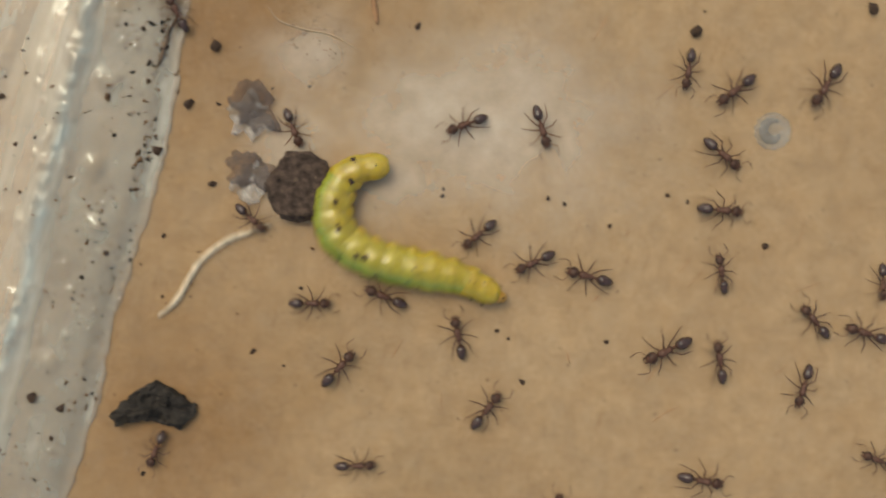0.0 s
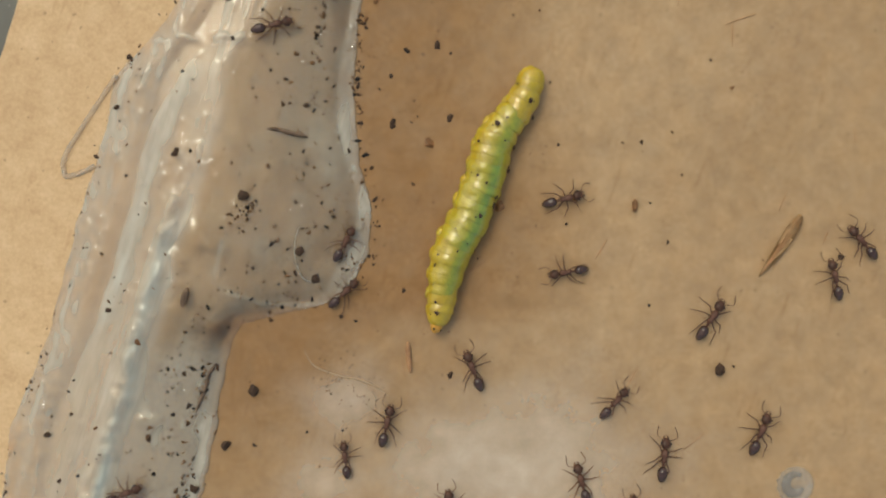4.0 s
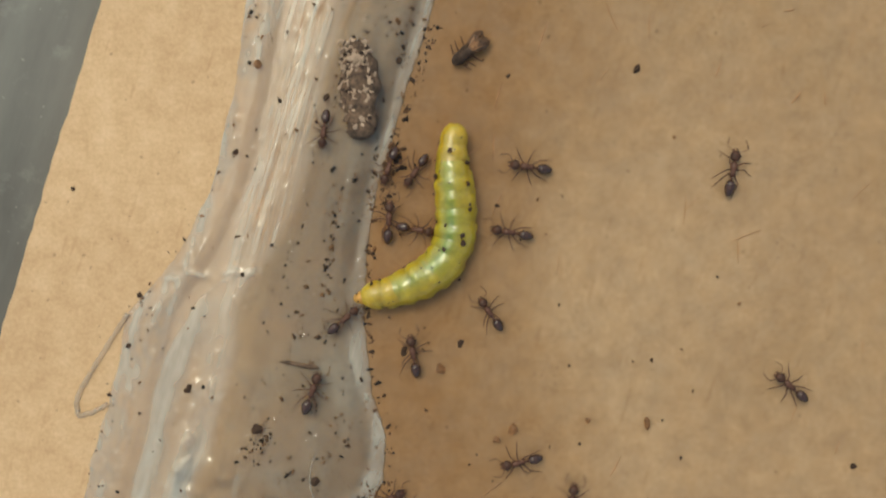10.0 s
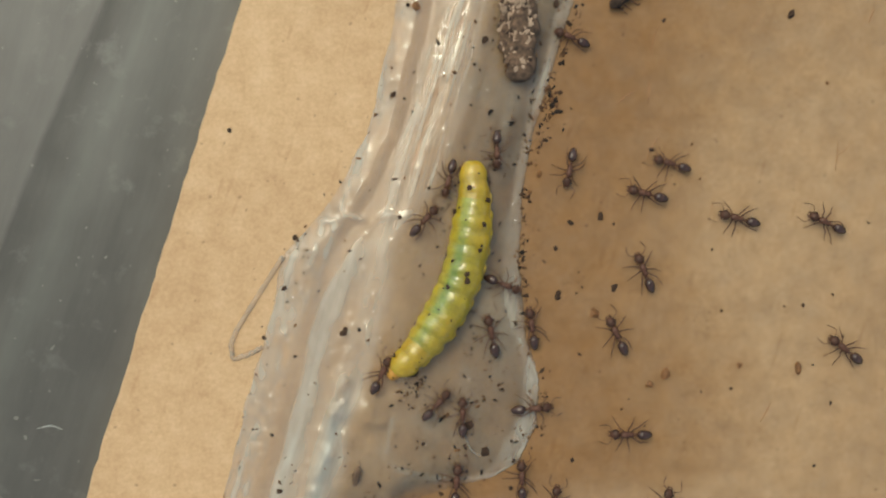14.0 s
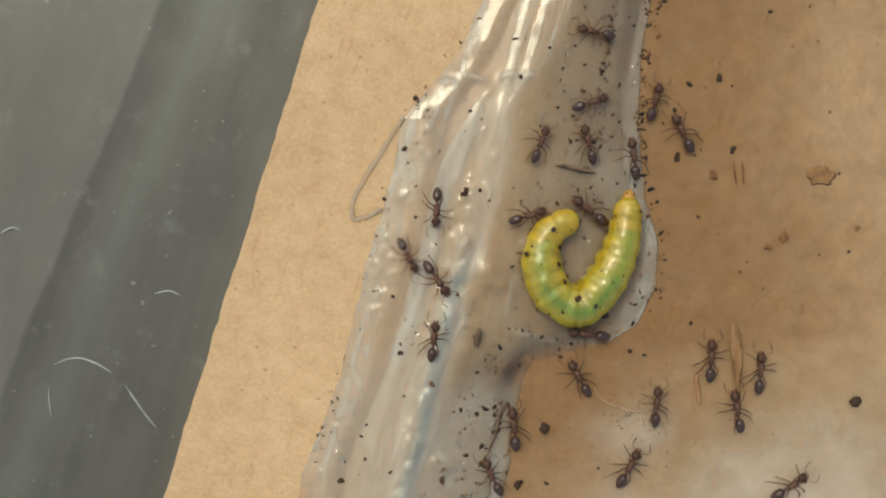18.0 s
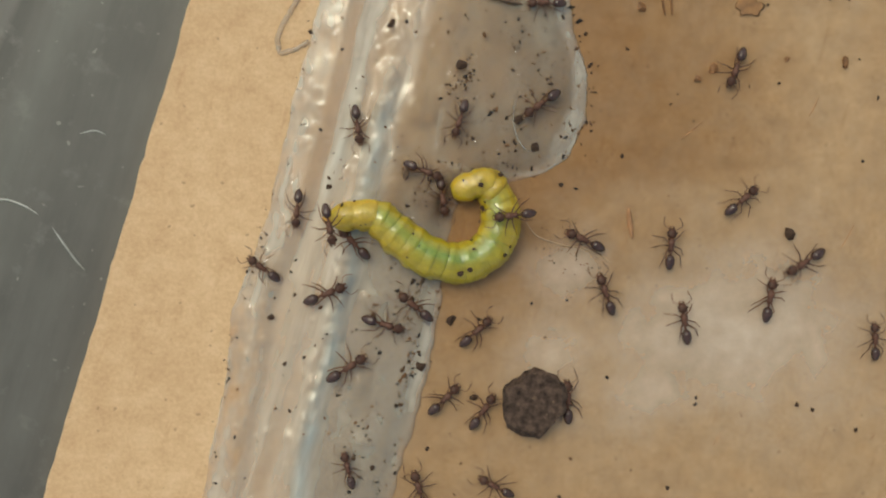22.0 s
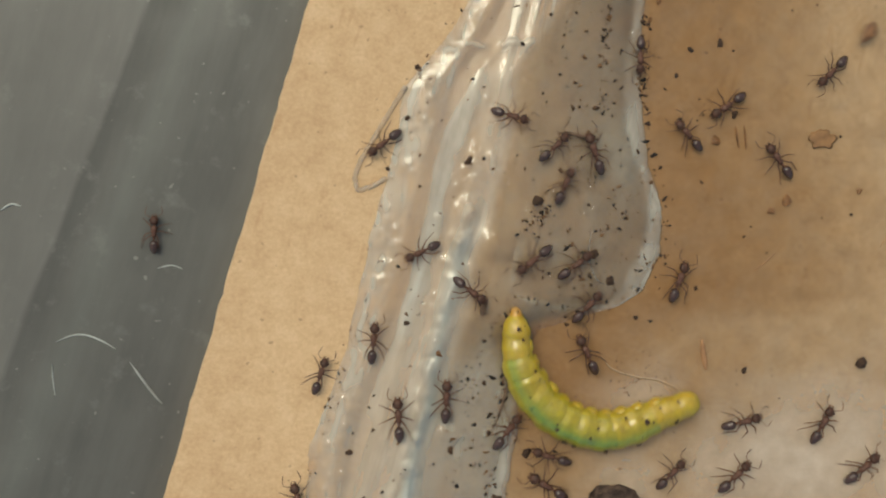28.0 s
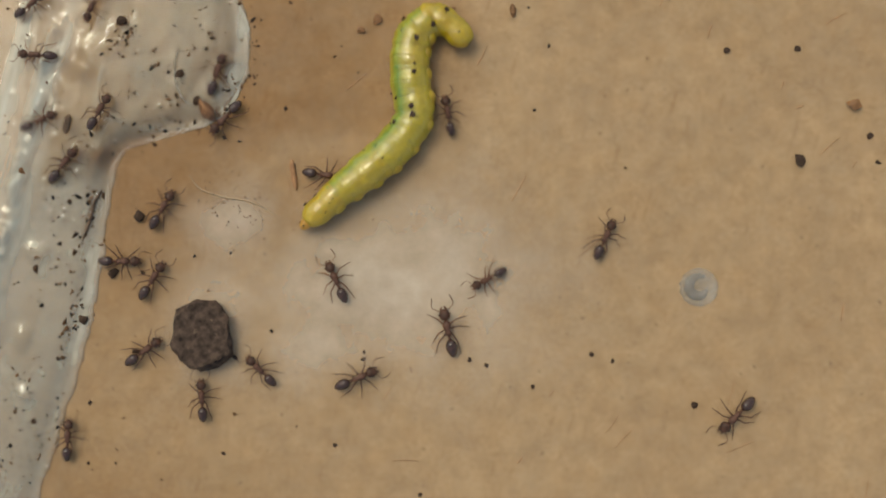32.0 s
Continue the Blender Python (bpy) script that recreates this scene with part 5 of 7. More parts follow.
def stroll(ant, size, rows, top=()):
    """Walk an ant through rows of seconds, x, y (millimetres) and heading (degrees)."""
    ant.scale = (size,) * 3
    dense = []
    for (t0, x0, y0, a0), (t1, x1, y1, a1) in zip(rows, rows[1:]):
        far, dt = math.hypot(x1 - x0, y1 - y0), t1 - t0
        way = math.degrees(math.atan2(y1 - y0, x1 - x0))
        stops = [(0.0, a0)]
        if far > 3.0 and dt > 0.6:
            stops += [(0.3, way), (0.7, way)]
        stops.append((1.0, a1))
        for (f0, b0), (f1, b1) in zip(stops, stops[1:]):
            turn = (b1 - b0 + 180) % 360 - 180
            steps = max(1, math.ceil(abs(turn) / 70))
            for k in range(steps):
                f = f0 + (f1 - f0) * k / steps
                dense.append((t0 + dt * f, x0 + (x1 - x0) * f, y0 + (y1 - y0) * f, b0 + turn * k / steps))
    dense.append(rows[-1])
    keys, seen = [], set()
    for t, x, y, a in dense:
        if frame(t) not in seen:
            seen.add(frame(t))
            z = ground(x, y) + 0.03 + next((h for s, e, h in top if s <= t <= e), 0.0)
            keys.append((t, pose(x * MM, y * MM, z * MM, 0, 0, a)))
    walk(ant, keys)
    spans, go = [(0.0, 0.0)], 0.0
    for (t0, x0, y0, _), (t1, x1, y1, _) in zip(rows, rows[1:]):
        far = math.hypot(x1 - x0, y1 - y0)
        if far < 0.4:
            spans.append((t1, go))
            continue
        n = min(24, max(2, math.ceil(far / 0.55), ))
        for k in range(1, n + 1):
            spans.append((t0 + (t1 - t0) * k / n, go + far * k / n * 2 * math.pi / 1.9))
        go += far * 2 * math.pi / 1.9
    clean = [spans[0]]
    for s in spans[1:]:
        if frame(s[0]) > frame(clean[-1][0]):
            clean.append(s)
    gait(ant, clean)


def crawl(root, segments, rows):
    """Bend the caterpillar: rows of seconds and nine points along its back, head first."""
    centre_rows, tracks, last = [], [[] for _ in segments], None
    dense = []
    for t, *points in rows:
        line = smooth_line([(x, y, 0) for x, y in points], 53)
        here = []
        for i in range(SEGMENTS):
            k = 1 + i * 50 / (SEGMENTS - 1)
            k0 = min(int(k), 51)
            p = line[k0].lerp(line[k0 + 1], k - k0)
            d = line[min(k0 + 3, 52)] - line[max(k0 - 3, 0)]
            here.append([p.x, p.y, math.degrees(math.atan2(d.y, d.x))])
        if dense:
            before = dense[-1][1]
            for h, b in zip(here, before):
                while h[2] - b[2] > 180:
                    h[2] -= 360
                while h[2] - b[2] < -180:
                    h[2] += 360
            worst = max(abs(h[2] - b[2]) for h, b in zip(here, before))
            steps = max(1, math.ceil(worst / 60))
            t0 = dense[-1][0]
            for k in range(1, steps):
                f = k / steps
                dense.append((t0 + (t - t0) * f, [[a + (b - a) * f for a, b in zip(q, h)] for q, h in zip(before, here)]))
        dense.append((t, here))
    for t, here in dense:
        cx, cy = sum(h[0] for h in here) / SEGMENTS, sum(h[1] for h in here) / SEGMENTS
        base, roll = ground(cx, cy), at(ROLL, t)
        centre_rows.append((t, pose(cx * MM, cy * MM, base * MM)))
        for i, (x, y, a) in enumerate(here):
            z = 0.78 + 0.85 * ground(x, y) - base + 0.03 * math.sin(i * 0.3 + t * 2)
            tracks[i].append((t, pose((x - cx) * MM, (y - cy) * MM, z * MM, roll, 0, a)))
    walk(root, centre_rows)
    for seg, track in zip(segments, tracks):
        walk(seg, track)


def motions():
    ants = [first_ant] + [copy_thing(first_ant, pose(0, 0, 0)) for _ in range(60)]
    stroll(ants[0], 0.80, [(0, 2.94, -25.04, -69), (1, -0.67, -24.53, -83), (2, -4.79, -20.83, 69), (3, -0.27, -19.47, -151), (6, 11.63, -7.61, -179), (7, 12.47, -4.57, -179), (8, 12.81, -2.74, 150), (9, 11.37, -5.2, 126), (10, 10.6, -4.58, 124), (11, 10.4, -4.87, 156), (12, 13.51, -0.46, 104), (13, 13.79, -4.13, 58), (14, 11.97, 0.36, 163), (15, 9.25, 3.85, -165), (18, 14.56, 4.75, -68), (19, 16.34, 0.38, 87), (20, 16.34, 0.38, 90), (20.23, 16.34, 3.18, 90), (32, 16.34, 3.18, 90)])
    stroll(ants[1], 0.77, [(0, 0.73, -29.64, -42), (1, -2.19, -26.43, -89), (2, -1.37, -25.27, -81), (3, 4.16, -25.77, 142), (6, 3.63, -21.71, 77), (7, 4.84, -16.17, 62), (8, 3.79, -10.71, 148), (9, 4.17, -9.36, 69), (10, 2, 5.06, -98), (11, 2.59, -2.16, -12), (12, 2.76, -1.22, 27), (13, 2.67, -0.91, 45), (14, 0.25, -0.45, -105), (15, 0.14, -1.31, -21), (18, -8.16, -11.63, -62), (19, -16.8, -16.4, -72), (20, -7.85, -12.96, -66), (21, -13.61, -22.45, -84), (22, -11.98, -20.85, 142), (23, -12.17, -20.94, 151), (24, -12.32, -21.1, 157), (27, -13.07, -19.51, 81), (28, -13.08, -19.31, 70), (29, -13.11, -19.31, 81), (30, -14.89, -20.56, -48), (31, -14.89, -20.56, -48), (32, -14.89, -20.56, -48)])
    stroll(ants[2], 0.83, [(0, 3.7, -34.06, -1), (1, -1.32, -33.85, 83), (2, -5.08, -27.88, 171), (3, -10.95, -27.86, 73), (6, -1.14, -23.42, 82), (7, 2.73, -21.13, 51), (8, 1.58, -21.28, 100), (9, 1.52, -15.44, 67), (10, -2.64, -17.59, 131), (11, -6.8, -12.74, 53), (12, -6.65, -14.34, 105), (13, -0.31, -7.78, 61), (14, -3.26, -10.58, 63), (15, -5.2, -10.96, -55), (18, -6.68, -12.83, -55), (19, -5.9, -12.58, -55), (20, -4.26, -14.65, -8), (21, -3.74, -15.42, -9), (22, -3.69, -15.96, -23), (23, -3.51, -14.73, -33), (24, -4.43, -15.72, -26), (27, -2.16, -17.07, 115), (28, 0.87, -16.1, 45), (29, 3.93, -17.27, 355), (30, 6.16, -17.54, 25), (31, 8.87, -16.42, 69), (32, 15.39, -15.98, 99)], [(23.7, 24.3, 1.75)])
    stroll(ants[3], 0.91, [(0, 5.11, -37.46, 47), (1, 3.28, -35.04, 75), (2, 5.46, -26.47, 52), (3, 4.49, -29.77, -179), (6, 4.49, -29.77, -90), (6.76, 4.49, -38.87, -90), (32, 4.49, -38.87, -90)])
    stroll(ants[4], 0.90, [(0, 7.6, -33.79, 156), (1, 9.11, -35.61, 18), (2, 8.79, -30.01, 30), (3, 7.61, -31.07, 102), (6, 11.41, -28.51, 75), (7, 12.68, -23.92, 37), (8, 12.68, -25.32, -90), (9.17, 12.68, -39.32, -90), (32, 12.68, -39.32, -90)])
    stroll(ants[5], 0.88, [(0, 11.35, -35.96, 101), (1, 12.23, -35.31, 55), (2, 10.11, -32.68, 10), (3, 10.11, -32.68, -90), (3.53, 10.11, -38.98, -90), (32, 10.11, -38.98, -90)])
    stroll(ants[6], 0.91, [(0, 12.75, -39.78, 51), (1, 13.44, -39.8, 76), (2, 13.44, -39.8, 76), (32, 13.44, -39.8, 76)])
    stroll(ants[7], 0.84, [(0, 12.48, -30.6, -141), (1, 13.57, -30.97, -159), (2, 10.02, -26.32, 79), (3, 10.51, -29.58, 106), (6, 8.22, -21.7, 56), (7, 11.67, -21.03, 51), (8, 8.07, -19.85, 48), (9, 6.45, -15.63, 25), (10, 5.09, -14.34, 23), (11, 4.16, -11.83, 42), (12, 4.48, -12.67, 14), (13, 4.69, -12.49, 5), (14, 4.65, -12.46, 5), (15, 4.06, -12.88, 54), (18, 0.83, -18.14, 119), (19, 2.2, -18.23, 153), (20, 2.79, -17.07, 166), (21, 1.94, -17.22, 173), (22, 0.79, -18.34, -174), (23, -1.25, -17.45, -174), (24, -1.59, -16.49, 66), (27, 0.31, -14.15, 16), (28, 0.25, -13.91, 36), (29, -0.55, -17.42, 167), (30, 2.94, -20.58, 174), (31, 10, -19.92, -104), (32, 8.8, -18.92, -10)], [(21.7, 22.3, 1.75), (22.7, 23.3, 1.75), (23.7, 24.3, 1.75)])
    stroll(ants[8], 0.87, [(0, 15.38, -32.07, -155), (1, 15.6, -32.13, -103), (2, 14.69, -32.43, 55), (3, 17.72, -28.79, 85), (6, 14.39, -18.4, 76), (7, 14.62, -16.57, 153), (8, 10.13, -12.94, -176), (9, 11.74, -12.51, -177), (10, 12.2, -12.42, -168), (11, 7.39, -8.21, 116), (12, 7.49, -7.11, 112), (13, 10.37, -6.11, 81), (14, 9.12, -8.65, 116), (15, 8.9, -7.56, 83), (18, 7.81, -17.27, 87), (19, 6.9, -17.24, 84), (20, 4.37, -20.68, 103), (21, 3.92, -20.57, 143), (22, 4.72, -19.71, 154), (23, 2.94, -16.26, 64), (24, 1.4, -13.71, 161), (27, 3.32, -11.47, 145), (28, -1.92, -13.56, 217), (29, -9.55, -17.65, 246), (30, -9.31, -18.81, -83), (31, -9.22, -19.13, 95), (32, -4.75, -18.07, 51)])
    stroll(ants[9], 0.96, [(0, 18.23, -32.87, 164), (1, 17.65, -31.91, 165), (2, 24.28, -31.97, 91), (3, 22.76, -30.29, 73), (6, 22.76, -30.29, -90), (6.76, 22.76, -39.39, -90), (32, 22.76, -39.39, -90)])
    stroll(ants[10], 0.86, [(0, 11.9, -24.88, -160), (1, 11, -20.03, -166), (2, 5.28, -18.56, 65), (3, 14.06, -10.57, 97), (6, 17.13, -9.64, 150), (7, 10.7, -12.16, 131), (8, 11.41, -8.54, 136), (9, 8.4, -11.04, -1), (10, 6.54, -6.76, 99), (11, 3.07, -7.4, 70), (12, 4.58, -8.32, 74), (13, 5.24, -8.33, 63), (14, 4.62, -8.25, 99), (15, 6.91, -6.78, 94), (18, 3.63, -6.64, 97), (19, 5.16, -6, 159), (20, 6.68, -12.8, -128), (21, 7.17, -12.53, 118), (22, 9.28, -20.21, 85), (23, 7.49, -18.82, 113), (24, 3.28, -21.75, 105), (27, 4.96, -20.99, 88), (28, 9.16, -22.46, 13), (29, 7.79, -19.77, 65), (30, 10.31, -18.92, 328), (31, 19.83, -21.7, 353), (32, 23.34, -22.67, 63)])
    stroll(ants[11], 0.88, [(0, 15.79, -25.05, -74), (1, 12.96, -24.95, 73), (2, 11.42, -21.17, 48), (3, 11.51, -21.48, 155), (6, 8.94, -15.48, 150), (7, 9.41, -16.42, 133), (8, 9.27, -16.86, 101), (9, 10.1, -16.61, 55), (10, 14.85, -14.73, 81), (11, 11.46, -17.5, 157), (12, 8.08, -16.08, 102), (13, 10.72, -14.23, 162), (14, 9.85, -13.9, 178), (15, 12.81, -15.82, -4), (18, 9.26, -20, 100), (19, 10.22, -19.14, 57), (20, 3.89, -24.2, 31), (21, 6.58, -20.55, 97), (22, 9.98, -24.18, 98), (23, 5.52, -18.48, 82), (24, 3.97, -18.93, 20), (27, 6.2, -12.83, 157), (28, 5.8, -14.91, 68), (29, 4.3, -14.12, 52), (30, 2.65, -14.6, 81), (31, 3.16, -14.91, 89), (32, 3.72, -15.79, -134)])
    stroll(ants[12], 0.83, [(0, 23.59, -22.05, -101), (1, 19.09, -21.78, 159), (2, 16.28, -19.61, 11), (3, 17.58, -21.43, 46), (6, 18.43, -19.75, 52), (7, 17.51, -20.82, 147), (8, 21.87, -22.79, 82), (9, 22.81, -22.07, 75), (10, 23.74, -18.54, 38), (11, 24.68, -17.81, -36), (12, 25.61, -18.49, 82), (13, 26.55, -12.16, 102), (14, 27.18, -10.92, 157), (15, 24.32, -9.68, 135), (18, 20.62, -5.97, 157), (19, 17.75, -4.73, 154), (20, 22.87, -5.62, -29), (21, 24.49, -6.5, -76), (22, 24.71, -7.39, -172), (23, 18.63, -8.27, 128), (24, 21.95, -6.79, 164), (27, 6.7, -2.34, -91), (28, 14.21, -3.98, -136), (29, 14.21, -3.98, -136), (32, 14.21, -3.98, -136)])
    stroll(ants[13], 0.95, [(0, 26.13, -23.13, -144), (1, 27.14, -22.35, 83), (2, 27.12, -23.61, 75), (3, 22.08, -18.01, 121), (6, 25.12, -13.02, 158), (7, 17.85, -15.46, 199), (8, 22.87, -7.82, 163), (9, 18.56, 0.19, 160), (10, 23.32, 2.79, 80), (11, 21.02, 7.2, 155), (12, 21.02, 13.5, 90), (32, 21.02, 13.5, 90)])
    stroll(ants[14], 1.01, [(0, 30.95, -22.92, -124), (1, 30.88, -27.57, 65), (2, 31.97, -28.71, 119), (3, 35.47, -28.71, 0), (3.47, 41.07, -28.71, 0), (32, 41.07, -28.71, 0)])
    stroll(ants[15], 0.94, [(0, 25.34, -26.51, -40), (1, 23.05, -26.37, 78), (2, 29.93, -26.75, 59), (3, 24.79, -25.76, 31), (6, 28.45, -15.94, 37), (7, 25.25, -23.77, 135), (8, 25.25, -25.17, -90), (9.23, 25.25, -39.87, -90), (32, 25.25, -39.87, -90)])
    stroll(ants[16], 0.94, [(0, 25.23, -29.45, -6), (1, 19.28, -26.35, 78), (2, 19.31, -26.93, 79), (3, 20.83, -25.23, 99), (6, 21.12, -21.32, 127), (7, 19.66, -24.15, 14), (8, 19.66, -25.55, -90), (9.17, 19.66, -39.55, -90), (32, 19.66, -39.55, -90)])
    stroll(ants[17], 0.82, [(0, 25.28, -32.81, 99), (1, 24.98, -31.3, -131), (2, 29.17, -30.99, 128), (3, 20.24, -28.54, 27), (6, 18.56, -23.75, 26), (7, 15.72, -22.89, 26), (8, 16.51, -22.95, 169), (9, 14.73, -22.06, 153), (10, 12.95, -21.17, 153), (11, 11.17, -20.28, 153), (12, 9.39, -19.39, 153), (13, 7.62, -18.5, 153), (14, 5.84, -17.61, 81), (15, 3.44, -22.52, -174), (18, -3.77, -23.25, 115), (19, -6.56, -23.67, 88), (20, -6.43, -23.67, 100), (21, -6.52, -22.28, -11), (22, -7.32, -19.64, 134), (23, -6.75, -18.33, 35), (24, -7.1, -18.34, -7), (27, -6.93, -16.17, 62), (28, -5.27, -15.06, -39), (29, -7.07, -14.12, 152), (30, -4.83, -13.8, 75), (31, -2.6, -15, 61), (32, -2.79, -15.34, 58)], [(22.7, 23.3, 1.75)])
    stroll(ants[18], 1.05, [(0, 22.36, -36.78, -156), (1, 15.11, -36.27, 103), (2, 22.26, -35.33, 88), (3, 22.26, -35.33, -90), (3.35, 22.26, -39.53, -90), (32, 22.26, -39.53, -90)])
    stroll(ants[19], 0.88, [(0, 25.15, -37.47, 98), (1, 19.02, -40.75, 81), (2, 19.02, -40.75, 81), (32, 19.02, -40.75, 81)])
    stroll(ants[20], 0.90, [(0, 29.65, -38.82, -108), (1, 27.39, -39.86, -177), (2, 25.48, -35.39, 88), (3, 25.48, -35.39, -90), (3.35, 25.48, -39.59, -90), (32, 25.48, -39.59, -90)])
    stroll(ants[21], 0.87, [(0, 30.31, -35.42, 130), (1, 27.67, -37.64, 116), (2, 28.95, -35.03, 77), (3, 28.95, -35.03, -90), (3.41, 28.95, -39.93, -90), (32, 28.95, -39.93, -90)])
    stroll(ants[22], 0.96, [(0, 33.13, -36.1, 161), (1, 34.53, -36.1, 0), (1.53, 40.83, -36.1, 0), (32, 40.83, -36.1, 0)])
    stroll(ants[23], 0.77, [(0, 34, -33.37, -90), (1, 34.73, -27.79, 110), (2, 32.67, -22.22, 73), (3, 34.77, -22.22, 0), (3.53, 41.07, -22.22, 0), (32, 41.07, -22.22, 0)])
    stroll(ants[24], 0.80, [(0, 33.79, -42.89, 157), (1, 33.79, -42.89, 157), (32, 33.79, -42.89, 157)])
    stroll(ants[25], 0.95, [(0, 24.08, -43.68, -12), (1, 24.08, -43.68, -12), (32, 24.08, -43.68, -12)])
    stroll(ants[26], 0.81, [(0, 5.94, -42.5, 1), (1, 10.74, -39.56, 50), (2, 10.74, -39.56, 50), (32, 10.74, -39.56, 50)])
    stroll(ants[27], 0.77, [(0, -4.22, -41.44, -113), (1, -4.89, -37.5, 86), (2, -4.89, -37.5, 86), (32, -4.89, -37.5, 86)])
    stroll(ants[28], 0.87, [(0, 16.36, -45.3, 77), (1, 16.36, -45.3, 77), (32, 16.36, -45.3, 77)])
    stroll(ants[29], 0.79, [(0, -2.82, -19.22, 118), (1, -2.98, -18.96, -77), (2, 2.62, -14.63, -108), (3, 2.78, -14.59, -101), (6, 5.48, -9.54, -161), (7, 4.33, -8.57, -133), (8, 0.5, -7.26, 77), (9, 2.39, -5.98, 38), (10, 2.91, -4.83, 40), (11, 2.36, -5.64, 37), (12, 1.46, -6.35, 32), (13, 6.39, -5.58, 32), (14, 3.09, -5.92, -22), (15, 5.56, -2.69, 139), (18, 4.76, -3.67, 73), (19, 12.64, -2.87, 79), (20, 7.91, -10.13, 252), (21, 0.52, -12.23, -135), (22, 2.84, -7.39, 180), (23, 3.93, -3.83, -77), (24, 5.03, -8.67, 153), (27, 6.28, -6.39, 95), (28, 6.44, -7.24, 130), (29, 7.75, -9.23, 73), (30, 16.44, -16.14, -117), (31, 17.04, -18.7, -127), (32, 17.27, -24.55, -152)])
    stroll(ants[30], 0.88, [(0, 1.72, -16.02, -90), (1, 1.72, -21.62, -133), (2, 3.17, -20.68, 31), (3, 6.16, -23.02, 82), (6, 5.93, -20.41, 68), (7, 5.61, -19.84, 90), (8, 3.9, -17.43, 96), (9, 2.88, -12.28, 70), (10, 1.23, -8.62, 70), (11, -1.47, -6.08, 90), (12, 1.91, -9.73, -174), (13, 0.98, -9.23, 91), (14, 2.49, -8.61, 102), (15, 2.97, -8.16, 145), (18, 1.31, -9.35, 142), (19, 0.89, -8.66, 36), (20, 3.59, -14.56, 65), (21, 3.02, -14.59, -140), (22, 2.5, -12.57, -146), (23, 2.29, -13.42, -148), (24, 1.15, -9.67, 152), (27, 1.37, -6.16, 22), (28, 1.37, -8.11, 108), (29, 0.76, -9.25, 23), (30, 0.08, -9.68, 43), (31, 4.38, -10.11, 41), (32, 3.36, -13.51, 71)])
    stroll(ants[31], 0.77, [(0, -14.68, -38.71, 0), (1, -12.58, -38.71, 76), (2, -12.58, -38.71, 76), (32, -12.58, -38.71, 76)])
    stroll(ants[32], 0.86, [(0, 36.82, -16.31, 180), (1, 30.52, -16.31, 163), (2, 30.27, -17.07, 22), (3, 30.41, -16.79, -167), (6, 28.29, -8.78, -147), (7, 14, -7.12, 193), (8, 15.57, -3.82, 170), (9, 17.46, -4.77, 176), (10, 11.71, -0.32, 169), (11, 8.24, -0.18, -172), (12, 10.69, -1.37, -168), (13, 9.46, -1.56, -171), (14, 10.68, -1.22, 165), (15, 8.7, -2.71, 136), (18, 6.26, -5.31, 117), (19, 10.41, -7.23, 154), (20, 10.66, -9.93, 43), (21, 12.88, -9.77, -114), (22, 12.92, -10.77, -113), (23, 12.73, -11.14, -116), (24, 12.74, -11.1, -115), (27, 9.51, -10.07, 157), (28, 11.29, -8.65, 126), (29, 9.36, -7.46, 129), (30, 9.36, -5.36, 90), (32, 9.36, -5.36, 90)])
    stroll(ants[33], 0.81, [(0, 22.47, -11.27, 0), (0.94, 22.47, -11.27, -90), (2, 22.47, -11.97, 176), (3, 15.55, -14.8, -161), (6, 15.4, -12.05, 155), (7, 14.08, -13.27, 33), (8, 13.41, -6.71, 131), (9, 14.52, -5.78, 105), (10, 5.34, 3.18, -110), (11, 6.2, 4.11, 157), (12, 9.54, 8.18, -178), (13, 7.02, 3.07, -92), (14, 6.58, 0.12, -102), (15, 6.75, 0.81, 154), (18, 1.24, -5.89, 106), (19, -0.15, -7.54, -87), (20, -1.96, -15.71, -77), (21, -2.2, -17.3, -32), (22, -2.72, -17.3, -83), (23, -5.51, -15.81, 22), (24, -7.17, -15, -23), (27, -7.34, -3.41, 143), (28, -9.52, -7.38, 216), (29, -12.12, -10.93, -62), (30, -13.4, -10.36, 60), (31, -13.4, -10.36, 60), (32, -13.4, -10.36, 60)])
    stroll(ants[34], 0.87, [(0, 35.99, -12.53, 0), (1.94, 35.99, -12.53, 180), (3, 31.09, -12.53, 122), (6, 31.21, -11, 164), (7, 34.44, -11.19, -178), (8, 29.27, -11.38, 129), (9, 25.95, -8.45, 149), (10, 26.57, -8.58, 139), (11, 25.85, -8.61, 165), (12, 26, -8.9, 176), (13, 25.74, -5.9, 165), (14, 21.39, -9.49, 142), (15, 16, -7.39, 143), (18, 10.46, -17.95, 86), (19, 16.51, -16.35, 38), (20, 14.29, -15, 47), (21, 14.14, -16.18, -115), (22, 13.14, -17.76, 39), (23, 8.89, -15.86, 169), (24, 9.33, -14.79, 179), (27, 11.25, -18.76, 175), (28, 13.53, -22.76, 60), (29, 22.63, -22.76, 0), (30.58, 41.53, -22.76, 0), (32, 41.53, -22.76, 0)])
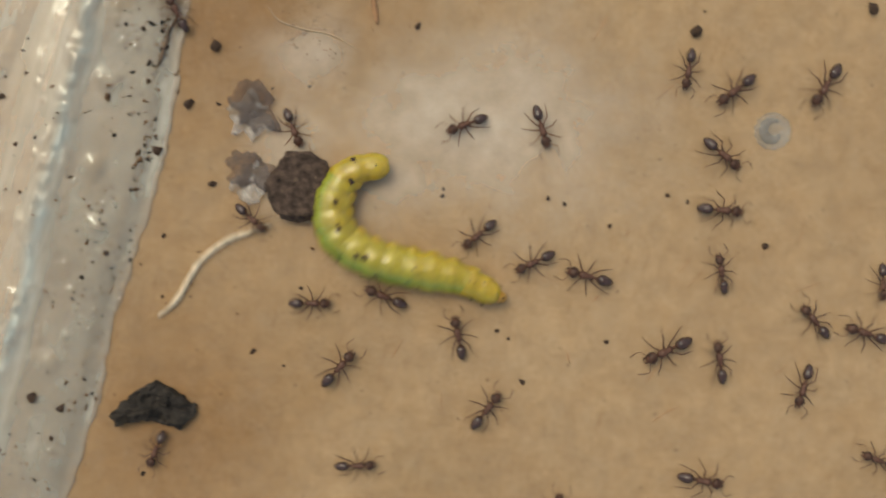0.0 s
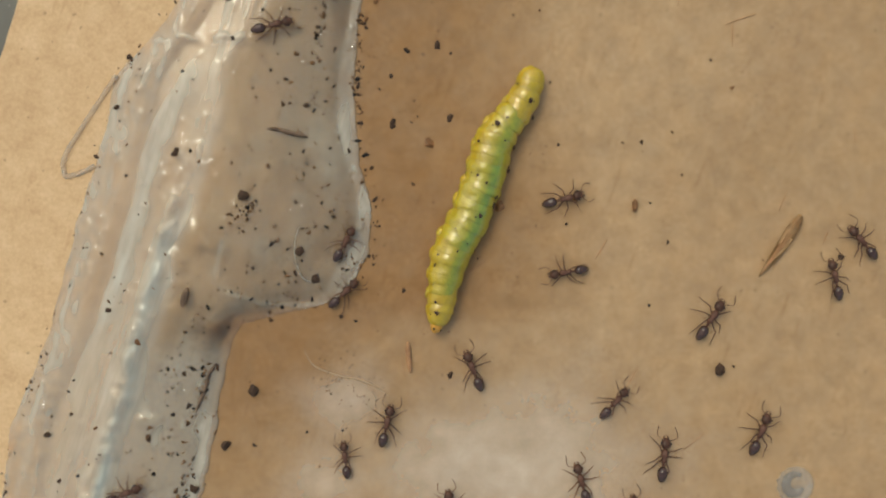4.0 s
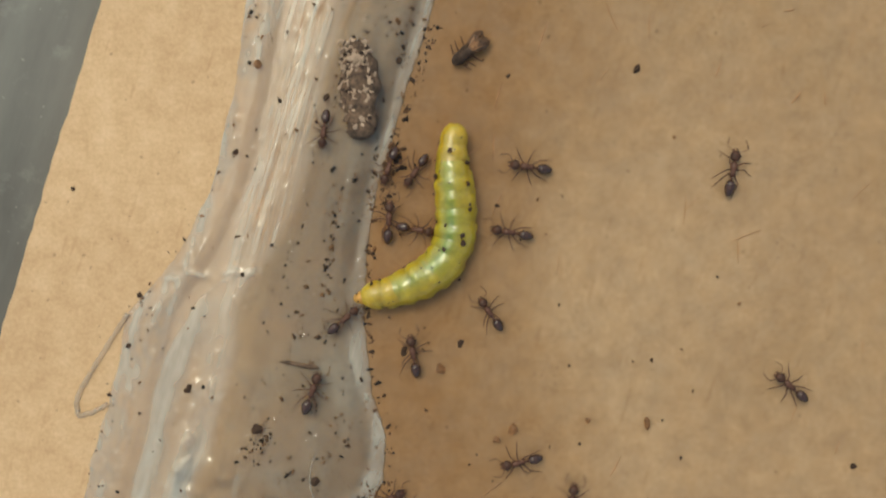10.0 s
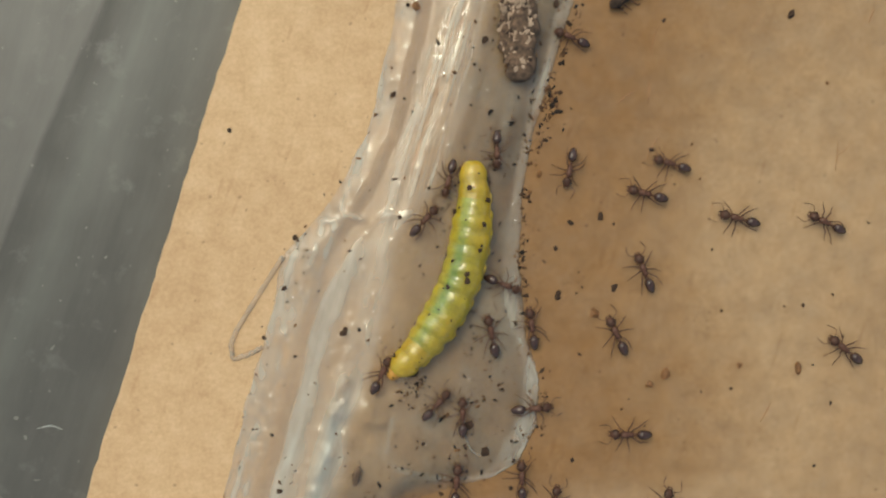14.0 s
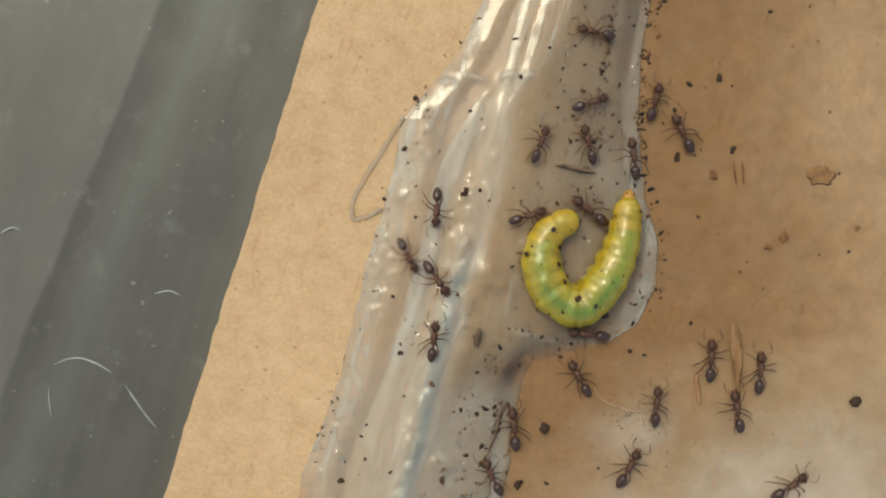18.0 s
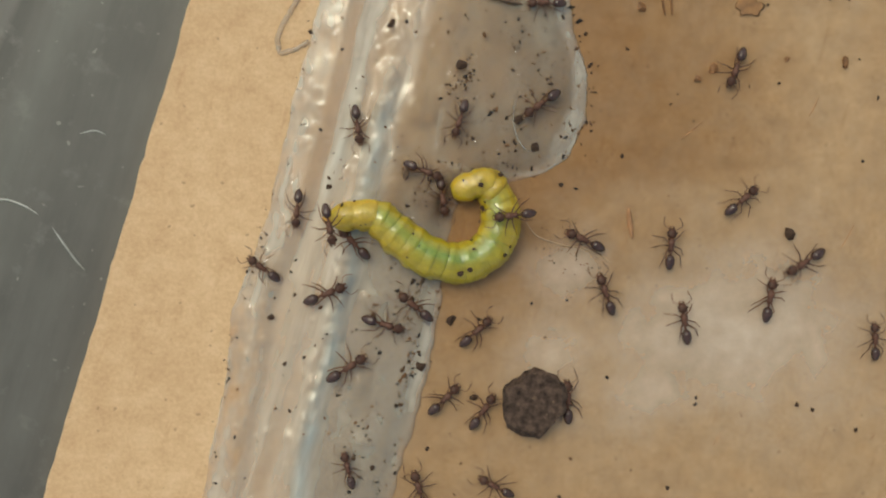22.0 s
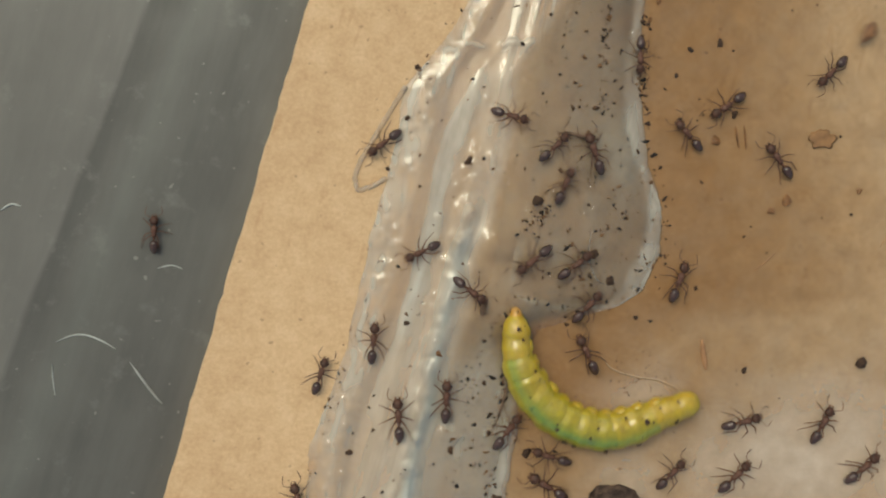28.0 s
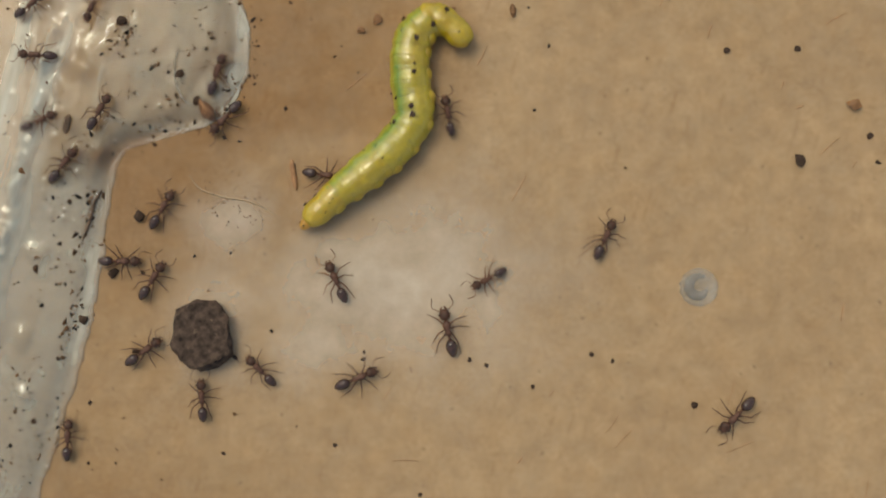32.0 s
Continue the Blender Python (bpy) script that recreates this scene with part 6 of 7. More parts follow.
    stroll(ants[35], 0.86, [(0, -0.23, -1.74, 0), (3, -0.23, -1.74, 0), (6, -0.23, -1.74, 62), (7, 3.5, -6.38, -38), (8, 3.55, -6.11, 344), (9, 6.62, -2.32, -19), (10, 5.29, 0.26, 87), (11, 5.22, -3.81, -17), (12, 8.79, -4.36, -166), (13, 10.62, -3.3, 138), (14, 10.56, -5.34, 113), (15, 10.81, -4.9, -176), (18, 1.26, -15.8, 173), (19, -1.65, -15.81, 29), (20, -1.58, -20.03, 104), (21, -2.98, -20.81, 25), (22, -4.24, -22.98, 140), (23, -7.07, -20.7, 46), (24, -5.53, -20.17, 31), (27, -4.48, -19.75, 109), (28, -6.62, -20.79, 86), (29, -7.2, -20.31, 41), (30, -6.22, -20.63, 33), (31, -2.19, -23.51, -7), (32, -1.93, -23.15, -2)])
    stroll(ants[36], 0.79, [(0, 1.93, 0.45, 0), (3, 1.93, 0.45, 0), (6, 1.93, 0.45, 277), (7, 5.26, -5.09, -98), (8, 11.32, -0.3, 141), (9, 8.61, -0.83, -6), (10, 6.7, -0.12, -11), (11, 2.42, -3.9, -14), (12, 2.95, -3.7, -4), (13, 2.11, -2.74, 51), (14, -1.03, -2.61, 47), (15, -2.55, -4.07, 70), (18, -6.67, -9.17, -93), (19, -4, -8.51, -55), (20, -4.83, -10.85, -56), (21, -3.8, -12.03, -44), (22, -7.03, -13.58, -83), (23, -4.64, -12.68, 30), (24, -4.17, -12.88, -63), (27, -5.9, -6.15, -93), (28, -3.02, -6.11, -17), (29, -8.63, -9.6, 174), (30, -11.24, -10.53, 62), (31, -8.6, -5.43, -76), (32, -5.97, -15.74, 23)])
    stroll(ants[37], 0.87, [(0, 10.59, 4.91, 0), (6.82, 10.59, 4.91, -90), (8, 10.59, 2.11, 90), (9, 12.95, 1.68, -108), (10, 12.67, 3.1, 171), (11, 18.99, -3.64, 148), (12, 17.95, -2.95, 138), (13, 17.66, -3.02, 149), (14, 15.58, -2.52, 165), (15, 15.64, -2.38, 159), (18, 19.84, -2.38, 0), (18.23, 22.64, -2.38, 0), (32, 22.64, -2.38, 0)])
    stroll(ants[38], 0.77, [(0, 7.74, 5.65, 0), (7.94, 7.74, 5.65, -90), (9, 7.74, 1.45, -109), (10, 6.73, 2.93, 235), (11, 5.64, 0.31, -175), (12, 7.46, -1.17, 90), (13, 5.06, -1.14, 100), (14, 2.74, 1.03, -90), (15, 2.91, -0.47, -170), (18, 1.35, -3.74, 18), (19, 1.77, -2.45, 132), (20, 4.8, -5.05, 159), (21, 4.52, -4.42, 114), (22, 4.24, -3.78, 114), (23, 3.97, -3.85, -101), (24, 3.69, -5.31, -172), (27, 3.91, -4.43, -61), (28, 3.9, -3.06, -92), (29, 1.43, -3.87, -124), (30, -1.04, -7.48, -70), (31, -3.73, -5.73, -125), (32, -6.42, -9.58, 36)], [(11.7, 12.3, 1.75)])
    stroll(ants[39], 0.77, [(0, -0.22, 14.64, 0), (9.94, -0.22, 14.64, -90), (11, -0.22, 12.54, -63), (12, 2.07, 13.45, 5), (13, 4.37, 13.66, -71), (14, 6.66, 6.88, 156), (15, 5.03, 3.2, -130), (18, 1.6, -0.13, 167), (19, 1.5, -0.27, -108), (20, -2.69, -1.01, -123), (21, -6.88, -7.36, -87), (22, -8.48, -3.84, -108), (23, -10.08, -8.72, 238), (24, -15.91, -15.86, -110), (27, -17.44, -18.59, 118), (28, -21.57, -11.84, 88), (29, -14.92, -16.78, -31), (30, -15.45, -17.56, -61), (31, -15.45, -17.56, -61), (32, -15.45, -17.56, -61)])
    stroll(ants[40], 0.85, [(0, 36.42, -7.28, 0), (10.71, 36.42, -7.28, 180), (11, 32.92, -7.28, 180), (12, 28.72, -7.28, -162), (13, 18.99, -0.48, 80), (14, 20.29, -2.75, 154), (15, 18.32, -4.87, 210), (18, 20.44, -2.8, 172), (19, 15.55, -2.11, -160), (20, 14.1, -0.63, -118), (21, 12.65, -3.34, -157), (22, 11.19, -3.96, 177), (23, 9.74, -3.87, -138), (24, 8.28, -5.19, -162), (27, 8.87, -4.42, -174), (28, 8.56, -5.69, -147), (29, 8.56, -4.29, 90), (32, 8.56, -4.29, 90)])
    stroll(ants[41], 0.79, [(0, -0.4, -47.2, 0), (10.55, -0.4, -47.2, 90), (13, -0.4, -17.8, 90), (14, -0.4, -12.2, 48), (15, 0.51, -7.55, 55), (18, -1.94, -9.6, 17), (19, -2.62, -10.83, -39), (20, -2.77, -11.12, -68), (21, -1.31, -11.77, -69), (22, -1.76, -13.33, -109), (23, -1.45, -14.49, -149), (24, 0.02, -12.93, 23), (27, 3.61, -8.69, 19), (28, -0.24, -9.76, 64), (29, -9.1, -15.08, 58), (30, -3.61, -10.87, 67), (31, -0.65, -12.07, 46), (32, -6.04, -12.24, 175)], [(22.7, 23.3, 1.75)])
    stroll(ants[42], 0.82, [(0, 0.97, -47.15, 0), (10.55, 0.97, -47.15, 90), (13, 0.97, -17.75, 90), (14, 0.97, -12.85, 91), (15, 1.08, -10.16, 115), (18, -6.86, -16.06, 83), (19, -5.5, -17.77, 166), (20, -5.63, -17.65, 12), (21, -3.66, -18.82, 28), (22, -8.51, -18.67, -80), (23, -9.28, -16.69, -38), (24, -12.25, -17.2, -95), (27, -10.26, -15.15, -86), (28, -10.31, -17.66, 83), (29, -11.02, -17.94, 81), (30, -11.54, -25.32, 42), (31, -12.24, -25.32, 180), (32, -12.24, -25.32, 180)], [(21.7, 22.3, 1.75)])
    stroll(ants[43], 0.84, [(0, 4.11, -47.09, 0), (10.55, 4.11, -47.09, 90), (13, 4.11, -17.69, 90), (14, 4.11, -16.29, 92), (15, 4.99, -16.59, 43), (18, 4.92, -19.68, 85), (19, -0.97, -23.96, 157), (20, -2.7, -22.27, -25), (21, -2.51, -21.87, 18), (22, -1.09, -24.37, 41), (23, -1.58, -25.58, 162), (24, -1.91, -24.69, 47), (27, 1.54, -20.53, 71), (28, -1.1, -23.96, 160), (29, -2.57, -26.03, 110), (30, -4.31, -26.6, 93), (31, -2.27, -29.1, 65), (32, -4.79, -32.35, 86)])
    stroll(ants[44], 0.89, [(0, 11.61, -47.24, 0), (10.55, 11.61, -47.24, 90), (13, 11.61, -17.84, 90), (14, 11.61, -17.84, 68), (15, 11.33, -19.02, 4), (18, 12.13, -24.05, 33), (19, 12.06, -29.53, -91), (20, 11.98, -29.42, 45), (21, 5.18, -29.48, 92), (22, 3.68, -28.18, 91), (23, 5, -27.35, 157), (24, 5.93, -26.53, 139), (27, 9.61, -28.37, 93), (28, 8.72, -25.38, 42), (29, 8.63, -24.91, 18), (30, 12.12, -26.08, 141), (31, 10.4, -27.48, 160), (32, 9.36, -24.51, 113)])
    stroll(ants[45], 0.89, [(0, 0.64, -47.25, 0), (10.55, 0.64, -47.25, 90), (13, 0.64, -17.85, 90), (14, 0.64, -16.45, 85), (15, -1.76, -15.65, 105), (18, -2.64, -20.77, 96), (19, -8.29, -20.78, -36), (20, -8.85, -24.29, -138), (21, -11.14, -22.67, 51), (22, -8.85, -22.2, 21), (23, -8.67, -21.64, 175), (24, -10.33, -20.76, 47), (27, -7.91, -20.08, 159), (28, -9.1, -21.63, 92), (29, -7.39, -24.64, 123), (30, -6.21, -24.28, 6), (31, -5.54, -25.22, 46), (32, 0.32, -20.51, 58)])
    stroll(ants[46], 0.77, [(0, 3.12, 16.01, 0), (13.59, 3.12, 16.01, -90), (14, 3.12, 11.11, -90), (15, 3.12, 2.71, -113), (18, -1.3, -5.9, 68), (19, -3.76, -4.68, 23), (20, -3.52, -5.31, -180), (21, -2.88, -8.5, -96), (22, -4, -4.1, -102), (23, -5.12, -9.49, -114), (24, -6.21, -12.76, 9), (27, -2.92, -8.02, 23), (28, -0.75, -7.76, 41), (29, -4.32, -8.6, -109), (30, -5.18, -8.19, 38), (31, -4.11, -5.44, -76), (32, -3.03, -9.7, -113)])
    stroll(ants[47], 0.88, [(0, 3.43, -47.43, 0), (12.96, 3.43, -47.43, 90), (15, 3.43, -22.93, 90), (18, 3.43, -22.93, 60), (19, 1.16, -25.4, 22), (20, -0.72, -24.46, 93), (21, 2.2, -22.9, 174), (22, 5.8, -22.57, 108), (23, 3.16, -20.37, 114), (24, 1.17, -19.47, 160), (27, 1.64, -18.63, 175), (28, 0.88, -18.61, 114), (29, 0.53, -23.72, 123), (30, 0.55, -25.26, -16), (31, 0.61, -25.43, -94), (32, -0.26, -24.2, 56)])
    stroll(ants[48], 0.84, [(0, -4.69, -47.2, 0), (16.31, -4.69, -47.2, 90), (18, -4.69, -26.9, 90), (19, -4.69, -24.8, 77), (20, -3.65, -26.04, 96), (21, -4.94, -27.35, 100), (22, -2.82, -27.87, 42), (23, -4.13, -26.98, 96), (24, -6.43, -27.07, 157), (27, -8.95, -26.85, 133), (28, -14.3, -25.86, 107), (29, -13.09, -27.59, 158), (30, -12.63, -29.49, 94), (31, -12.63, -29.49, -90), (31.7, -12.63, -37.89, -90), (32, -12.63, -37.89, -90)])
    stroll(ants[49], 0.79, [(0, 37.75, -16.93, 0), (16.54, 37.75, -16.93, 180), (18, 20.25, -16.93, 180), (19, 19.55, -16.93, -168), (20, 22.3, -21.09, -136), (21, 18.05, -25.25, -163), (22, 20.35, -25.42, 91), (23, 22.45, -25.42, 0), (24.58, 41.35, -25.42, 0), (32, 41.35, -25.42, 0)])
    stroll(ants[50], 0.91, [(0, 37.58, -20.18, 0), (16.54, 37.58, -20.18, 180), (18, 20.08, -20.18, 180), (19, 19.38, -20.18, 146), (20, 13.64, -25.29, 235), (21, 13.83, -25.06, -126), (22, 14.57, -23.06, 79), (23, 12.12, -20.57, 29), (24, 16.39, -26, 323), (27, 19.4, -25.39, 177), (28, 15.74, -25.19, 38), (29, 22.74, -25.19, 0), (30.52, 40.94, -25.19, 0), (32, 40.94, -25.19, 0)])
    stroll(ants[51], 0.77, [(0, -7.57, 15.85, 0), (17.89, -7.57, 15.85, -90), (19, -7.57, 2.55, -90), (20, -7.57, -3.75, 46), (21, -6.03, -8.83, 25), (22, -10.2, -17.83, -97), (23, -8.11, -14.66, -94), (24, -9, -15.52, -96), (27, -8.14, -11.04, -109), (28, -7.69, -13, 205), (29, -11.63, -15.92, 138), (30, -10.17, -22.41, 143), (31, -12.27, -22.41, 180), (32, -12.27, -22.41, 180)], [(26.7, 27.3, 1.75)])
    stroll(ants[52], 0.88, [(0, -6.94, -46.97, 0), (17.42, -6.94, -46.97, 90), (19, -6.94, -28.07, 90), (20, -6.94, -27.37, 112), (21, -7, -27.71, 112), (22, -5.89, -23.83, -18), (23, -5.12, -24.38, -12), (24, -4.23, -21.68, 40), (27, -0.72, -20.99, 63), (28, -3.43, -22.51, 51), (29, -4.24, -24.26, 22), (30, -2.15, -20.96, 83), (31, -1.96, -26.13, 86), (32, -0.76, -27.89, 34)])
    stroll(ants[53], 0.85, [(0, 1.21, -47.36, 0), (17.42, 1.21, -47.36, 90), (19, 1.21, -28.46, 90), (20, 1.21, -26.36, 48), (21, -0.43, -29.38, 35), (22, -0.82, -28.57, 54), (23, -1.18, -29.4, 115), (24, -3.49, -29.82, 104), (27, -3.46, -31.56, -89), (28, -3.45, -32.15, -89), (29, -3.44, -32.73, 11), (30, -0.02, -37.01, 38), (31, 3.4, -34.29, 125), (32, 2.24, -30.47, 92)])
    stroll(ants[54], 0.92, [(0, -9.31, -46.98, 0), (18.77, -9.31, -46.98, 90), (20, -9.31, -32.28, 90), (21, -9.31, -27.38, 65), (22, -7.83, -26.05, 31), (23, -7.7, -26.21, 23), (24, -6.2, -24.39, 24), (27, -1.84, -27.92, 70), (28, -1.31, -25.53, 147), (29, 2.97, -35.93, 40), (30, 7.24, -32.33, 14), (31, 6.7, -33.22, 54), (32, 10.29, -29.55, 22)])
    stroll(ants[55], 0.77, [(0, -7.44, -46.98, 0), (18.77, -7.44, -46.98, 90), (20, -7.44, -32.28, 90), (21, -7.44, -31.58, 54), (22, -7.87, -31.36, 103), (23, -8.52, -32, 76), (24, -9.11, -33.89, 123), (27, -10.88, -31.13, 160), (28, -11.47, -30.91, 160), (29, -12.06, -30.69, 93), (30, -13.61, -31.46, 85), (31, -13.61, -31.46, 85), (32, -13.61, -31.46, 85)])
    stroll(ants[56], 0.83, [(0, -5.83, -46.98, 0), (18.77, -5.83, -46.98, 90), (20, -5.83, -32.28, 90), (21, -5.83, -32.28, 54), (22, -4.19, -32.6, 106), (23, -6.64, -29.89, 108), (24, -8.45, -29.55, 164), (27, -7.28, -30.98, -51), (28, -6.89, -31.46, -51), (29, -6.51, -31.93, 148), (30, -10.93, -28.57, 49), (31, -10.93, -36.97, -90), (32, -10.93, -36.97, -90)])
    stroll(ants[57], 0.93, [(0, 37.32, -21.14, 0), (18.72, 37.32, -21.14, 180), (20, 21.92, -21.14, 180), (21, 15.62, -21.14, 33), (22, 16.54, -21.09, -149), (23, 19.23, -23.16, 80), (24, 21.33, -23.16, 0), (25.69, 41.63, -23.16, 0), (32, 41.63, -23.16, 0)])
    stroll(ants[58], 0.81, [(0, -0.04, -47.43, 0), (18.72, -0.04, -47.43, 90), (20, -0.04, -32.03, 90), (21, -0.04, -32.03, 101), (22, -0.17, -32.55, 150), (23, 1.51, -29.9, -172), (24, 3.14, -25.51, -156), (27, 1.64, -24.91, 60), (28, 5.28, -25.13, 44), (29, 2.96, -25.22, -85), (30, 4.53, -27.47, -173), (31, 7.07, -27.64, 137), (32, 5.32, -29.03, 134)])
    stroll(ants[59], 0.95, [(0, 37.85, -33.14, 0), (28.24, 37.85, -33.14, 180), (29, 28.75, -33.14, 180), (30, 28.75, -33.14, 55), (31, 29.28, -32.57, -136), (32, 29.81, -31.91, -137)])
    stroll(ants[60], 0.99, [(0, 15.33, -47.79, 0), (29.07, 15.33, -47.79, 90), (30, 15.33, -36.59, 90), (31, 15.33, -30.29, 63), (32, 15.1, -27.26, 101)])
    crawl(caterpillar, segments, [
        (0, (13.08, -33.65), (11.52, -32.94), (9.87, -32.52), (8.18, -32.16), (6.53, -31.62), (5.16, -30.53), (4.93, -28.90), (5.80, -27.42), (7.45, -27.01)),
        (0.5, (13.27, -28.00), (13.07, -26.26), (12.62, -24.58), (11.76, -23.13), (10.28, -22.22), (8.56, -22.03), (6.85, -22.42), (5.39, -23.41), (4.59, -24.87)),
        (1, (17.74, -20.59), (16.01, -20.85), (14.26, -21.07), (12.48, -21.25), (10.71, -21.48), (8.95, -21.29), (7.28, -20.74), (5.67, -20.07), (3.91, -19.89)),
        (1.5, (9.94, -24.32), (9.44, -22.66), (9.80, -21.07), (10.57, -19.50), (10.80, -17.72), (9.67, -16.55), (7.97, -16.43), (6.68, -17.48), (7.03, -19.22)),
        (2, (9.45, -23.74), (7.78, -22.90), (7.13, -21.20), (6.97, -19.33), (7.18, -17.46), (7.73, -15.67), (8.48, -13.94), (9.54, -12.44), (10.96, -11.25)),
        (2.5, (7.13, -21.32), (8.00, -20.08), (8.45, -18.76), (8.23, -17.29), (7.75, -15.89), (7.15, -14.55), (6.61, -13.21), (6.11, -11.84), (5.63, -10.43)),
        (3, (9.29, -17.74), (10.34, -16.47), (11.08, -14.98), (11.62, -13.37), (12.07, -11.74), (12.28, -10.05), (11.72, -8.49), (10.25, -7.94), (9.88, -9.43)),
        (3.5, (8.79, -16.59), (9.24, -15.03), (9.71, -13.46), (10.25, -11.95), (10.65, -10.36), (10.82, -8.73), (10.95, -7.08), (11.11, -5.45), (11.27, -3.83)),
        (5.5, (8.03, -18.05), (8.25, -16.19), (8.64, -14.44), (9.57, -12.88), (10.77, -11.49), (12.08, -10.29), (13.48, -9.07), (14.85, -7.85), (16.24, -6.61)),
        (6, (7.29, -14.02), (6.73, -15.50), (5.28, -15.22), (4.76, -13.63), (5.22, -12.06), (6.47, -11.00), (8.07, -10.85), (9.49, -11.75), (10.70, -12.84)),
        (6.5, (7.67, -14.31), (6.04, -13.64), (4.83, -12.50), (4.26, -10.87), (4.82, -9.21), (6.18, -8.29), (7.91, -8.29), (9.52, -9.23), (10.34, -10.53)),
        (7, (9.02, -14.50), (7.57, -13.63), (6.13, -12.61), (5.05, -11.33), (5.04, -9.71), (6.00, -8.31), (7.49, -7.40), (9.14, -7.05), (10.74, -6.46)),
        (7.5, (3.06, -13.44), (4.40, -12.69), (5.49, -11.78), (6.08, -10.39), (6.06, -9.02), (5.46, -7.65), (5.05, -6.29), (4.63, -4.82), (4.21, -3.33)),
        (8, (6.31, -12.96), (6.70, -11.34), (7.31, -9.81), (8.05, -8.25), (8.82, -6.72), (9.50, -5.14), (10.07, -3.58), (10.60, -1.91), (9.89, -0.50)),
        (8.5, (6.13, -8.84), (6.92, -7.43), (8.32, -6.66), (9.97, -6.16), (11.54, -5.50), (12.84, -4.54), (13.58, -3.11), (12.54, -1.78), (11.05, -2.31)),
        (9, (7.12, -7.64), (6.97, -5.84), (7.43, -4.12), (8.42, -2.60), (9.80, -1.44), (11.48, -0.71), (13.19, -0.19), (14.97, 0.14), (16.77, 0.34)),
        (9.5, (4.44, -5.15), (5.91, -4.58), (7.26, -3.85), (8.22, -2.63), (8.94, -1.21), (9.53, 0.19), (10.00, 1.63), (10.53, 3.06), (11.10, 4.55)),
        (10, (4.32, -3.56), (5.66, -3.27), (6.95, -2.72), (8.04, -1.88), (8.67, -0.65), (8.76, 0.73), (8.66, 2.13), (8.58, 3.49), (8.72, 4.85)),
        (10.5, (3.74, -4.47), (5.11, -4.56), (6.38, -4.23), (7.55, -3.33), (8.24, -2.24), (8.05, -0.86), (7.21, 0.18), (5.96, 0.69), (4.58, 1.13)),
        (11, (3.64, -5.14), (4.91, -5.60), (6.30, -5.60), (7.45, -4.87), (7.94, -3.67), (7.49, -2.36), (6.56, -1.33), (5.34, -0.86), (3.94, -0.76)),
        (11.5, (3.17, -4.87), (4.51, -5.46), (5.76, -5.88), (6.77, -5.37), (7.48, -4.09), (7.63, -2.78), (7.28, -1.37), (6.66, -0.23), (5.51, 0.37)),
        (12, (2.39, -5.67), (3.75, -5.64), (4.98, -5.17), (6.04, -4.28), (6.87, -3.18), (7.55, -2.00), (8.10, -0.80), (8.31, 0.52), (7.30, 1.42)),
        (12.5, (0.23, -5.88), (1.69, -5.53), (3.14, -5.16), (4.41, -4.56), (5.53, -3.54), (6.40, -2.44), (7.22, -1.10), (7.61, 0.23), (7.33, 1.64)),
        (13, (1.06, -6.80), (1.44, -5.49), (2.10, -4.32), (3.10, -3.41), (4.30, -2.71), (5.50, -2.04), (6.58, -1.21), (7.60, -0.30), (8.75, 0.39)),
        (13.5, (-1.34, -7.72), (-0.27, -6.61), (0.91, -5.51), (2.16, -4.53), (3.44, -3.53), (4.60, -2.36), (5.69, -1.24), (7.12, -0.66), (8.69, -0.45)),
        (14, (-2.24, -10.11), (-1.26, -9.14), (-0.43, -8.03), (0.28, -6.80), (0.84, -5.52), (1.19, -4.14), (1.40, -2.76), (1.52, -1.35), (1.46, 0.01)),
        (14.5, (-2.26, -11.29), (-1.91, -9.93), (-1.50, -8.57), (-0.89, -7.30), (-0.19, -6.05), (0.43, -4.74), (0.98, -3.38), (1.38, -2.03), (1.57, -0.71)),
        (15, (-4.88, -13.01), (-3.49, -11.98), (-2.45, -10.55), (-1.47, -9.08), (-0.55, -7.55), (0.28, -5.95), (0.98, -4.30), (1.59, -2.68), (2.37, -1.12)),
        (15.5, (-5.17, -13.44), (-4.00, -12.50), (-2.87, -11.54), (-1.93, -10.39), (-1.17, -9.10), (-0.53, -7.75), (-0.05, -6.29), (0.28, -4.86), (0.40, -3.46)),
        (17.5, (-2.97, -19.75), (-2.94, -18.34), (-3.02, -16.90), (-3.33, -15.50), (-3.60, -14.08), (-3.78, -12.63), (-3.67, -11.22), (-3.06, -9.95), (-2.30, -8.70)),
        (18, (3.25, -9.11), (3.06, -10.60), (2.58, -12.07), (1.79, -13.40), (0.62, -14.32), (-0.73, -13.59), (-1.29, -12.18), (-1.03, -10.66), (0.15, -9.82)),
        (18.5, (0.25, -18.00), (0.39, -16.71), (0.47, -15.43), (0.28, -14.15), (-0.10, -12.89), (-0.57, -11.68), (-1.18, -10.49), (-1.78, -9.37), (-2.37, -8.29)),
        (19, (-1.80, -22.85), (-1.64, -21.29), (-1.26, -19.76), (-0.75, -18.22), (-0.25, -16.68), (0.11, -15.13), (0.12, -13.58), (-0.38, -12.06), (-1.26, -10.74)),
        (19.5, (-1.34, -22.42), (-1.25, -21.08), (-1.15, -19.75), (-0.94, -18.41), (-0.61, -17.09), (-0.54, -15.80), (-0.91, -14.50), (-1.25, -13.22), (-1.54, -11.95)),
        (20, (0.67, -24.54), (0.55, -22.97), (0.64, -21.38), (0.68, -19.78), (0.39, -18.19), (-0.17, -16.70), (-0.88, -15.27), (-1.64, -13.88), (-2.40, -12.49)),
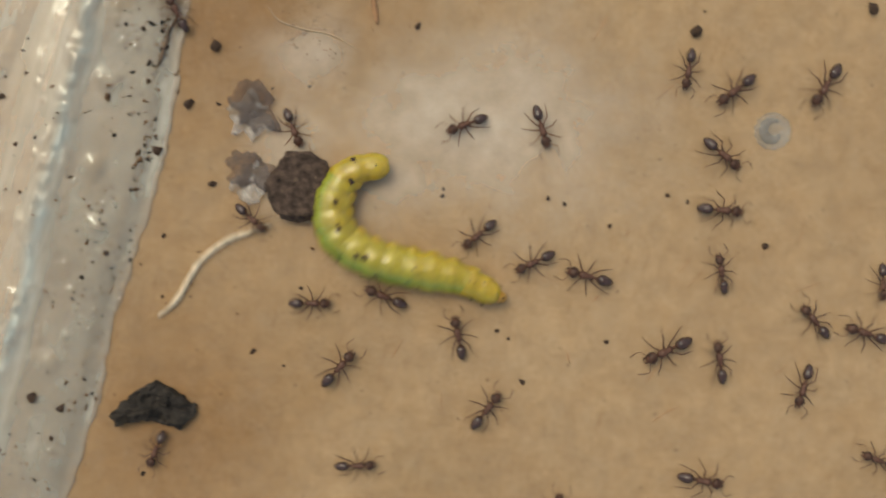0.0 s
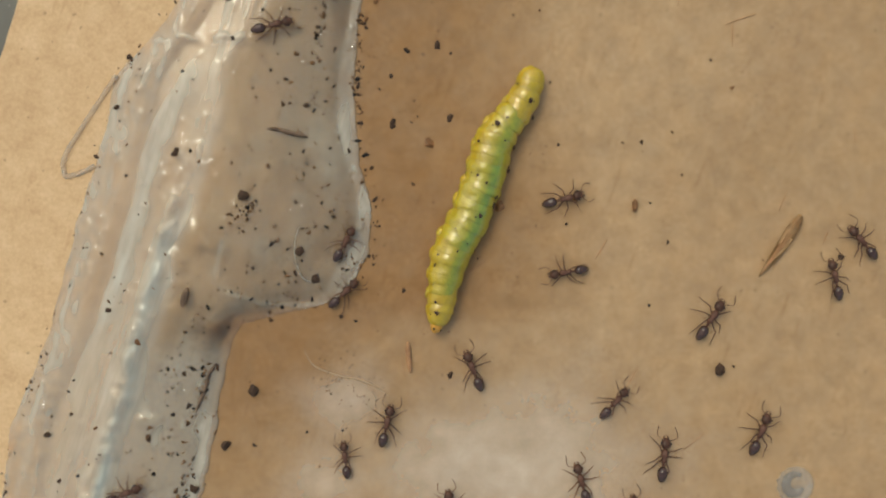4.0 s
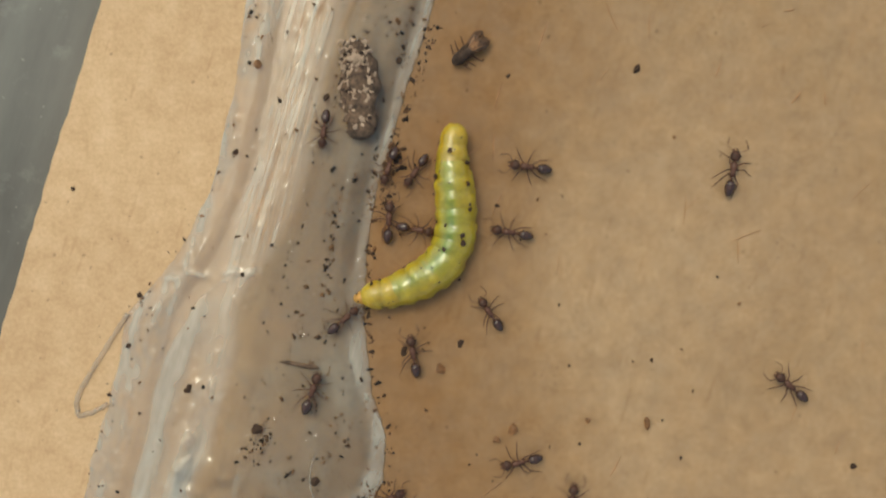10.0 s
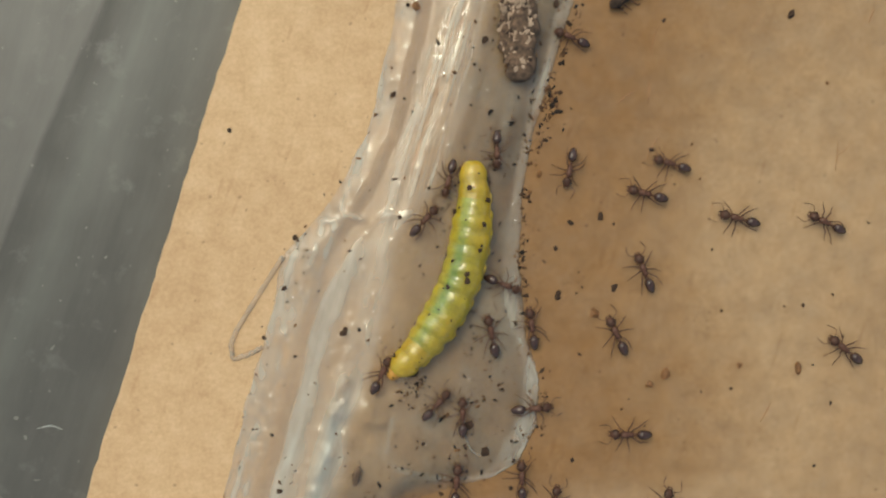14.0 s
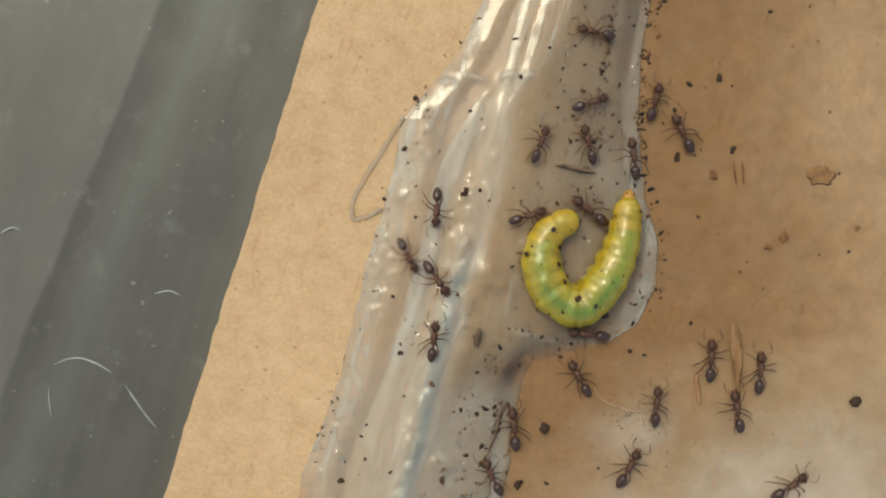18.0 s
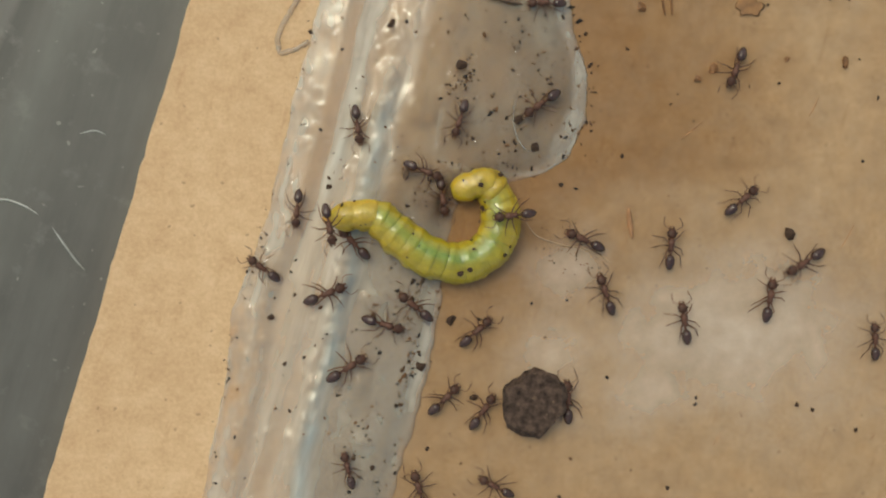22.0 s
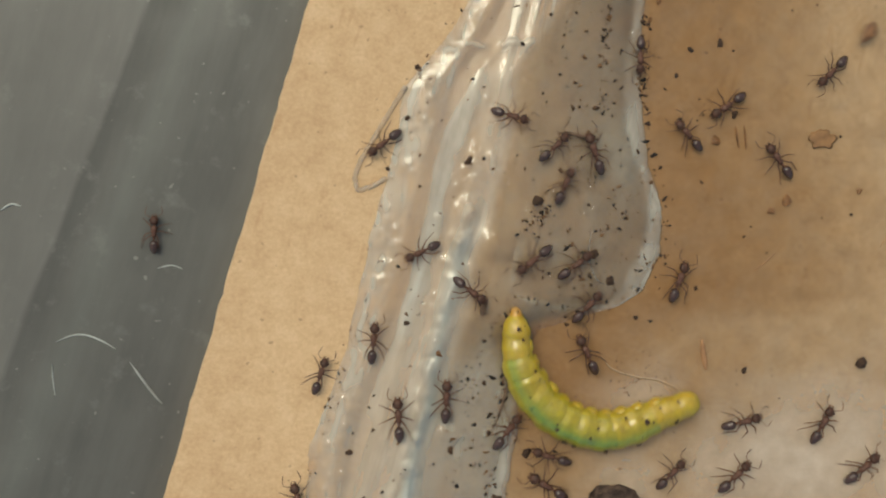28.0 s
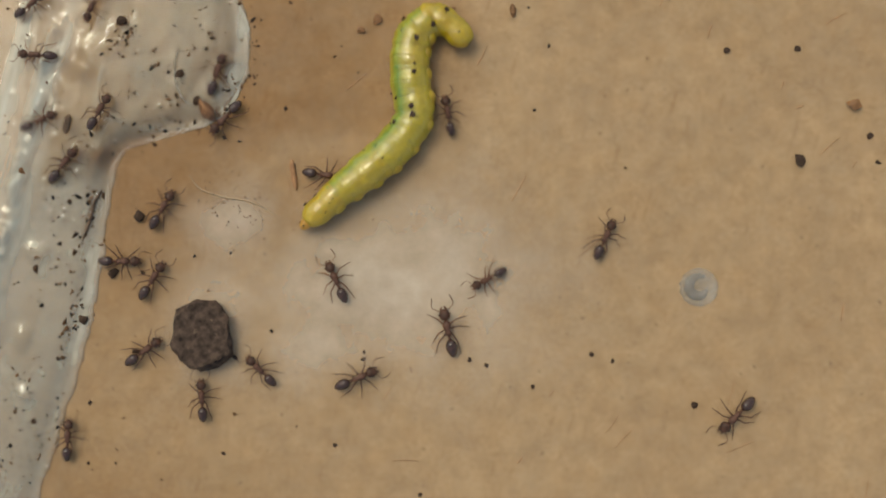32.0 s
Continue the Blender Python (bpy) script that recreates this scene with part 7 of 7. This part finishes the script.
        (20.5, (-1.13, -24.64), (-0.37, -23.18), (0.26, -21.69), (0.43, -20.07), (0.26, -18.43), (-0.23, -16.88), (-1.01, -15.44), (-1.85, -14.04), (-2.73, -12.72)),
        (21, (-3.99, -26.23), (-2.97, -24.96), (-1.87, -23.72), (-0.77, -22.47), (0.07, -20.98), (0.38, -19.41), (0.02, -17.80), (-0.64, -16.29), (-1.34, -14.80)),
        (21.5, (-0.24, -22.92), (0.41, -21.80), (0.99, -20.71), (1.19, -19.52), (0.89, -18.35), (0.28, -17.34), (-0.57, -16.40), (-1.48, -15.60), (-2.45, -14.79)),
        (22, (-8.10, -18.29), (-6.33, -18.25), (-5.03, -19.29), (-3.56, -20.32), (-1.88, -20.74), (-0.34, -20.02), (0.24, -18.40), (-0.44, -16.74), (-1.86, -16.96)),
        (22.5, (-8.12, -17.92), (-6.54, -18.53), (-4.99, -19.15), (-3.38, -19.99), (-1.87, -20.30), (-0.37, -19.35), (0.22, -17.76), (-0.14, -16.20), (-1.89, -16.07)),
        (23, (-8.59, -17.55), (-7.08, -18.13), (-5.73, -19.03), (-4.27, -19.80), (-2.69, -20.05), (-1.21, -19.35), (-0.53, -17.87), (-0.74, -16.23), (-1.82, -15.06)),
        (23.5, (-3.85, -14.91), (-5.01, -16.32), (-5.18, -18.00), (-4.37, -19.59), (-2.64, -20.30), (-1.15, -19.54), (-0.33, -17.95), (-0.97, -16.11), (-2.34, -15.66)),
        (24, (-3.76, -13.74), (-4.92, -14.88), (-5.24, -16.49), (-4.61, -18.05), (-3.20, -18.80), (-1.72, -18.10), (-1.15, -16.59), (-1.49, -14.94), (-2.89, -14.46)),
        (24.5, (-4.63, -13.95), (-5.24, -15.45), (-5.25, -17.04), (-4.62, -18.60), (-3.16, -18.92), (-2.15, -17.83), (-1.87, -16.15), (-2.30, -14.46), (-3.45, -14.09)),
        (26.5, (-5.98, -10.65), (-6.99, -12.06), (-7.23, -13.66), (-6.62, -15.41), (-5.26, -16.15), (-3.66, -15.60), (-2.61, -14.12), (-2.63, -12.56), (-3.35, -10.93)),
        (27, (-6.43, -10.09), (-7.46, -11.27), (-7.12, -12.84), (-5.97, -13.98), (-4.45, -14.08), (-3.16, -13.18), (-1.93, -12.14), (-0.45, -11.60), (1.12, -11.79)),
        (27.5, (-7.84, -14.02), (-6.57, -14.78), (-5.27, -15.70), (-3.96, -16.74), (-2.54, -17.41), (-0.89, -17.53), (0.49, -16.98), (1.52, -15.67), (1.94, -14.25)),
        (28, (-2.96, -16.82), (-2.90, -18.44), (-2.35, -19.98), (-1.37, -21.29), (0.00, -22.20), (1.58, -22.61), (3.16, -22.37), (4.71, -21.80), (6.24, -21.27)),
        (28.5, (-2.79, -19.91), (-3.14, -21.43), (-3.09, -22.82), (-2.18, -24.02), (-0.92, -24.68), (0.57, -24.98), (2.06, -25.08), (3.56, -25.02), (5.08, -24.94)),
        (29, (0.58, -19.74), (1.70, -18.70), (3.29, -19.02), (4.59, -20.01), (5.42, -21.38), (5.79, -22.91), (5.66, -24.55), (5.37, -26.08), (4.99, -27.69)),
        (29.5, (3.18, -19.23), (3.93, -20.91), (4.97, -22.29), (6.62, -23.19), (8.22, -23.03), (9.73, -21.91), (10.69, -20.51), (11.50, -18.84), (12.30, -17.14)),
        (30, (3.39, -22.78), (5.01, -22.33), (6.68, -22.11), (8.39, -21.94), (10.05, -21.65), (11.43, -20.66), (12.60, -19.38), (13.90, -18.51), (15.64, -18.66)),
        (30.5, (4.96, -27.51), (5.93, -26.15), (7.08, -24.92), (8.49, -23.95), (10.07, -23.32), (11.67, -23.63), (13.27, -24.41), (14.88, -24.40), (16.43, -23.78)),
        (31, (4.88, -25.45), (6.31, -24.28), (7.78, -23.13), (9.35, -22.06), (10.99, -21.13), (12.81, -20.58), (14.70, -20.40), (16.39, -20.93), (17.57, -22.46)),
        (31.5, (6.68, -24.84), (8.05, -23.61), (9.42, -22.38), (10.82, -21.21), (12.25, -20.15), (13.69, -18.96), (14.93, -17.68), (16.16, -16.28), (17.39, -14.87)),
        (32, (8.19, -21.18), (9.59, -19.94), (11.13, -18.80), (12.59, -17.56), (13.60, -16.02), (13.46, -14.12), (13.62, -12.11), (14.87, -10.95), (16.34, -12.04)),
    ])
    walk(stone, [(t, pose(x * MM, y * MM, 0.02 * MM, 0, 0, a)) for t, x, y, a in [(0, 3.2, -28.02, 0), (0.5, 2.5, -28, 0), (1, 2.12, -27.97, -10), (3, 2.1, -28.2, -15), (20, 2, -28.02, -20), (22, 1.81, -28.09, -20), (24, 1.73, -28.05, -12), (27, 1.79, -27.12, 0), (29, 2.07, -27.31, 12), (30, 2.14, -27.12, 20), (32, 2.33, -27.09, 26)]])
    walk(carried_crumb, [(t, pose(x * MM, y * MM, 0.03 * MM, 0, 0, 20 * t % 90)) for t, x, y in [(0, 24.05, -20.04), (1, 24.07, -20.06), (2, 24.06, -20.01), (3, 23.66, -19.21), (6, 24.16, -19.11), (7, 23.96, -19.18), (8, 24.6, -17.96), (9, 24.72, -17.98), (15, 15.15, -19.69), (18, 15.74, -19.59), (22, 15.79, -19.61), (28, 15.79, -19.55), (29.5, 15.76, -19.57), (30, 16.38, -19.34), (31, 17.93, -22.49), (32, 16.35, -11.86)]])
    walk(root, [(t, pose(x * MM, y * MM, 0, 0, 0, 0)) for t, x, y in [(0, 0, 0), (0.4, -0.87, -3.33), (0.8, -1.85, -2.35), (1, -2.28, -2.47), (1.4, -3.0, -3.6), (2, -4, -8), (3, -5, -15), (32, -5, -15)]])
    walk(husk, [(t, pose(x * MM, y * MM, 0.05 * MM, 0, 0, a)) for t, x, y, a in [(0, 34.12, -9.57, 69), (1, 30.12, -13.57, 69), (2, 27.01, -12.13, 42), (3, 26.73, -12.14, 43), (5.5, 27.09, -12.94, 81), (6, 27.4, -11.54, 79), (6.5, 28.37, -10.03, 82), (7.2, 36, -6, 80), (9, 44, -4, 70), (15.6, 42, -14, 70), (17.5, 7.94, -19.38, 106), (17.8, 9.22, -17.16, 101), (18, 9.23, -17.32, 94), (18.3, 13.08, -17.88, 65), (18.6, 14.36, -11.89, 84), (19, 33, -6, 80), (20, 46, -4, 70), (32, 46, -4, 70)]])
    walk(scraps[0], [(t, pose(x * MM, y * MM, (ground(x, y) + 0.05) * MM, 0, 0, a)) for t, x, y, a in [(0, 1.01, -23.93, -58), (1, -1.25, -25.25, -50), (2, -3.22, -28.15, -67), (3, -16.5, -33.15, -67), (3.6, -18.4, -36.15, -67), (32, -18.4, -47, -67)]])
    walk(scraps[1], [(t, pose(x * MM, y * MM, (ground(x, y) + 0.05) * MM, 0, 0, a)) for t, x, y, a in [(0, 0.68, -27.27, -18), (1, -1.34, -28.82, -22), (2, -3.35, -31.75, -24), (3, -16.5, -36.75, -24), (3.6, -18.4, -39.75, -24), (32, -18.4, -48, -24)]])
    walk(brown_flake, [(t, pose(x * MM, y * MM, (ground(x, y) + 0.05) * MM, 0, 0, a)) for t, x, y, a in [(0, 45, 6, 0), (24.6, 45, 6, 0), (26.6, 10, 3, -30), (27, 6.49, -2.37, -56), (27.4, 12.02, -5.27, -56), (27.7, 10.85, -8.55, -56), (28, 16.15, -2.02, 55), (28.4, 24, -4, 60), (30.8, 9, -6, 60), (31.6, 4.98, -10.92, -58), (31.8, 3.67, -13.7, -58), (32, 2.72, -15.31, -58)]])
    for thing, x, y in ((sliver, 0, 0), (splint, 0, 0), (husk_flake, 13.70, -7.50)):
        walk(thing, [(t, pose((x + away) * MM, (y + away * 0.2) * MM, 0.02 * MM)) for t, away in ((0, 34), (15.6, 34), (17.3, 0), (32, 0))])


motions()
